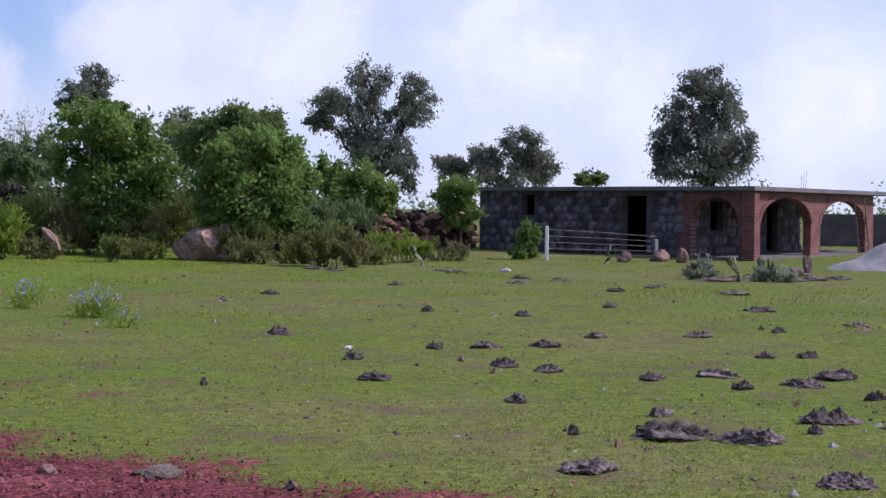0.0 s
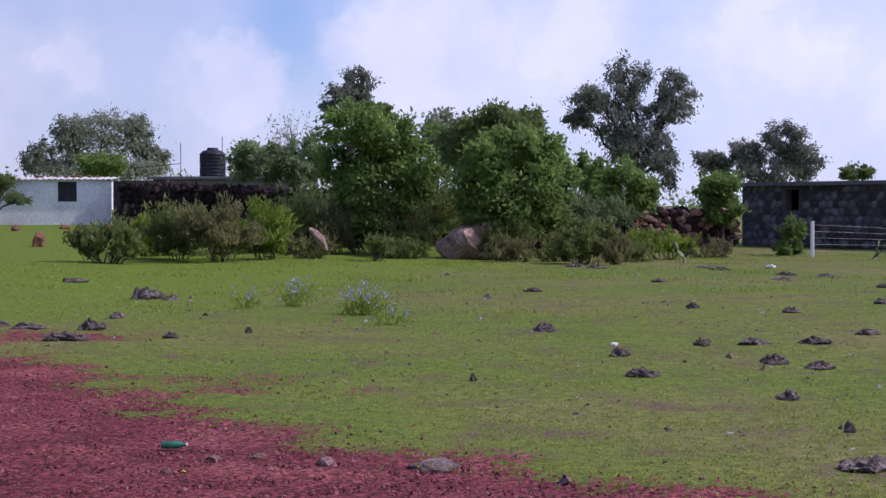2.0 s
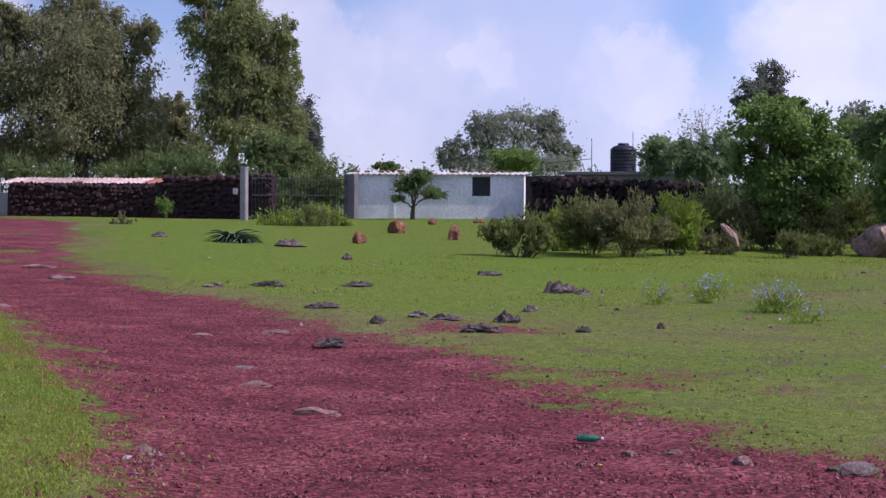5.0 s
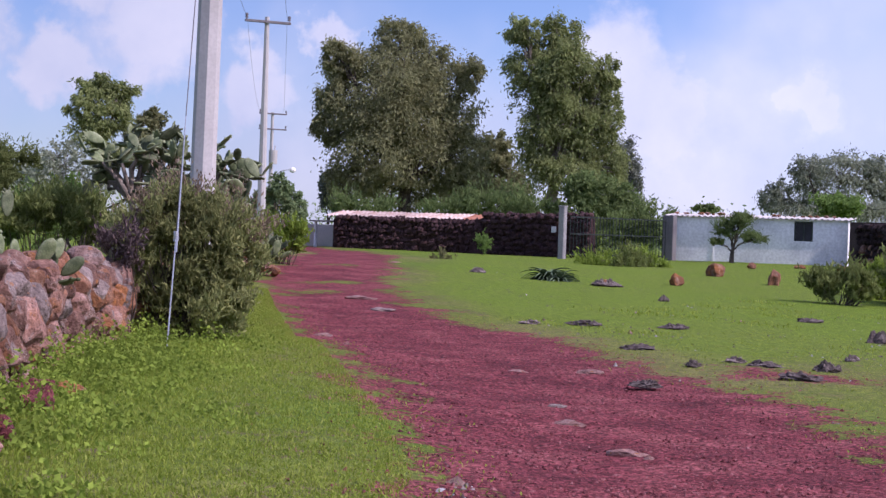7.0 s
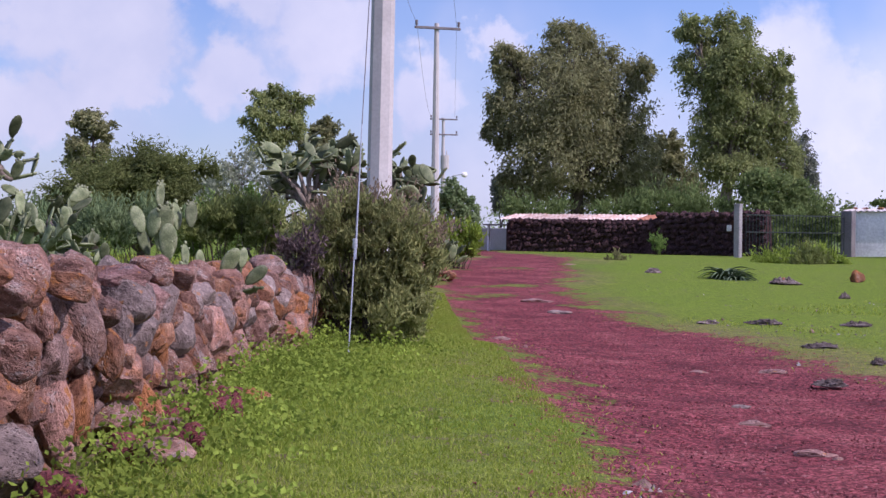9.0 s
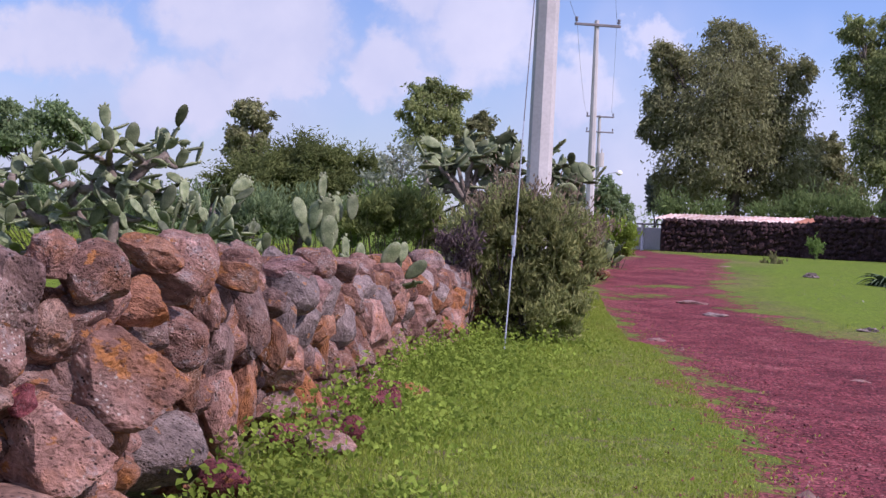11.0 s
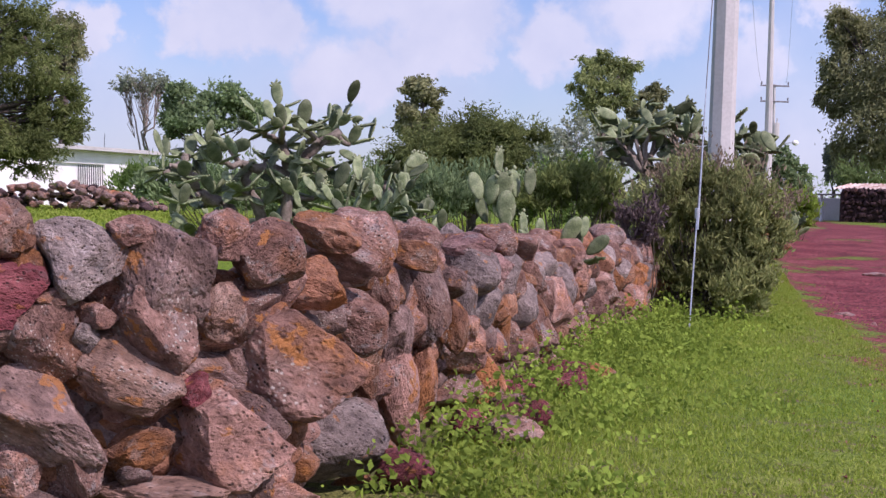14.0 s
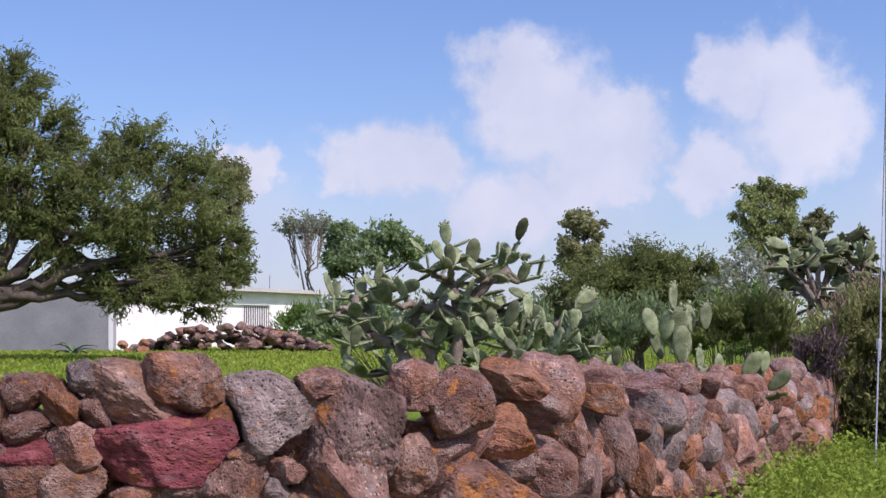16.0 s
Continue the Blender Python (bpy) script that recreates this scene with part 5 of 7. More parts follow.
def farm_gate():
    root = thing("gate_post", "tall square concrete gate post", "post")
    bm = bmesh.new()
    box(bm, -33.95, 63.5, 1.7, 0.27, 0.27, 2.3, 0.03)
    box(bm, -33.95, 63.5, 2.86, 0.3, 0.3, 0.06, 0.01)
    part("shaft", bm, conc_mid, root)
    root = thing("gate_post", "dark square gate post at the shed corner", "post")
    bm = bmesh.new()
    box(bm, -32.1, 69.9, 1.6, 0.5, 0.4, 2.2, 0.02)
    part("shaft", bm, conc_dark, root)
    gate = thing("farm_gate", "closed dark green gate of upright steel bars", "gate")
    a, b = Vector((-33.7, 63.7, 0.85)), Vector((-32.2, 69.7, 0.85))
    n = 30
    for i in range(n + 1):
        p = a.lerp(b, i / n)
        v, f = tube([p, p + Vector((0, 0, 1.65))], [0.018, 0.018], 4)
        part("bar", mesh_from("bar", v, f, dark_metal), None, gate)
    for z in (0.05, 0.9, 1.6):
        v, f = tube([a + Vector((0, 0, z)), b + Vector((0, 0, z))], [0.03, 0.03], 4)
        part("rail", mesh_from("rail", v, f, dark_metal), None, gate)
    bm = bmesh.new()
    box(bm, -34.25, 63.3, 1.9, 0.22, 0.03, 0.25, 0.01)
    part("hanging_plate", bm, galv, gate)


farm_gate()


def lane_shed():
    root = thing("lane_shed", "low lean-to with a pale corrugated roof behind the rubble wall", "shed")
    a, b = Vector((-49.4, 68.6, 0)), Vector((-42.2, 70.9, 0))
    t = (b - a).normalized()
    nrm = Vector((-t.y, t.x, 0))
    k = 9
    wd = (b - a).length / k
    sheets = []
    for mi, mt in enumerate((tile_mat, tile_mat, sheet_rust)):
        vs, fs = [], []
        for i in range(9):
            u = wd * 1.04 * i / 8
            w = 0.025 * math.cos(i * math.pi)
            vs += [(u, -0.35, 0.0 + w), (u, 2.4, 0.27 + w)]
        for i in range(8):
            fs.append((2 * i, 2 * i + 2, 2 * i + 3, 2 * i + 1))
        sheets.append(mesh_from("sheet", vs, fs, mt))
    rng = np.random.default_rng(12)
    for i in range(k):
        o = a + t * (wd * i)
        part("sheet", sheets[2 if i >= k - 2 and i % 2 == 0 else i % 2], None, root,
             m=Matrix.Translation((o.x, o.y, 2.28 + 0.015 * (i % 2))) @ Matrix.Rotation(math.atan2(t.y, t.x) + rng.normal(0, 0.01), 4, 'Z'))
    p = a + nrm * 2.5
    part("rear_wall", wall_mesh("rear_wall", (b - a).length, 1.68, 0.25, [], lava_dark), None, root, m=Matrix.Translation((p.x, p.y, 0.72)) @ Matrix.Rotation(math.atan2(t.y, t.x), 4, 'Z'))
    # doorway at the lane's end
    bm = bmesh.new()
    box(bm, -50.6, 69.2, 1.35, 0.12, 0.12, 1.4, 0.01)
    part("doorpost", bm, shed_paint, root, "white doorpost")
    bm = bmesh.new()
    box(bm, -50.2, 69.3, 2.0, 1.3, 0.6, 0.08, 0.01)
    part("lintel", bm, conc_dark, root)
    bm = bmesh.new()
    box(bm, -52.8, 72.5, 1.2, 3.6, 0.3, 1.3, 0.02)
    part("yard_wall", bm, grey_plaster, root)


lane_shed()


def block_wall():
    root = thing("block_wall", "dark brown block wall joined to the white shed", "wall")
    part("wall", wall_mesh("wall", 3.6, 1.98, 0.2, [], brick_dark), None, root, m=frame_of((-24.95, 72.55), (-21.8, 70.4), 0.66))


brick_dark = rough_mat("brick_dark", [(0.05, 0.035, 0.035), (0.1, 0.07, 0.065)], 2.0, 16.0, 0.95)
block_wall()


def tank_house():
    root = thing("tank_house", "low flat-roofed hut behind the rubble wall", "hut")
    bm = bmesh.new()
    box(bm, -22.0, 80.5, 1.75, 6.5, 3.0, 2.1, 0.02)
    part("wall_block", bm, conc_dark, root)
    bm = bmesh.new()
    box(bm, -22.0, 80.4, 2.87, 6.9, 3.4, 0.14, 0.01)
    part("roof_slab", bm, conc_dark, root)
    for x, h in ((-24.0, 1.6), (-22.0, 1.9)):
        v, f = tube([(x, 79.3, 2.9), (x, 79.3, 2.9 + h)], [0.018, 0.018], 4)
        part("pipe", mesh_from("pipe", v, f, dark_metal), None, root)
    v, f = tube([(-26.2, 79.3, 3.35), (-24.0, 79.3, 3.55), (-24.0, 79.3, 2.9)], [0.02] * 3, 4)
    part("pipe", mesh_from("pipe", v, f, dark_metal), None, root)
    tank = thing("water_tank", "black ribbed plastic water tank on the hut roof", "water tank", Matrix.Translation((-22.55, 79.6, 2.945)))
    bm = bmesh.new()
    prof = [(0.0, 0.0), (0.6, 0.0), (0.62, 0.06)]
    z = 0.06
    for i in range(6):
        prof += [(0.6, z + 0.04), (0.6, z + 0.13), (0.62, z + 0.15)]
        z += 0.16
    prof += [(0.6, z + 0.03), (0.45, z + 0.17), (0.26, z + 0.22), (0.0, z + 0.22)]
    vs, fs, seg = [], [], 28
    for r, zz in prof:
        for s in range(seg):
            vs.append((r * math.cos(2 * math.pi * s / seg), r * math.sin(2 * math.pi * s / seg), zz))
    for i in range(len(prof) - 1):
        for s in range(seg):
            fs.append((i * seg + s, i * seg + (s + 1) % seg, (i + 1) * seg + (s + 1) % seg, (i + 1) * seg + s))
    bm.free()
    part("tank_body", mesh_from("tank_body", vs, fs, black_plastic, True), None, tank)
    bm = bmesh.new()
    bmesh.ops.create_cone(bm, cap_ends=True, segments=20, radius1=0.27, radius2=0.24, depth=0.1, matrix=Matrix.Translation((0, 0, z + 0.27)))
    part("lid", bm, black_plastic, tank, "round screw lid")


tank_house()


# ---- white farmhouse behind the near wall ----
def farmhouse():
    root = thing("farmhouse", "long white flat-roofed farmhouse with a barred doorway", "house")
    c, r = (-59.0, 28.7), (-70.6, 45.1)
    ln = math.dist(c, r)
    m = frame_of(c, r, 0.62)
    op = [("rect", 16.5, 18.0, 1.15, 2.0), ("rect", 8.6, 14.1, -0.2, 1.95)]
    part("front_wall", wall_mesh("front_wall", ln, 2.5, 0.2, op, white_paint), None, root, "sunlit white front wall", m)
    left = (c[0] - 8.5, c[1] - 5.2)
    # end wall's grey is part plaster, part the shade on this side
    part("end_wall", wall_mesh("end_wall", math.dist(c, left), 2.5, 0.2, [], grey_plaster), None, root, "grey plastered end wall with its shade in the colour", frame_of(left, c, 0.62))
    t = Vector((r[0] - c[0], r[1] - c[1], 0)).normalized()
    # roof slab with an eave
    e = Vector((left[0] - c[0], left[1] - c[1], 0))
    out = Vector((t.y, -t.x, 0))
    pts = [Vector((*c, 0)) + out * 0.5 - t * 0.1, Vector((*r, 0)) + out * 0.5, Vector((*r, 0)) + e, Vector((*left, 0)) - t * 0.1]
    vs = [(p.x, p.y, 3.125) for p in pts] + [(p.x, p.y, 3.29) for p in pts]
    part("roof_slab", mesh_from("roof_slab", vs, [(3, 2, 1, 0), (4, 5, 6, 7)] + [(i, (i + 1) % 4, 4 + (i + 1) % 4, 4 + i) for i in range(4)], conc), None, root, "pale concrete roof slab with an eave")
    # barred double doorway, recessed
    bm = bmesh.new()
    box(bm, 11.35, 0.16, 0.9, 5.6, 0.05, 2.2)
    part("door_leaf", bm, white_paint, root, "white sheet metal shutter", m @ Matrix.Translation((0, 0.0, 0)))
    for i in range(14):
        v, f = tube([(11.5 + i * 0.19, 0.05, 0.1), (11.5 + i * 0.19, 0.05, 1.9)], [0.02, 0.02], 4)
        part("bar", mesh_from("bar", v, f, dark_metal), None, root, m=m)
    # black panel in the opening: the dark room behind is put into its colour
    bm = bmesh.new()
    box(bm, 17.25, 0.12, 1.57, 1.6, 0.04, 0.95)
    part("window", bm, black_plastic, root, "flat black panel filling the window opening", m)
    bm = bmesh.new()
    box(bm, 12.9, -0.35, 0.5, 1.0, 0.06, 1.0, 0.01)
    part("gate_leaf", bm, wood_grey, root, "small slatted wooden gate", m)
    for px in (2.0, 7.5, 14.0):
        v, f = tube([tuple(Vector((*c, 0)) + t * px + Vector((0, 0, 3.28))), tuple(Vector((*c, 0)) + t * px + Vector((0.02, 0, 3.9)))], [0.012, 0.012], 4)
        part("rebar", mesh_from("rebar", v, f, dark_metal), None, root)


farmhouse()


def rock_pile(x, y, n, spread, size, seed, mats, label):
    root = thing("rock_pile", label, "rock pile", Matrix.Translation((x, y, gz(x, y))))
    rng = np.random.default_rng(seed)
    ms = [stone_mesh("rock", seed + k, 2, 8, 0.1, mats[k % len(mats)]) for k in range(4)]
    ang = math.atan2(-x, y)
    for i in range(n):
        s = size * rng.uniform(0.5, 1.3)
        u, w = rng.uniform(-1, 1) * spread, rng.normal(0, 0.3)
        h = max(0, (1 - (u / spread) ** 2)) * rng.uniform(0, 1) * size * (1.9 if n > 50 else 0.5)
        part("rock", ms[i % 4], None, root, m=Matrix.Rotation(ang, 4, 'Z') @ Matrix.Translation((u, w, s * 0.25 + h)) @ Matrix.Rotation(rng.uniform(0, 6), 4, 'Z') @ Matrix.Diagonal((s, s * 0.8, s * 0.6, 1)))
    return root


rock_pile(-56.4, 32.2, 190, 3.5, 0.45, 60, [lava_umber, lava_dark, lava_brown, lava_umber], "long heap of brown field rocks before the farmhouse")
rock_pile(*WALL_END, 22, 0.55, 0.42, 74, [lava_rust, lava_brown], "heaped reddish stones of the wall beside the lane")
rock_pile(-56.5, 33.9, 6, 0.9, 0.8, 66, [lava_rust, lava_brown], "few large orange rocks in the grass")
rock_pile(-56.5, 28.3, 4, 0.7, 0.6, 70, [lava_rust], "orange rocks before the farmhouse end wall")
plant("bush", "round green bush at the farmhouse wall", "shrub", "bush", -61.5, 38.0, [(0, 0.8, 0.8, 0.7), (0.4, 1.3, 0.5, 0.4)], 1400, 0.13, leaf_green)


def agave(x, y, size, n, seed, label, mat):
    root = thing("agave", label, "agave", Matrix.Translation((x, y, gz(x, y) - 0.02)))
    rng = np.random.default_rng(seed)
    vs, fs = [], []
    for i in range(7):
        t = i / 6
        w = 0.075 * (1 - t) ** 0.8 * (0.7 + 0.9 * t * (1 - t) * 2)
        z = 0.02 + t * 1.05 - 0.62 * t * t
        xx = 0.75 * t ** 1.5
        vs += [(xx, -w, z + w * 0.5), (xx + 0.03 * (1 - t), 0, z - 0.01), (xx, w, z + w * 0.5)]
    for i in range(6):
        a = i * 3
        fs += [(a, a + 1, a + 4, a + 3), (a + 1, a + 2, a + 5, a + 4)]
    me = mesh_from("leaf", vs, fs, mat, True)
    for i in range(n):
        s = size * rng.uniform(0.7, 1.1)
        part("leaf", me, None, root, m=Matrix.Rotation(i * 2.4, 4, 'Z') @ Matrix.Rotation(rng.uniform(0.0, 1.15), 4, 'Y') @ Matrix.Diagonal((s, s, s, 1)))


agave_mat = rough_mat("agave_leaf", [(0.06, 0.1, 0.05), (0.15, 0.21, 0.12)], 3.0, 20.0, 0.6)
agave(-23.3, 42.8, 0.85, 80, 1, "dark green agave clump in the grass", agave_mat)
agave(-22.9, 42.75, 0.75, 60, 2, "dark green agave clump in the grass", agave_mat)
agave(-53.5, 24.6, 1.1, 18, 3, "grey-blue agave before the farmhouse", agave_mat)


# ---- poles and lines ----
def power_pole(x, y, top, w0, w1, label, arms, lean=0.0):
    root = thing("utility_pole", label, "utility pole", Matrix.Translation((x, y, gz(x, y) - 0.1)) @ Matrix.Rotation(math.atan2(-x, y), 4, 'Z') @ Matrix.Rotation(radians(lean), 4, 'Y') @ Matrix.Rotation(0.35, 4, 'Z'))
    h = top - gz(x, y) + 0.1
    bm = bmesh.new()
    bmesh.ops.create_cone(bm, cap_ends=True, segments=8, radius1=w0 / 2, radius2=w1 / 2, depth=h, matrix=Matrix.Translation((0, 0, h / 2)) @ Matrix.Rotation(radians(22.5), 4, 'Z'))
    part("shaft", bm, conc, root, "pale eight-sided concrete shaft")
    for z, ln in arms:
        bm = bmesh.new()
        box(bm, 0, -w1 * 0.6, z - gz(x, y) + 0.1, ln, 0.1, 0.09, 0.01)
        arm = part("crossarm", bm, conc_dark, root)
        for u in (-ln / 2 + 0.06, ln / 2 - 0.06):
            bm = bmesh.new()
            for k, (r, zz) in enumerate(((0.02, 0.05), (0.06, 0.12), (0.045, 0.17), (0.06, 0.22))):
                bmesh.ops.create_cone(bm, cap_ends=True, segments=10, radius1=r, radius2=r * 0.8, depth=0.06, matrix=Matrix.Translation((u, -w1 * 0.6, z - gz(x, y) + 0.1 + zz)))
            part("insulator", bm, conc_dark, arm)
    return root


P1 = (-15.075, 18.01)
P2 = (-38.15, 48.9)
P3 = (-70.3, 91.0)
power_pole(*P1, 9.4, 0.355, 0.275, "thick concrete utility pole behind the bush", [(9.2, 1.8)], 0.7)
power_pole(*P2, 8.98, 0.34, 0.16, "slim concrete utility pole with a crossarm", [(8.8, 1.7)])
p3 = power_pole(*P3, 9.1, 0.34, 0.18, "far concrete utility pole with transformer and lamp", [(9.0, 1.9), (8.0, 1.9)])
bm = bmesh.new()
bmesh.ops.create_cone(bm, cap_ends=True, segments=14, radius1=0.28, radius2=0.28, depth=0.9, matrix=Matrix.Translation((-0.02, -0.4, 5.6)))
bmesh.ops.create_cone(bm, cap_ends=True, segments=8, radius1=0.05, radius2=0.03, depth=0.3, matrix=Matrix.Translation((-0.1, -0.4, 6.2)))
bmesh.ops.create_cone(bm, cap_ends=True, segments=8, radius1=0.05, radius2=0.03, depth=0.3, matrix=Matrix.Translation((0.1, -0.4, 6.2)))
part("transformer", bm, conc, p3, "grey cylindrical transformer")
v, f = tube([(0.1, -0.1, 4.35), (0.7, -0.2, 4.75), (1.25, -0.3, 4.85)], [0.03] * 3, 6)
lamp_arm = part("lamp_arm", mesh_from("lamp_arm", v, f, galv), None, p3)
bm = bmesh.new()
bmesh.ops.create_uvsphere(bm, u_segments=12, v_segments=8, radius=0.2, matrix=Matrix.Translation((1.4, -0.3, 4.82)) @ Matrix.Diagonal((1.1, 0.8, 0.9, 1)))
part("lamp_head", bm, white_paint, lamp_arm, "white street lamp head")


def cable(name, label, a, b, sag, r, mat, n=16):
    pts = []
    for i in range(n + 1):
        t = i / n
        p = Vector(a).lerp(Vector(b), t)
        p.z -= sag * 4 * t * (1 - t)
        pts.append(p)
    v, f = tube(pts, [r] * len(pts), 4)
    tagged(new(name, mesh_from(name, v, f, mat)), label, "cable")


for o in (-0.72, 0.72):
    cable("power_line", "thin overhead power line between poles", (P2[0] + o * 0.8, P2[1] + o * 0.55, 8.98), (P1[0] + o * 0.8, P1[1] + o * 0.55, 9.4), 0.7, 0.006, conc_dark)
    cable("power_line", "thin overhead power line between poles", (P3[0] + o * 0.9, P3[1] + o * 0.5, 9.2), (P2[0] + o * 0.8, P2[1] + o * 0.55, 8.98), 0.9, 0.006, conc_dark)


def guy_wire():
    root = thing("guy_wire", "twisted steel guy wire anchored beside the wall end", "cable")
    g = Vector((-12.75, 14.75, gz(-12.75, 14.75)))
    top = Vector((P1[0] + 0.1, P1[1], 9.0))
    d = (top - g)
    m1 = g + d * 0.14
    v, f = tube([g - d * 0.01, m1], [0.009, 0.009], 5)
    part("anchor_rod", mesh_from("anchor_rod", v, f, galv), None, root, "galvanised anchor rod")
    v, f = tube([m1 - d * 0.02 + Vector((0.02, 0, 0)), g + d * 0.3], [0.01, 0.007], 5)
    part("grip", mesh_from("grip", v, f, galv), None, root, "wrapped steel grip")
    v, f = tube([m1, top], [0.006, 0.006], 4)
    part("strand", mesh_from("strand", v, f, conc_dark), None, root)
    bm = bmesh.new()
    box(bm, 0, 0, 0, 0.05, 0.05, 0.12, 0.01, Matrix.Translation(m1))
    part("clamp", bm, galv, root)


guy_wire()

# ---- boulders of the near wall, one by one ----
wall_root = bpy.data.objects["wall_near"]
B_LEN = [math.dist(p, q) for p, q in zip(WALL, WALL[1:])]
b_mats = {"brown": lava_brown, "grey": lava_grey, "rust": lava_rust, "red": lava_red, "pink": lava_pink, "dark": lava_umber, "umber": lava_umber, "pale": lava_tan, "tan": lava_tan}
b_meshes = {}
b_rng = np.random.default_rng(77)


def wall_at(s):
    for (a, b), ln in zip(zip(WALL, WALL[1:]), B_LEN):
        if s <= ln:
            return a[0] + (b[0] - a[0]) * s / ln, a[1] + (b[1] - a[1]) * s / ln, (b[0] - a[0]) / ln, (b[1] - a[1]) / ln
        s -= ln
    return (*WALL[-1], 1, 0)


def boulder(s, z, w, h, tilt, kind, back=None):
    """A boulder in the wall's face: s along the wall, z its height, w by h its seen size, tilt in degrees."""
    x, y, tx, ty = wall_at(s)
    deep = max(0.2, 0.5 * (w + h) * b_rng.uniform(0.85, 1.1))
    o = 0.12 + deep * 0.18 - (0.08 if s > 15.5 else 0.0) if back is None else back
    fx, fy = x + 0.69, y - 0.27
    ang = math.atan2(-fx, fy)
    w, h = w * 1.14, h * 1.14
    m = Matrix.Translation((x - ty * o, y + tx * o, z)) @ Matrix.Rotation(ang + b_rng.uniform(-0.15, 0.15), 4, 'Z') @ Matrix.Rotation(radians(-tilt), 4, 'Y') @ Matrix.Diagonal((w, deep, h, 1))
    fine = 3 if back is not None else 5 if s < 13.4 else 4
    key = (kind, b_rng.integers(5), fine)
    if key not in b_meshes:
        b_meshes[key] = stone_mesh("stone", 500 + 13 * len(b_meshes), fine, 10, 0.085, b_mats[kind])
    return part("stone", b_meshes[key], None, wall_root, m=m)


boulder(11.37, 1.42, 0.23, 0.24, 0, "tan")
boulder(11.68, 1.29, 0.39, 0.33, -8, "grey")
boulder(11.89, 1.42, 0.18, 0.13, 0, "brown")
boulder(12.12, 1.24, 0.40, 0.53, 25, "umber")
boulder(12.34, 1.41, 0.24, 0.21, 0, "brown")
boulder(12.56, 1.33, 0.31, 0.28, 8, "brown")
boulder(13.46, 1.41, 0.32, 0.17, -20, "rust")
boulder(14.12, 1.36, 0.35, 0.30, -12, "brown")
boulder(13.20, 1.18, 0.35, 0.24, -8, "rust")
boulder(13.70, 1.25, 0.36, 0.20, -14, "brown")
boulder(13.89, 0.94, 0.40, 0.31, -12, "brown")
boulder(11.53, 0.93, 0.33, 0.39, 4, "brown")
boulder(11.62, 1.11, 0.16, 0.11, 0, "brown")
boulder(11.71, 0.96, 0.12, 0.12, 0, "grey")
boulder(11.76, 1.05, 0.17, 0.11, -12, "brown")
boulder(12.06, 0.98, 0.37, 0.43, 28, "brown")
boulder(12.36, 1.06, 0.22, 0.25, -30, "pale")
boulder(11.87, 0.79, 0.52, 0.31, -18, "tan")
boulder(12.23, 0.72, 0.13, 0.15, 0, "red")
boulder(12.96, 0.80, 0.75, 0.52, -10, "brown")
boulder(11.53, 0.60, 0.57, 0.36, -34, "umber")
boulder(11.70, 0.40, 0.22, 0.30, 10, "brown")
boulder(11.97, 0.47, 0.32, 0.18, 16, "rust")
boulder(11.96, 0.37, 0.15, 0.11, 0, "umber")
boulder(12.39, 0.47, 0.58, 0.42, -14, "brown")
boulder(13.68, 0.36, 0.51, 0.36, 6, "grey")
boulder(11.42, 0.40, 0.23, 0.23, 0, "brown")
boulder(12.17, 0.23, 0.74, 0.20, -3, "pale")
boulder(11.51, 0.22, 0.34, 0.17, 0, "umber")
boulder(12.87, 0.18, 0.31, 0.18, 8, "brown")
boulder(13.91, 0.09, 0.23, 0.16, 0, "rust")
boulder(14.40, 0.20, 0.18, 0.17, 0, "rust")
boulder(14.74, 0.53, 0.29, 0.47, 8, "brown")
boulder(14.09, 0.69, 0.18, 0.29, 0, "rust")
boulder(15.46, 0.98, 0.32, 0.51, 22, "umber")
boulder(14.66, 0.82, 0.24, 0.33, 0, "umber")
boulder(14.44, 1.09, 0.18, 0.24, 6, "brown")
boulder(15.87, 0.82, 0.22, 0.39, 14, "rust")
boulder(15.41, 0.47, 0.21, 0.46, -8, "rust")
boulder(16.64, 0.40, 0.36, 0.42, 28, "rust")
boulder(17.07, 0.82, 0.13, 0.20, 0, "rust")
boulder(17.65, 0.66, 0.15, 0.34, -4, "rust")
boulder(15.20, 1.34, 0.26, 0.18, 0, "brown")
boulder(15.07, 1.27, 0.30, 0.16, -18, "rust")
boulder(16.49, 1.26, 0.32, 0.19, -6, "pink")
boulder(17.17, 1.10, 0.29, 0.22, -14, "pink")
boulder(17.41, 1.30, 0.30, 0.21, 0, "brown")
boulder(15.72, 1.07, 0.21, 0.19, 0, "umber")
boulder(16.89, 0.98, 0.27, 0.24, 0, "brown")
boulder(19.28, 0.72, 0.30, 0.42, 6, "brown")
boulder(18.35, 1.21, 0.30, 0.21, 0, "brown")
boulder(20.79, 1.10, 0.35, 0.27, 0, "brown")
boulder(22.00, 0.63, 0.38, 0.36, -20, "brown")
boulder(22.22, 0.37, 0.35, 0.31, 0, "brown")
boulder(18.62, 0.50, 0.26, 0.37, 0, "rust")
boulder(20.16, 0.38, 0.29, 0.29, 0, "brown")
boulder(17.68, 0.24, 0.30, 0.34, -16, "umber")
boulder(14.76, 0.30, 0.23, 0.22, 0, "brown")
boulder(15.69, 0.15, 0.26, 0.22, 0, "umber")
boulder(17.91, 0.97, 0.25, 0.25, 0, "brown")
boulder(20.34, 0.86, 0.31, 0.30, 0, "umber")
boulder(16.88, 0.63, 0.20, 0.21, 0, "umber")
boulder(16.29, 0.71, 0.18, 0.22, 0, "brown")
boulder(23.55, 0.90, 0.38, 0.36, 0, "rust")
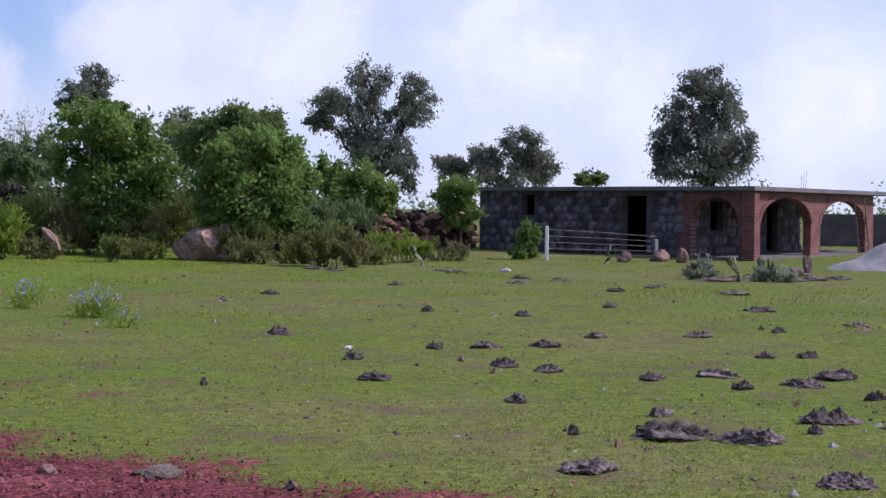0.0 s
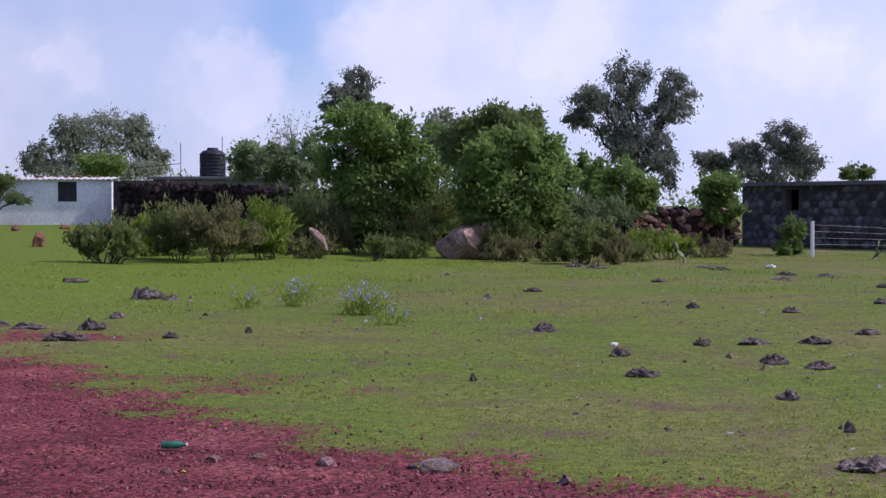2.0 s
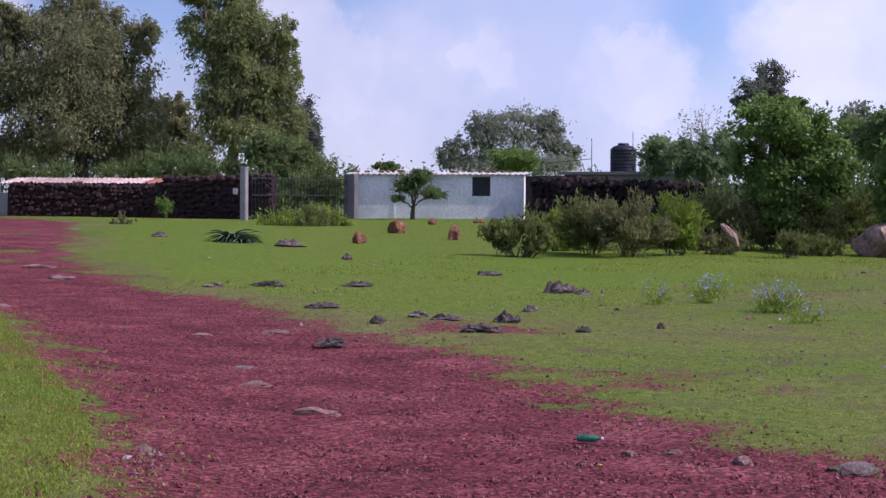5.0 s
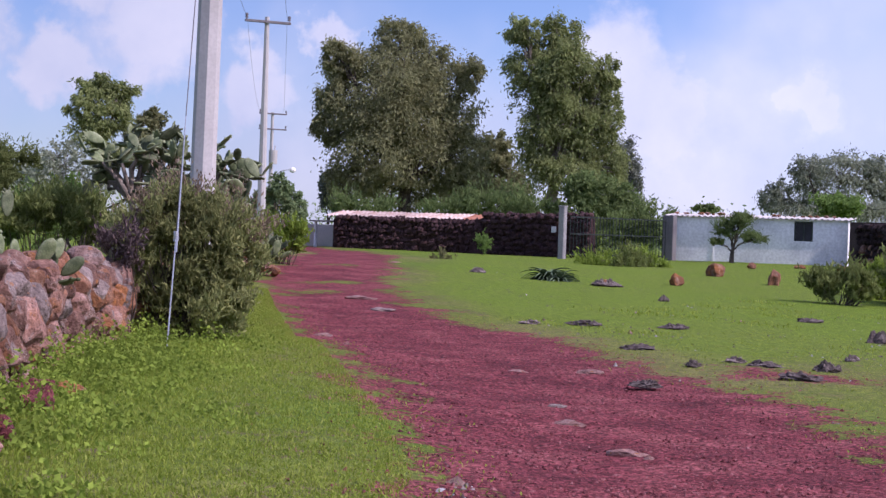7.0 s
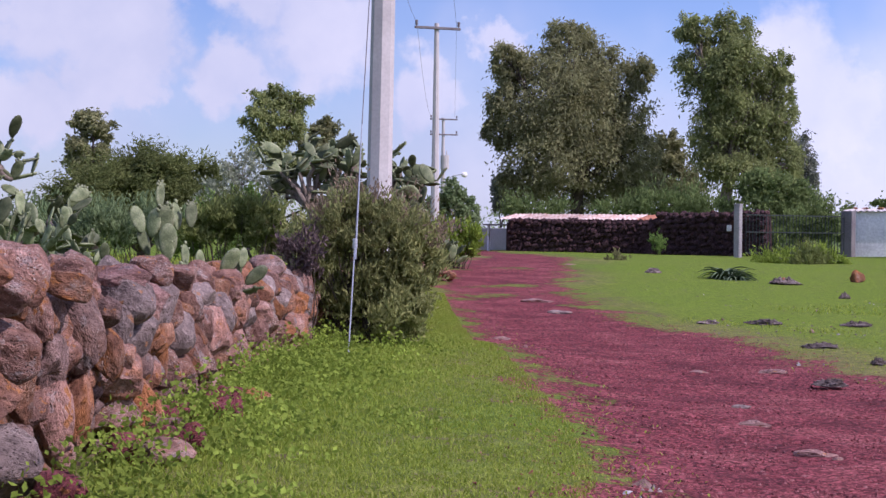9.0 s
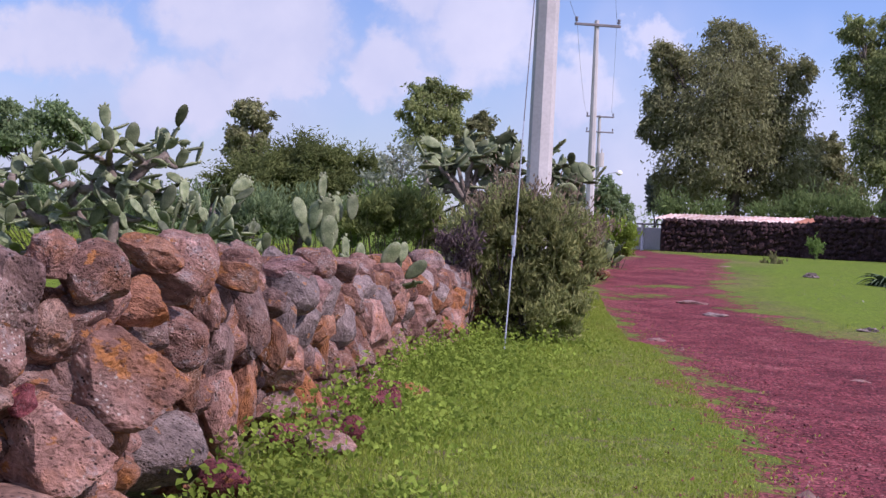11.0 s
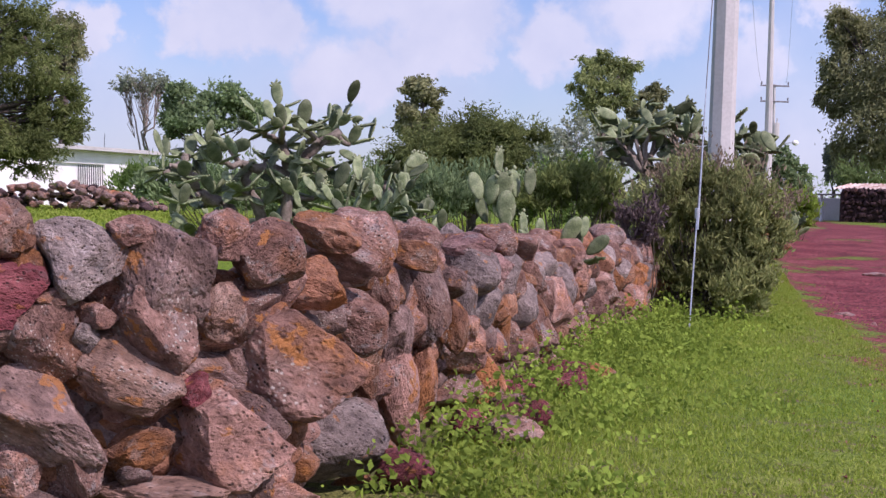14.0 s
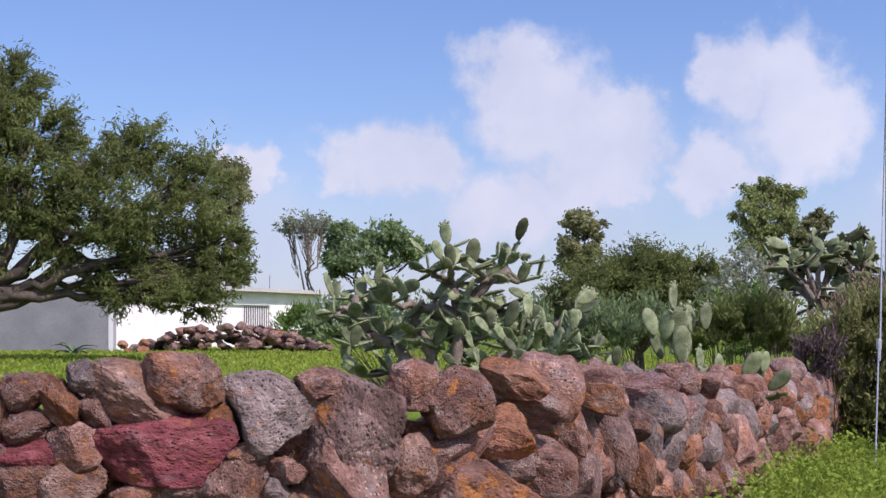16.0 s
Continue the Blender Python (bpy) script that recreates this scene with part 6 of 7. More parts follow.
boulder(23.78, 0.53, 0.40, 0.36, 0, "brown")
boulder(24.00, 0.70, 0.34, 0.34, 0, "rust")
boulder(24.00, 0.40, 0.34, 0.30, 0, "brown")
boulder(22.97, 1.21, 0.35, 0.25, 0, "umber")
boulder(11.14, 1.37, 0.43, 0.25, -18, "tan")
boulder(11.29, 1.44, 0.29, 0.22, -24, "brown")
boulder(11.45, 1.26, 0.16, 0.19, 12, "rust")
boulder(10.92, 1.46, 0.15, 0.13, 0, "grey")
boulder(10.82, 1.35, 0.15, 0.28, 34, "rust")
boulder(10.67, 1.39, 0.19, 0.16, 0, "brown")
boulder(10.68, 1.24, 0.21, 0.14, 0, "brown")
boulder(10.95, 1.30, 0.15, 0.13, -10, "brown")
boulder(10.88, 1.16, 0.27, 0.21, 0, "brown")
boulder(10.64, 1.14, 0.29, 0.17, -8, "red")
boulder(10.66, 1.03, 0.24, 0.20, -6, "brown")
boulder(10.86, 1.01, 0.27, 0.18, 0, "tan")
boulder(11.24, 1.15, 0.56, 0.28, -4, "red")
boulder(11.16, 0.93, 0.27, 0.15, 0, "brown")
boulder(10.52, 1.32, 0.15, 0.24, 0, "brown")
boulder(11.44, 1.39, 0.11, 0.12, 0, "rust")
boulder(11.56, 1.10, 0.18, 0.14, 0, "brown")
boulder(10.48, 1.15, 0.22, 0.22, 0, "umber")
boulder(10.43, 1.40, 0.22, 0.17, 0, "brown")
boulder(11.34, 0.99, 0.27, 0.17, 0, "umber")
boulder(11.08, 1.17, 0.34, 0.27, 8, "brown", 0.34)
boulder(10.98, 1.28, 0.3, 0.24, -6, "umber", 0.42)
boulder(11.22, 1.26, 0.26, 0.24, 5, "rust", 0.36)
boulder(11.9, 1.2, 0.3, 0.26, 5, "brown", 0.4)

# smaller stones wedged behind and between the boulders
for i in range(130):
    s = b_rng.uniform(9.9, 13.4)
    boulder(s, b_rng.uniform(0.2, 1.2), b_rng.uniform(0.24, 0.4), b_rng.uniform(0.2, 0.32), b_rng.uniform(-30, 30), ("brown", "rust", "brown", "umber")[i % 4], b_rng.uniform(0.3, 0.4))
for i in range(110):
    boulder(b_rng.uniform(9.9, 11.7 if i < 60 else 13.4), b_rng.uniform(0.85, 1.28), b_rng.uniform(0.16, 0.3), b_rng.uniform(0.14, 0.22), b_rng.uniform(-30, 30), ("brown", "umber", "brown", "rust")[i % 4], b_rng.uniform(0.3, 0.55))
for i in range(110):
    boulder(b_rng.uniform(13.2, 17.0), b_rng.uniform(0.3, 1.2), b_rng.uniform(0.22, 0.36), b_rng.uniform(0.2, 0.3), b_rng.uniform(-30, 30), ("brown", "rust", "umber", "brown")[i % 4], b_rng.uniform(0.28, 0.42))
for i in range(16):
    s = b_rng.uniform(10.0, 18.5)
    x, y, tx, ty = wall_at(s)
    o = b_rng.uniform(0.1, 0.5)
    boulder(s, gz(x + ty * o, y - tx * o) + 0.1, b_rng.uniform(0.14, 0.3), b_rng.uniform(0.12, 0.2), 0, ("red", "brown", "red")[i % 3], -o)

# ---- prickly pears ----
pad_mat = rough_mat("cactus_pad", [(0.06, 0.085, 0.036), (0.145, 0.175, 0.085), (0.29, 0.30, 0.195)], 2.2, 22.0, 0.6, relief=0.004, vary=0.5, strength=0.3)
pad_wood = rough_mat("cactus_wood", [(0.14, 0.11, 0.09), (0.26, 0.22, 0.18)], 4.0, 26.0, 0.9)


def pad_mesh(seed):
    """A thick oval cactus pad, 1 long, standing on its narrow foot."""
    rng = np.random.default_rng(seed)
    bm = bmesh.new()
    bmesh.ops.create_uvsphere(bm, u_segments=10, v_segments=7, radius=0.5)
    bend = rng.uniform(-0.18, 0.18)
    for v in bm.verts:
        x, y, z = v.co
        t = z + 0.5
        wide = 0.36 + 0.2 * math.sin(min(1, t * 0.85 + 0.1) * math.pi * 0.62)
        v.co = (x * wide, y * 0.12 + bend * (t - 0.4) ** 2, t)
    # thorn cushions as small knobs on both faces
    for i in range(5):
        for j in range(4):
            px, pz = (j - 1.5) * 0.11 + (0.07 if i % 2 else 0), 0.22 + i * 0.15
            for sy in (-1, 1):
                k = 1 - ((px / 0.3) ** 2 + ((pz - 0.52) / 0.5) ** 2)
                if k > 0.05:
                    yy = sy * 0.06 * math.sqrt(k) + bend * (pz - 0.4) ** 2
                    vs = [bm.verts.new((px + dx, yy + sy * dy, pz + dz)) for dx, dy, dz in ((-0.014, 0, -0.01), (0.014, 0, -0.01), (0, 0, 0.016), (0, 0.03, 0))]
                    for q in ((0, 1, 3), (1, 2, 3), (2, 0, 3)):
                        bm.faces.new([vs[n] for n in q])
    if seed > 2:
        # fruit along the upper rim
        for k in range(4):
            an = rng.uniform(-1.1, 1.1)
            bmesh.ops.create_icosphere(bm, subdivisions=1, radius=0.075, matrix=Matrix.Translation((0.27 * math.sin(an), bend * 0.2, 0.56 + 0.47 * math.cos(an))) @ Matrix.Rotation(an, 4, 'Y') @ Matrix.Diagonal((0.75, 0.75, 1.25, 1)))
    return bm_mesh("pad", bm, pad_mat, True)


PADS = [pad_mesh(k) for k in range(5)]


def set_pad(root, p, d, roll, size, k):
    """One pad with its foot at p, pointing along d, turned by roll about d."""
    d = Vector(d).normalized()
    side = Vector((math.cos(roll), math.sin(roll), 0.1))
    side = (side - d * side.dot(d)).normalized()
    fwd = d.cross(side)
    m = Matrix((side, fwd, d)).transposed().to_4x4()
    part("pad", PADS[k % 5], None, root, m=Matrix.Translation(p) @ m @ Matrix.Diagonal((size, size, size, 1)))
    return Vector(p) + d * size * 0.92, side


def tree_pear(x, y, z, label, limbs, tufts, pad, seed, per=6):
    """An old prickly pear: thick crooked limbs (across, height), and tufts of pads on twigs that leave the nearest limb."""
    rng = np.random.default_rng(seed)
    root = thing("prickly_pear", label, "cactus", Matrix.Translation((x, y, z)) @ Matrix.Rotation(math.atan2(-x, y), 4, 'Z'), "prickly pears by the wall")
    nodes = []
    for line in limbs:
        dep = rng.normal(0, 0.35)
        pts = [Vector((u, dep * i / max(1, len(line) - 1), v)) for i, (u, v) in enumerate(line)]
        fine = []
        for a, b in zip(pts, pts[1:]):
            fine += [a.lerp(b, q) + Vector(rng.normal(0, 0.012, 3)) for q in (0, 0.33, 0.66)]
        fine.append(pts[-1])
        n = len(fine)
        v, f = tube(fine, [0.085 - 0.04 * i / n for i in range(n)], 8)
        part("stem", mesh_from("stem", v, f, pad_wood, True), None, root, "corky grey cactus stem")
        nodes += fine[1:]
    for u, v in tufts:
        c = Vector((u, rng.normal(0, 0.4), v))
        a = min(nodes, key=lambda q: (q.x - u) ** 2 + (q.z - v) ** 2 + (1.0 if q.z > v + 0.15 else 0))
        if (c - a).length > 0.12:
            vv, f = limb(rng, a, c, 0.045, 0.03, 5, 0.2)
            part("stem", mesh_from("stem", vv, f, pad_wood, True), None, root, "corky grey cactus stem")
        for i in range(rng.integers(per - 1, per + 2)):
            s = pad * rng.uniform(0.75, 1.15)
            d = Vector((rng.normal(0, 0.7), rng.normal(0, 0.5), rng.uniform(-0.15, 0.8)))
            roll = rng.uniform(-1.5, 1.5)
            p = c if i % 2 == 0 else tip + side * rng.uniform(-0.15, 0.15) * s
            tip, side = set_pad(root, p, d, roll, s, int(rng.integers(5)))
    return root


def young_pear(x, y, z, label, pads, seed):
    """A young prickly pear given pad by pad: foot across, foot height, length, lean in degrees, turn."""
    root = thing("prickly_pear", label, "cactus", Matrix.Translation((x, y, z)) @ Matrix.Rotation(math.atan2(-x, y), 4, 'Z'), "prickly pears by the wall")
    rng = np.random.default_rng(seed)
    v, f = limb(rng, (0, 0, 0), (0.02, 0, 1.0), 0.07, 0.05, 6, 0.1)
    part("stem", mesh_from("stem", v, f, pad_wood, True), None, root, "corky grey cactus stem")
    for i, (u, h, ln, lean, roll) in enumerate(pads):
        set_pad(root, Vector((u, rng.uniform(-0.12, 0.12), h)), (math.sin(radians(lean)), rng.normal(0, 0.12), math.cos(radians(lean))), roll, ln, 3 if i % 3 == 2 else i)
    return root


def prickly_pear(x, y, z, label, reach, height, pad, seed, stems=6, cap=90, lean=0.5):
    """A prickly pear: woody stems, then chains of pads that branch at their rims."""
    rng = np.random.default_rng(seed)
    root = thing("prickly_pear", label, "cactus", Matrix.Translation((x, y, z)) @ Matrix.Rotation(math.atan2(-x, y), 4, 'Z'), "prickly pears by the wall")
    count = [0]

    limit = cap

    def grow(p, d, roll, left, size):
        if count[0] >= limit or left <= 0:
            return
        count[0] += 1
        d = d.normalized()
        side = Vector((math.cos(roll), math.sin(roll), 0.15))
        side = (side - d * side.dot(d)).normalized()
        fwd = d.cross(side)
        m = Matrix((side, fwd, d)).transposed().to_4x4()
        s = size * rng.uniform(0.8, 1.15)
        part("pad", PADS[rng.integers(5)], None, root, m=Matrix.Translation(p) @ m @ Matrix.Diagonal((s, s, s, 1)))
        for k in range(rng.choice([1, 2, 2, 3])):
            an = rng.uniform(-0.85, 0.85)
            tip = p + (d * (0.55 + 0.4 * math.cos(an)) + side * math.sin(an) * 0.38) * s
            nd = d * math.cos(an) + side * math.sin(an) * 0.9 + fwd * rng.normal(0, 0.35) + Vector((0, 0, 0.3))
            if tip.z < height:
                grow(tip, nd, roll + rng.normal(0, 0.8), left - 1, size * 0.97)
    for i in range(stems):
        limit = cap * (i + 1) // stems
        u = (i + 0.5) / stems * 2 - 1
        b = Vector((u * reach * 0.35 + rng.normal(0, 0.05), rng.normal(0, 0.2), 0))
        e = Vector((u * reach * 0.8 + rng.normal(0, 0.1), rng.normal(0, 0.35), height * (0.62 - 0.25 * abs(u)) * rng.uniform(0.4, 1.1)))
        v, f = limb(rng, b, e, 0.085 * pad / 0.38, 0.05 * pad / 0.38, 6, 0.15, 0.05)
        part("stem", mesh_from("stem", v, f, pad_wood, True), None, root, "corky grey cactus stem")
        for q in (1.0, 0.6, 0.8, 0.35):
            p = b.lerp(e, q)
            grow(p, Vector((rng.normal(0, 0.5) + u * lean, rng.normal(0, 0.3), 0.9)), rng.uniform(0, 3.14), 5 if q == 1 else 3, pad)
    return root


tree_pear(-17.97, 13.2, 0.3, "large old prickly pear with many grey-green pads",
          [[(-0.11, 0.19), (-0.15, 0.66), (-0.35, 1.19), (-0.45, 1.43), (-0.41, 1.59)], [(-0.21, 0.53), (-0.65, 1.09), (-0.98, 1.26), (-1.13, 1.46), (-1.18, 1.7)], [(0.05, 0.19), (0.05, 1.09), (0.09, 1.53), (-0.01, 1.9)], [(0.12, 0.53), (0.32, 0.76), (0.59, 0.96), (0.92, 1.09), (1.12, 1.26)], [(0.09, 1.43), (0.25, 1.7), (0.45, 1.9), (0.69, 2.06)], [(1.21, 0.19), (1.22, 0.73), (1.26, 1.13), (1.29, 1.33)], [(0.09, 1.53), (-0.21, 1.58), (-0.51, 1.63)]],
          [(-0.01, 2.06), (0.25, 2.03), (0.69, 2.13), (0.82, 1.9), (-1.15, 1.7), (-1.42, 1.49), (-0.65, 1.8), (-0.75, 1.63), (-0.21, 1.7), (0.05, 1.86), (0.39, 1.53), (0.59, 1.59), (0.09, 1.39), (0.05, 1.13), (-0.21, 1.13), (0.39, 1.23), (0.85, 1.33), (1.09, 1.26), (1.29, 1.46), (1.46, 1.36), (-0.48, 1.29), (-0.81, 1.26), (-1.18, 1.13), (-0.95, 1.09), (-1.12, 0.73), (-0.75, 0.76), (-0.98, 1.46), (1.12, 0.79), (1.59, 0.93), (1.26, 1.03), (0.25, 0.86), (0.65, 1.09), (0.45, 1.9), (-0.28, 2.0)], 0.31, 21, 8)
young_pear(-13.4, 12.55, 0.3, "young prickly pear with upright pads behind the wall", [(-0.21, 1.26, 0.3, -18, 0.3), (-0.12, 1.21, 0.31, 8, -0.4), (-0.04, 1.5, 0.3, 2, 1.0), (0.02, 1.19, 0.37, 0, 0.1), (0.15, 1.29, 0.31, -4, 0.9), (0.28, 1.32, 0.28, 2, 0.5), (-0.14, 1.03, 0.31, -20, 0.8), (-0.03, 1.08, 0.22, -4, 0.3), (0.06, 0.97, 0.22, 0, -0.5), (0.23, 0.9, 0.26, 0, 0.9), (0.05, 0.98, 0.39, 0, 0.2)], 22)
young_pear(-11.6, 11.62, 0.2, "low prickly pear sprawling over the wall top", [(-0.22, 0.98, 0.24, 0, 0.8), (-0.02, 0.98, 0.3, 30, 0.2), (-0.1, 0.9, 0.34, -60, 0.1), (0.02, 0.84, 0.34, 20, -0.2), (0.06, 0.78, 0.3, 75, 0.3), (-0.1, 0.76, 0.26, -80, 0.2), (0.16, 1.05, 0.2, 10, 0.5), (0.2, 0.9, 0.26, 50, 0.2)], 23)
prickly_pear(-14.0, 11.9, 0.3, "low spiny prickly pear behind the wall", 0.6, 1.0, 0.22, 24, 5, 30)
thicket = np.random.default_rng(5)
tree_pear(-18.35, 20.75, 0.2, "tall wide prickly pear thicket behind the pole",
          [[(u * 0.3, 0), (u * 0.7, 0.9), (u, 1.9 - 0.5 * abs(u))] for u in (-0.8, -0.3, 0.2, 0.7, 1.1, 1.5)],
          [(u, v * (2.65 - 0.3 * abs(u))) for u, v in zip(thicket.uniform(-0.8, 1.5, 42), thicket.uniform(0.62, 1.04, 42))], 0.33, 25, 7)
prickly_pear(-18.3, 22.3, 0.2, "prickly pear pads showing past the pole", 0.6, 2.5, 0.28, 26, 5, 70)
prickly_pear(-15.3, 12.4, 0.4, "prickly pear with pads and buds beside the large one", 0.8, 1.25, 0.24, 27, 6, 60)
for x, y, s, k in ((6.98, 40.2, 0.26, 31), (7.5, 40.4, 0.24, 32), (-0.4, 50.2, 0.26, 33), (-2.0, 50.8, 0.2, 34), (5.0, 52.5, 0.2, 35)):
    prickly_pear(x, y, gz(x, y) - 0.05, "small dark prickly pear seedling in the pasture", 0.2, 0.5, s, k, 2, 6)

# ---- stones and clods of the pasture ----
MOUNDS = [(0.82, 18.49, 0.30, 0.11), (-0.80, 19.05, 0.28, 0.10), (-1.90, 22.33, 0.29, 0.12), (-0.06, 27.05, 0.19, 0.10), (0.08, 20.68, 0.23, 0.05), (0.68, 20.77, 0.37, 0.05), (1.38, 26.46, 0.30, 0.09), (1.40, 21.05, 0.34, 0.05), (2.14, 22.57, 0.29, 0.06), (4.08, 17.44, 0.46, 0.10), (2.92, 17.54, 0.46, 0.06), (4.29, 19.82, 0.26, 0.05), (3.79, 19.68, 0.26, 0.05), (2.94, 16.20, 0.21, 0.07), (3.58, 16.64, 0.44, 0.05), (2.21, 17.10, 0.28, 0.05), (0.80, 14.92, 0.19, 0.05), (-2.00, 15.97, 0.07, 0.05), (-3.00, 32.25, 0.37, 0.06), (-3.56, 29.85, 0.14, 0.07), (5.27, 28.23, 0.55, 0.09), (6.06, 24.85, 0.49, 0.07)]
MOUNDS += [(1.82, 12.59, 0.57, 0.11), (2.35, 12.39, 0.45, 0.11), (3.16, 13.63, 0.54, 0.13), (1.07, 10.67, 0.38, 0.08), (2.53, 10.26, 0.37, 0.07), (3.56, 34.36, 0.40, 0.06), (-0.50, 16.83, 0.33, 0.05), (1.89, 13.84, 0.27, 0.05), (1.26, 18.08, 0.35, 0.05), (0.53, 44.97, 0.58, 0.09), (1.78, 37.88, 0.49, 0.07), (1.11, 12.62, 0.09, 0.05), (2.90, 28.63, 0.28, 0.05), (-0.79, 35.98, 0.35, 0.06), (3.53, 22.89, 0.45, 0.05), (5.80, 33.87, 0.66, 0.07), (4.71, 23.66, 0.31, 0.05), (2.90, 12.85, 0.13, 0.05), (3.94, 15.29, 0.20, 0.05)]
MOUNDS += [(-9.59, 29.81, 0.60, 0.24), (-8.94, 29.16, 0.34, 0.12), (-7.46, 21.02, 0.32, 0.14), (-7.94, 23.38, 0.24, 0.10), (-8.85, 20.08, 0.21, 0.10), (-8.82, 21.39, 0.30, 0.06), (-12.68, 34.56, 0.59, 0.09), (-13.32, 29.37, 0.62, 0.10), (-6.11, 19.95, 0.19, 0.07), (-0.76, 19.10, 0.31, 0.09), (-1.92, 22.17, 0.29, 0.10), (0.86, 18.69, 0.30, 0.08), (0.68, 20.63, 0.40, 0.05), (0.14, 20.36, 0.20, 0.05), (-2.95, 31.87, 0.37, 0.08), (-5.44, 21.01, 0.11, 0.08), (-8.23, 20.88, 0.43, 0.07), (-7.25, 19.48, 0.60, 0.07)]
MOUNDS += [(-13.39, 29.05, 1.03, 0.12), (-14.47, 28.03, 0.71, 0.10), (-8.83, 20.03, 0.28, 0.10), (-7.38, 20.82, 0.28, 0.16), (-8.97, 21.81, 0.23, 0.06), (-21.26, 42.26, 0.91, 0.21), (-17.18, 37.22, 0.26, 0.16), (-25.73, 43.08, 0.48, 0.16), (-8.18, 20.53, 0.50, 0.07), (-10.86, 22.73, 0.49, 0.05), (-15.16, 27.30, 0.40, 0.05), (-7.99, 16.90, 0.36, 0.05)]
LANE_ROCKS = [(-1.55, 10.71, 0.40, 0.10), (-2.22, 10.65, 0.17, 0.08), (-2.95, 10.76, 0.14, 0.05), (-2.74, 10.93, 0.15, 0.05), (-3.12, 10.22, 0.07, 0.05)]
LANE_ROCKS += [(-5.72, 11.92, 0.36, 0.09), (-5.51, 11.78, 0.13, 0.05), (-7.01, 13.33, 0.31, 0.07), (-7.82, 14.62, 0.23, 0.05), (-9.29, 18.18, 0.33, 0.08), (-10.00, 17.70, 0.27, 0.05), (-20.63, 30.00, 0.70, 0.12), (-18.62, 27.76, 0.54, 0.09), (-15.79, 21.92, 0.35, 0.07), (-13.45, 19.14, 0.11, 0.08), (-29.55, 44.59, 0.52, 0.07)]
RED_ROCKS = [(-19.50, 50.05, 0.59, 0.59), (-20.67, 45.62, 0.52, 0.42), (-22.43, 52.41, 0.81, 0.51), (-24.79, 61.28, 0.38, 0.30), (-22.48, 64.58, 0.57, 0.31), (-24.42, 65.38, 0.67, 0.18), (-16.62, 51.21, 0.42, 0.35), (-21.27, 42.30, 0.46, 0.21)]

def clod_mesh(seed):
    """A crumbled, lumpy heap of soil, about 1 across."""
    rng = np.random.default_rng(seed)
    bm = bmesh.new()
    bmesh.ops.create_icosphere(bm, subdivisions=4, radius=0.5)
    off = Vector(rng.uniform(-40, 40, 3))
    for v in bm.verts:
        p = v.co.copy()
        k = 0.82 + 0.4 * noise.noise(p * 2.5 + off) + 0.3 * abs(noise.noise(p * 7 + off)) + 0.14 * noise.noise(p * 18 + off)
        up = 0.3 + 1.1 * abs(noise.noise(p * 4.5 + off)) + 0.7 * abs(noise.noise(p * 10 + off)) + 0.3 * noise.noise(p * 22 + off)
        v.co = (p.x * k, p.y * k, p.z * max(0.1, up) * 1.05 if p.z > 0 else p.z * 0.3)
    return bm_mesh("clod", bm, soil_dark, False)


m_mesh = [clod_mesh(800 + k) for k in range(6)]
f_rng = np.random.default_rng(55)


def clod(x, y, w, h, mesh, name, label, category, sink=0.25, group=""):
    m = Matrix.Translation((x, y, gz(x, y) + (0.01 if name == "soil_clod" else h * (0.5 - sink) - (0.035 if name == "lane_stone" else 0)))) @ Matrix.Rotation(f_rng.uniform(0, 6.28), 4, 'Z') @ Matrix.Diagonal((w * 1.05, w * f_rng.uniform(0.7, 1.1), max(h, 0.08 if name == "soil_clod" else 0.05) * (1.7 if name == "soil_clod" else 1.25), 1))
    ob = new(name, mesh)
    ob.matrix_basis = m
    return tagged(ob, label, category, group)


MOUNDS = [a for i, a in enumerate(MOUNDS) if all(math.dist(a[:2], b[:2]) > 0.45 for b in MOUNDS[:i])]
for i, (x, y, w, h) in enumerate(MOUNDS):
    clod(x, y, w, h, m_mesh[i % 6], "soil_clod", "dark crumbly clod of soil lying in the grass", "clod", 0.42, "clods in the pasture")
rock_sets = {k: [stone_mesh("rock", 900 + 10 * j + i, 3, 14, 0.14, mt) for i in range(3)] for j, (k, mt) in enumerate((("grey", lava_grey), ("pink", lava_pink), ("rust", lava_rust), ("umber", lava_umber)))}
for i, (x, y, w, h) in enumerate(LANE_ROCKS):
    clod(x, y, w, h, rock_sets["grey" if i in (0, 8, 12) else "pink"][i % 3], "lane_stone", "flat pale stone embedded in the red lane", "stone", 0.45, "stones in the lane")
for i, (x, y, w, h) in enumerate(RED_ROCKS):
    clod(x, y, w * 0.85, h * 0.9, rock_sets["rust"][i % 3], "red_rock", "rounded rust-red rock in the grass", "rock", 0.2, "red rocks by the shed")
for x, y, w, h in ((5.77, 53.92, 0.45, 0.36), (7.13, 56.17, 0.62, 0.4), (7.7, 55.2, 0.4, 0.5), (9.6, 45.5, 0.26, 0.5), (8.9, 43.5, 0.5, 0.25)):
    clod(x, y, w, h, rock_sets["umber"][1], "brown_rock", "brown rock in the grass before the stone house", "rock", 0.15, "rocks before the stone house")
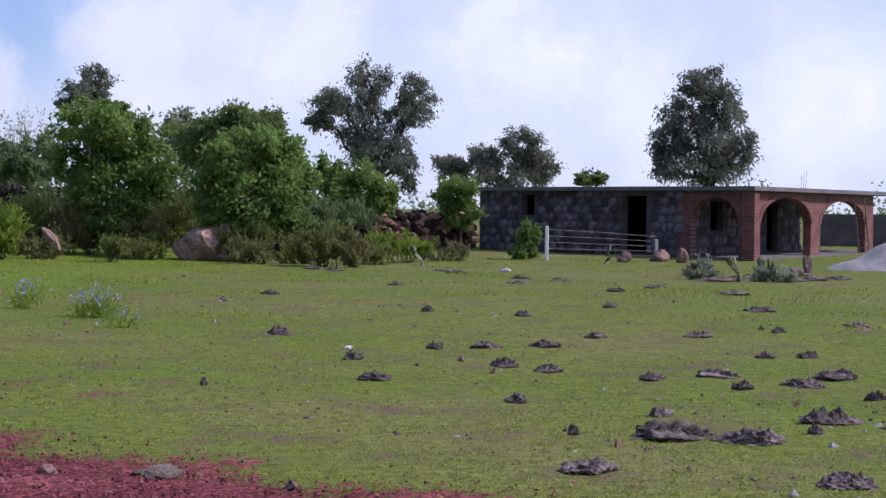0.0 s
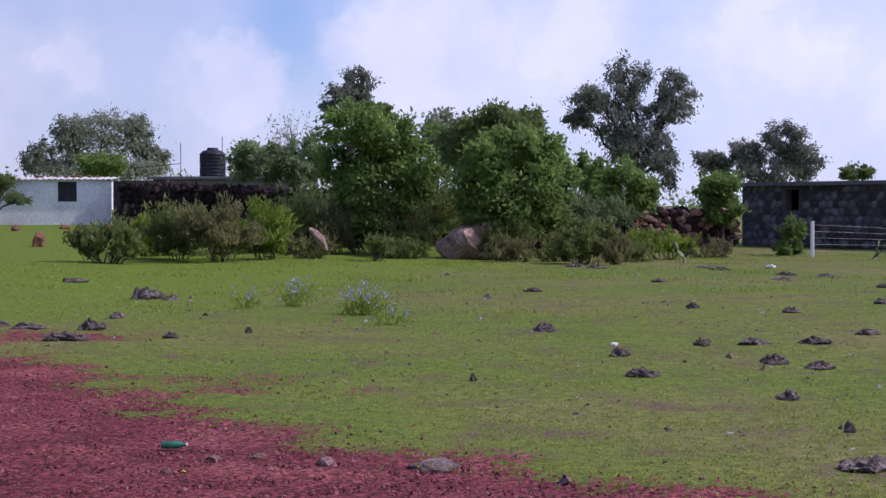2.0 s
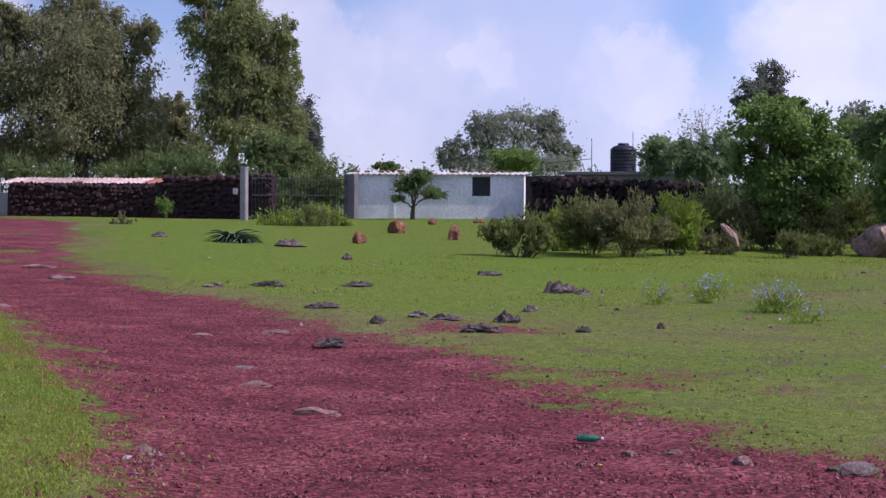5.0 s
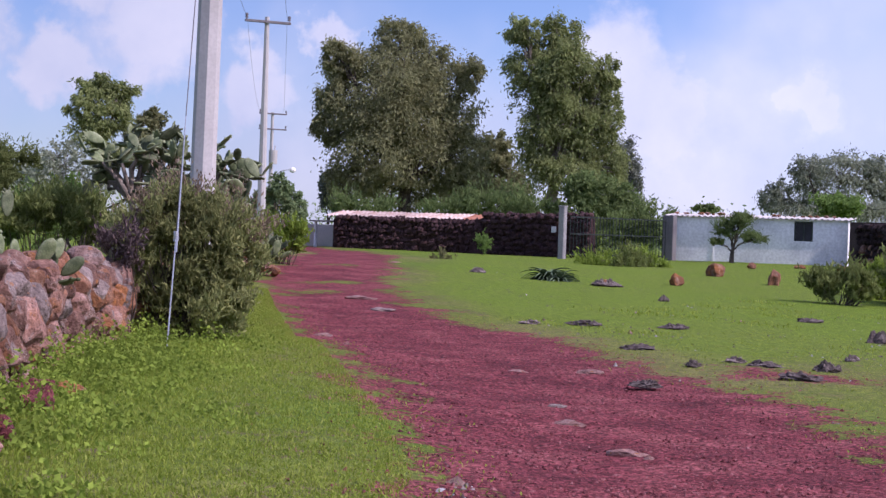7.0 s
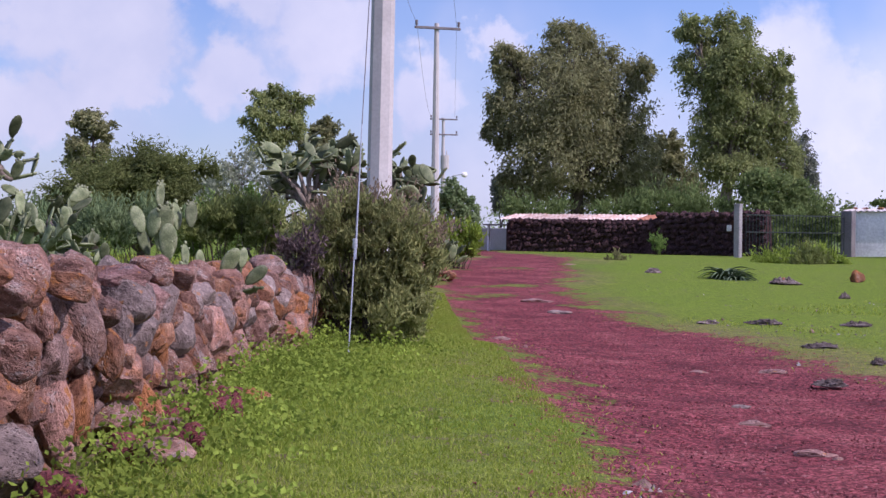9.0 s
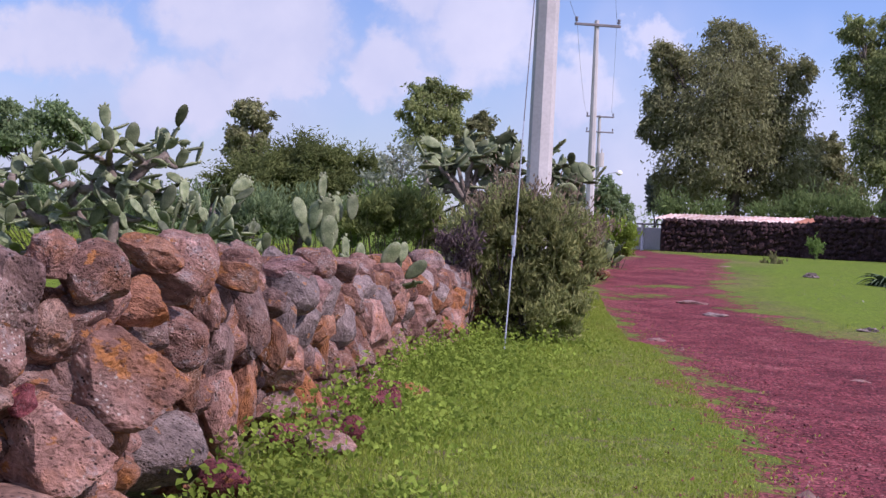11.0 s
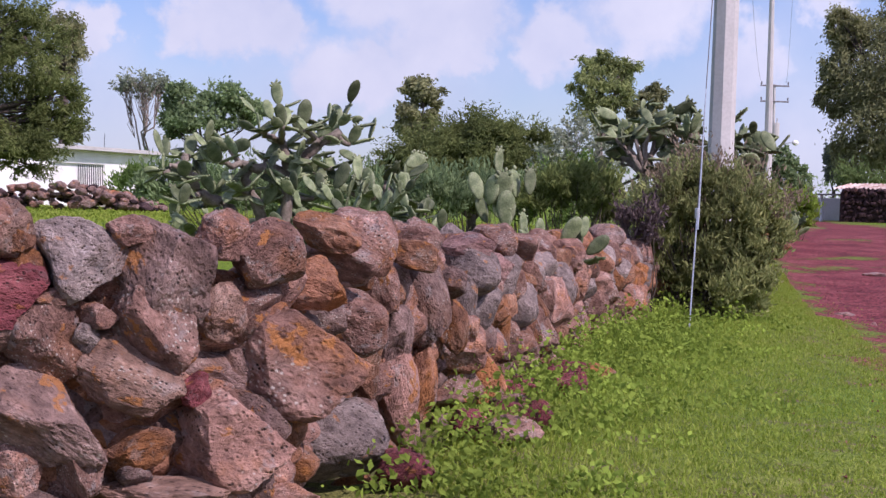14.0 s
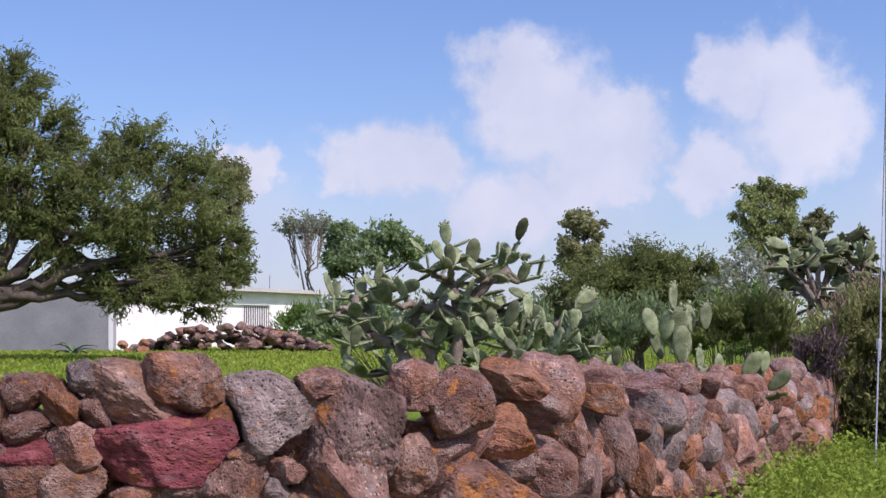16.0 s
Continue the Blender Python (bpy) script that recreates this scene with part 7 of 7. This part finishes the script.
for x, y, w, h in ((6.57, 40.74, 1.1, 0.1), (8.0, 41.04, 1.2, 0.12), (8.89, 41.34, 0.7, 0.12), (9.6, 41.9, 0.8, 0.1), (7.4, 42.4, 0.9, 0.07), (9.0, 44.0, 0.8, 0.08), (-3.2, 46.0, 0.6, 0.08), (-2.6, 45.0, 0.5, 0.1), (0.2, 46.5, 0.6, 0.06), (2.0, 41.0, 0.5, 0.06), (2.9, 40.2, 0.6, 0.07), (4.6, 36.6, 0.5, 0.06)):
    clod(x, y, w, h, m_mesh[3], "soil_clod", "heap of dark soil in the grass before the stone house", "clod", 0.42, "clods in the pasture")
clod(-10.0, 10.4, 0.26, 0.14, rock_sets["rust"][1], "orange_rock", "small orange rock lying at the wall foot", "rock", 0.2)
# pale boulders among the shrubs
pale_rock = lava_mat("pale_rock", [(0.25, 0.165, 0.135), (0.37, 0.26, 0.215), (0.44, 0.33, 0.28)], 0.1, 0.2, 0.1)
for x, y, w, h, k in ((-6.66, 49.86, 1.5, 0.95, 6), (-6.05, 49.98, 0.5, 1.05, 4), (-9.83, 44.95, 0.32, 0.6, 5)):
    clod(x, y, w, h, stone_mesh("boulder", 950 + k, 3, 13, 0.08, pale_rock), "pale_boulder", "large smooth pinkish boulder among shrubs", "boulder", 0.1)
slab = bpy.data.objects["pale_boulder.002"]
slab.matrix_basis = Matrix.Translation((-9.83, 44.95, gz(-9.83, 44.95) + 0.62)) @ Matrix.Rotation(radians(12), 4, 'Z') @ Matrix.Rotation(radians(-38), 4, 'Y') @ Matrix.Diagonal((0.24, 0.24, 0.75, 1))
tagged(slab, "narrow leaning pale slab of rock among shrubs", "rock")
# stones scattered thinly everywhere in the grass: too many to count
def crumbs(name, label, category, n, place, lo, hi, mat, seed):
    """Small broken stones as jittered pyramids, too many to count."""
    rng = np.random.default_rng(seed)
    xy = place(rng, n)
    n = len(xy)
    s = lo + (hi - lo) * rng.random(n) ** 2.5
    z = ground_z(xy[:, 0], xy[:, 1]) + s * 0.1 - 0.03 * smooth(0.5 - lane_sd(xy[:, 0], xy[:, 1]) / 1.2)
    base = np.array([(1, 0, -0.3), (-1, 0, -0.3), (0, 1, -0.3), (0, -1, -0.3), (0.15, 0.1, 0.5)], float)
    v = base[None] * s[:, None, None] * rng.uniform(0.4, 0.75, (n, 5, 1)) + rng.normal(0, 0.16, (n, 5, 3)) * s[:, None, None]
    a = rng.uniform(0, 6.28, n)
    c, sn = np.cos(a)[:, None], np.sin(a)[:, None]
    vx, vy = v[..., 0] * c - v[..., 1] * sn, v[..., 0] * sn + v[..., 1] * c
    v = np.stack([vx + xy[:, :1], vy + xy[:, 1:], v[..., 2] + z[:, None]], -1)
    f = np.array([(0, 2, 4), (2, 1, 4), (1, 3, 4), (3, 0, 4)])
    f = (np.arange(n)[:, None, None] * 5 + f[None]).reshape(-1, 3)
    me = bpy.data.meshes.new(name)
    me.from_pydata(v.reshape(-1, 3).tolist(), [], f.tolist())
    me.materials.append(mat)
    tagged(new(name, me), label, category, kind="stuff")


def on_lane(rng, n):
    az = np.radians(rng.uniform(-6, 60, n))
    d = 8.5 + 24 * rng.random(n) ** 1.5
    x, y = -np.sin(az) * d, np.cos(az) * d
    ok = lane_sd(x, y) + rng.normal(0, 0.45, n) < -0.1
    return np.stack([x, y], 1)[ok]


def on_grass(rng, n):
    az = np.radians(rng.uniform(-17, 32, n))
    d = 9 + 45 * rng.random(n) ** 1.6
    x, y = -np.sin(az) * d, np.cos(az) * d
    lump = np.sin(x * 0.9 + 2 * np.sin(y * 0.5)) * np.sin(y * 0.7 + 2 * np.sin(x * 0.4))
    ok = (lane_sd(x, y) > -0.3) & (lump + rng.normal(0, 0.5, n) > 0.2)
    return np.stack([x, y], 1)[ok]


def grit_mat():
    m, nt, b = base_mat("cinder_grit", 0.95)
    g = nt.nodes.new("ShaderNodeNewGeometry")
    r = ramp(nt, [(0.05, 0.014, 0.018), (0.14, 0.034, 0.038), (0.19, 0.05, 0.053), (0.3, 0.13, 0.13)], 0.0, 1.0)
    nt.links.new(g.outputs["Random Per Island"], r.inputs["Fac"])
    nt.links.new(r.outputs["Color"], b.inputs["Base Color"])
    return m


crumbs("lane_gravel", "loose red cinder gravel strewn on the lane", "gravel", 150000, on_lane, 0.006, 0.034, grit_mat(), 91)
crumbs("field_chips", "small dark stones and soil crumbs strewn in the grass", "stones", 16000, on_grass, 0.01, 0.05, soil_dark, 92)
crumbs("field_stones", "pale and dark stones strewn over the pasture", "stones", 420, on_grass, 0.03, 0.16, lava_umber, 93)
crumbs("pale_chips", "small pale stones lying in the grass", "stones", 1500, on_grass, 0.012, 0.08, gravel_grey, 94)


# ---- grass ----
def grass_mat():
    m, nt, b = base_mat("grass_blade", 0.6)
    g = nt.nodes.new("ShaderNodeNewGeometry")
    r = ramp(nt, [(0.17, 0.255, 0.024), (0.245, 0.32, 0.036), (0.33, 0.37, 0.07)], 0.0, 1.0)
    nt.links.new(g.outputs["Random Per Island"], r.inputs["Fac"])
    nt.links.new(r.outputs["Color"], b.inputs["Base Color"])
    t = nt.nodes.new("ShaderNodeBsdfTranslucent")
    nt.links.new(r.outputs["Color"], t.inputs["Color"])
    mx = nt.nodes.new("ShaderNodeMixShader")
    mx.inputs[0].default_value = 0.4
    nt.links.new(b.outputs[0], mx.inputs[1])
    nt.links.new(t.outputs[0], mx.inputs[2])
    nt.links.new(mx.outputs[0], nt.nodes["Material Output"].inputs["Surface"])
    return m


grass_blade = grass_mat()


def blades(name, label, xy, heights, width, mat, seed, lean=0.5):
    """Grass blades as narrow bent triangles at the points xy."""
    rng = np.random.default_rng(seed)
    n = len(xy)
    z = ground_z(xy[:, 0], xy[:, 1]) - 0.01
    a = rng.uniform(0, 2 * np.pi, n)
    side = np.stack([np.cos(a), np.sin(a), np.zeros(n)], 1) * (width * rng.uniform(0.6, 1.4, n))[:, None]
    base = np.stack([xy[:, 0], xy[:, 1], z], 1)
    bend = rng.normal(0, lean, (n, 2)) * heights[:, None]
    tip = base + np.stack([bend[:, 0], bend[:, 1], heights], 1)
    mid = base + np.stack([bend[:, 0] * 0.3, bend[:, 1] * 0.3, heights * 0.6], 1)
    v = np.stack([base - side, mid + side, tip, mid - side * 0.8], 1).reshape(-1, 3)
    f = np.arange(n * 4).reshape(-1, 4)
    me = bpy.data.meshes.new(name)
    me.from_pydata(v.tolist(), [], f.tolist())
    me.materials.append(mat)
    return tagged(new(name, me), label, "grass", kind="stuff")


def grow_grass():
    rng = np.random.default_rng(17)
    # short turf of the pasture, thinning out with distance
    n = 130000
    az = np.radians(rng.uniform(-16, 48, n))
    d = 9.0 + 24 * rng.random(n) ** 1.5
    x, y = -np.sin(az) * d, np.cos(az) * d
    sd = lane_sd(x, y)
    patch = np.sin(x * 2.1 + 1.3 * np.sin(y * 1.7)) * np.sin(y * 1.9 + 1.1 * np.sin(x * 1.3))
    keep = (sd + 0.5 * rng.normal(0, 1, n) * (sd > -0.7) > 0.15) & (patch + rng.normal(0, 0.6, n) > -0.4)
    xy = np.stack([x, y], 1)[keep]
    blades("pasture_grass", "short bright green pasture turf", xy, rng.uniform(0.008, 0.032, len(xy)), 0.007, grass_blade, 1, 0.9)
    # longer, lusher strip between the wall and the lane
    n = 85000
    t = rng.random(n)
    lx = np.array([p[0] for p in LANE_LEFT[4:11]][::-1])
    ly = np.array([p[1] for p in LANE_LEFT[4:11]][::-1])
    yy = 6 + 24 * rng.random(n) ** 1.2
    right = np.interp(yy, ly, lx)
    wx = np.interp(yy, [p[1] for p in WALL] + [30.0, 39.0], [p[0] for p in WALL] + [-23.8, -30.5])
    left = wx + 0.1
    xx = left + (right - left - 0.1) * t ** 0.9
    ok = xx < right - 0.1
    xy = np.stack([xx, yy], 1)[ok]
    tt = t[ok]
    blades("verge_grass", "lush tall grass between the wall and the lane", xy, rng.uniform(0.015, 0.045, len(xy)) + 0.08 * (1 - tt) ** 2 * rng.random(len(xy)), 0.0045, grass_blade, 2, 0.45)
    # grass of the yard before the farmhouse
    xy = np.stack([rng.uniform(-64, -30, 26000), rng.uniform(16, 36, 26000)], 1)
    xy = xy[lane_sd(xy[:, 0], xy[:, 1]) > 3.0]
    blades("yard_grass", "bright green grass before the farmhouse", xy, rng.uniform(0.04, 0.13, len(xy)), 0.035, grass_blade, 4, 0.5)
    # tussocks further out
    cx = np.stack([rng.uniform(-16, 9, 120), rng.uniform(24, 56, 120)], 1)
    cx = cx[(lane_sd(cx[:, 0], cx[:, 1]) > 1)]
    k = rng.integers(0, len(cx), 12000)
    xy = cx[k] + rng.normal(0, 0.35, (12000, 2)) * np.array((1.6, 0.8))
    blades("tussocks", "longer grass tussocks scattered over the pasture", xy, rng.uniform(0.03, 0.11, len(xy)), 0.01, grass_blade, 3, 0.5)


grow_grass()


def weeds():
    """Leafy green weeds along the foot of the near wall."""
    rng = np.random.default_rng(29)
    cs, rs = [], []
    for _ in range(230):
        s = rng.uniform(13.2, 26.5)
        x, y, tx, ty = wall_at(s)
        o = abs(rng.normal(0, 0.6)) + 0.02
        x, y = x + ty * o, y - tx * o
        h = rng.uniform(0.04, 0.16) * (1.3 if o < 0.5 else 0.8)
        cs.append((x, y, gz(x, y) + h * 0.7))
        rs.append((0.16, 0.16, h))
    v, f = leaf_cloud(rng, np.array(cs), np.array(rs), 15000, 0.022, 0.0, 0.7)
    me = bpy.data.meshes.new("weeds")
    me.from_pydata(v.tolist(), [], f.tolist())
    me.materials.append(leaf_weed)
    tagged(new("weeds", me), "low leafy green weeds along the wall foot", "weeds", kind="stuff")


weeds()


def flower_clump(x, y, h, n, seed):
    root = thing("flower_clump", "clump of pale blue wild flowers in the grass", "flowers", Matrix.Translation((x, y, gz(x, y))), "blue flowers")
    rng = np.random.default_rng(seed)
    stems, heads = Soup(), []
    for i in range(n):
        a = rng.uniform(0, 6.28)
        tip = Vector((math.cos(a) * rng.uniform(0.05, 0.35), math.sin(a) * rng.uniform(0.05, 0.35), h * rng.uniform(0.6, 1.1)))
        stems.add(limb(rng, (tip.x * 0.4, tip.y * 0.4, 0), tip, 0.006, 0.003, 3, 0.08))
        heads.append(tip)
    part("stems", stems.mesh("stems", leaf_weed), None, root)["kind"] = "stuff"
    v, f = leaf_cloud(rng, np.array([(p.x * 0.6, p.y * 0.6, p.z * 0.35) for p in heads]), np.array([(0.16, 0.16, h * 0.3)] * n), n * 14, 0.045, -0.6, 0.2)
    me = bpy.data.meshes.new("leaves")
    me.from_pydata(v.tolist(), [], f.tolist())
    part("leaves", me, leaf_weed, root)
    v, f = leaf_cloud(rng, np.array([tuple(p) for p in heads]), np.array([(0.03, 0.03, 0.07)] * n), n * 4, 0.017, 0, 0.8)
    me = bpy.data.meshes.new("petals")
    me.from_pydata(v.tolist(), [], f.tolist())
    part("petals", me, petal, root, "pale blue petals")["kind"] = "stuff"


petal = leaf_mat("petal", (0.3, 0.35, 0.6), (0.46, 0.52, 0.78), 0.3)
for i, (x, y, h, n) in enumerate(((-4.7, 25.1, 0.4, 26), (-6.3, 27.2, 0.38, 16), (-4.05, 23.0, 0.28, 10), (-6.9, 26.2, 0.28, 9), (-6.83, 29.6, 0.35, 12), (-5.0, 25.3, 0.32, 10))):
    flower_clump(x, y, h, n, i)

# ---- litter ----
glass_green = rough_mat("bottle_green", [(0.02, 0.12, 0.07), (0.04, 0.2, 0.12)], 3, 20, 0.15)
bottle = thing("bottle", "green plastic bottle lying on the red lane", "bottle", Matrix.Translation((-3.38, 11.2, gz(-3.38, 11.2) + 0.01)) @ Matrix.Rotation(radians(12), 4, 'Z') @ Matrix.Diagonal((0.72, 0.72, 0.72, 1)))
prof = [(0.0, -0.11), (0.032, -0.11), (0.035, -0.1), (0.035, 0.04), (0.028, 0.07), (0.013, 0.1), (0.013, 0.12)]
vs = [(z, r * math.cos(k * math.pi / 6), r * math.sin(k * math.pi / 6)) for r, z in prof for k in range(12)]
fs = [(i * 12 + k, i * 12 + (k + 1) % 12, i * 12 + 12 + (k + 1) % 12, i * 12 + 12 + k) for i in range(len(prof) - 1) for k in range(12)]
part("bottle_body", mesh_from("bottle_body", vs, fs, glass_green, True), None, bottle)
bm = bmesh.new()
bmesh.ops.create_cone(bm, cap_ends=True, segments=12, radius1=0.016, radius2=0.016, depth=0.02, matrix=Matrix.Translation((0.125, 0, 0)) @ Matrix.Rotation(radians(90), 4, 'Y'))
part("cap", bm, white_paint, bottle, "white cap")


def rag(x, y, s, label, mat, seed, name="plastic_scrap"):
    rng = np.random.default_rng(seed)
    bm = bmesh.new()
    bmesh.ops.create_icosphere(bm, subdivisions=3, radius=0.5)
    off = Vector(rng.uniform(-9, 9, 3))
    for v in bm.verts:
        v.co = v.co * (0.75 + 0.6 * noise.noise(v.co * 3 + off))
        v.co.z *= 0.55
    ob = new(name, bm_mesh(name, bm, mat))
    ob.matrix_basis = Matrix.Translation((x, y, gz(x, y) + s * 0.15)) @ Matrix.Diagonal((s, s * 0.8, s * 0.8, 1))
    tagged(ob, label, "litter")


rag(-0.94, 20.6, 0.11, "crumpled white plastic bag lying in the grass", white_paint, 1)
rag(1.85, 46.5, 0.3, "torn white plastic sheet lying in the grass", white_paint, 2)
rag(9.1, 44.3, 0.3, "green plastic tub lying on dark soil", glass_green, 3, "plastic_tub")
rag(-2.95, 10.0, 0.04, "small yellow wrapper on the red lane", rough_mat("yellow", [(0.6, 0.4, 0.05), (0.7, 0.5, 0.08)], 3, 20, 0.5), 4)


# ---- far tree line ----
def far_woods():
    rng = np.random.default_rng(44)
    cs, rs = [], []
    for az in np.arange(-24, 84, 0.4):
        d = rng.uniform(125, 190)
        a = radians(az + rng.uniform(-0.4, 0.4))
        x, y = -math.sin(a) * d, math.cos(a) * d
        h = 1.0 + 3.0 * rng.random() ** 2 + 0.9 * math.sin(az * 0.7) * math.sin(az * 0.23)
        for _ in range(5):
            cs.append((x + rng.normal(0, 1.6), y + rng.normal(0, 1.6), 0.3 + max(0.6, h) * rng.uniform(0.1, 1.0)))
            rs.append((rng.uniform(0.8, 2.2), 1.5, rng.uniform(0.4, 1.2)))
    v, f = leaf_cloud(rng, np.array(cs), np.array(rs), 36000, 0.2, 0.2, 0.5)
    me = bpy.data.meshes.new("far_woods")
    me.from_pydata(v.tolist(), [], f.tolist())
    me.materials.append(leaf_mid)
    tagged(new("far_woods", me), "low line of far bushes and trees along the horizon", "woods", kind="stuff")


far_woods()
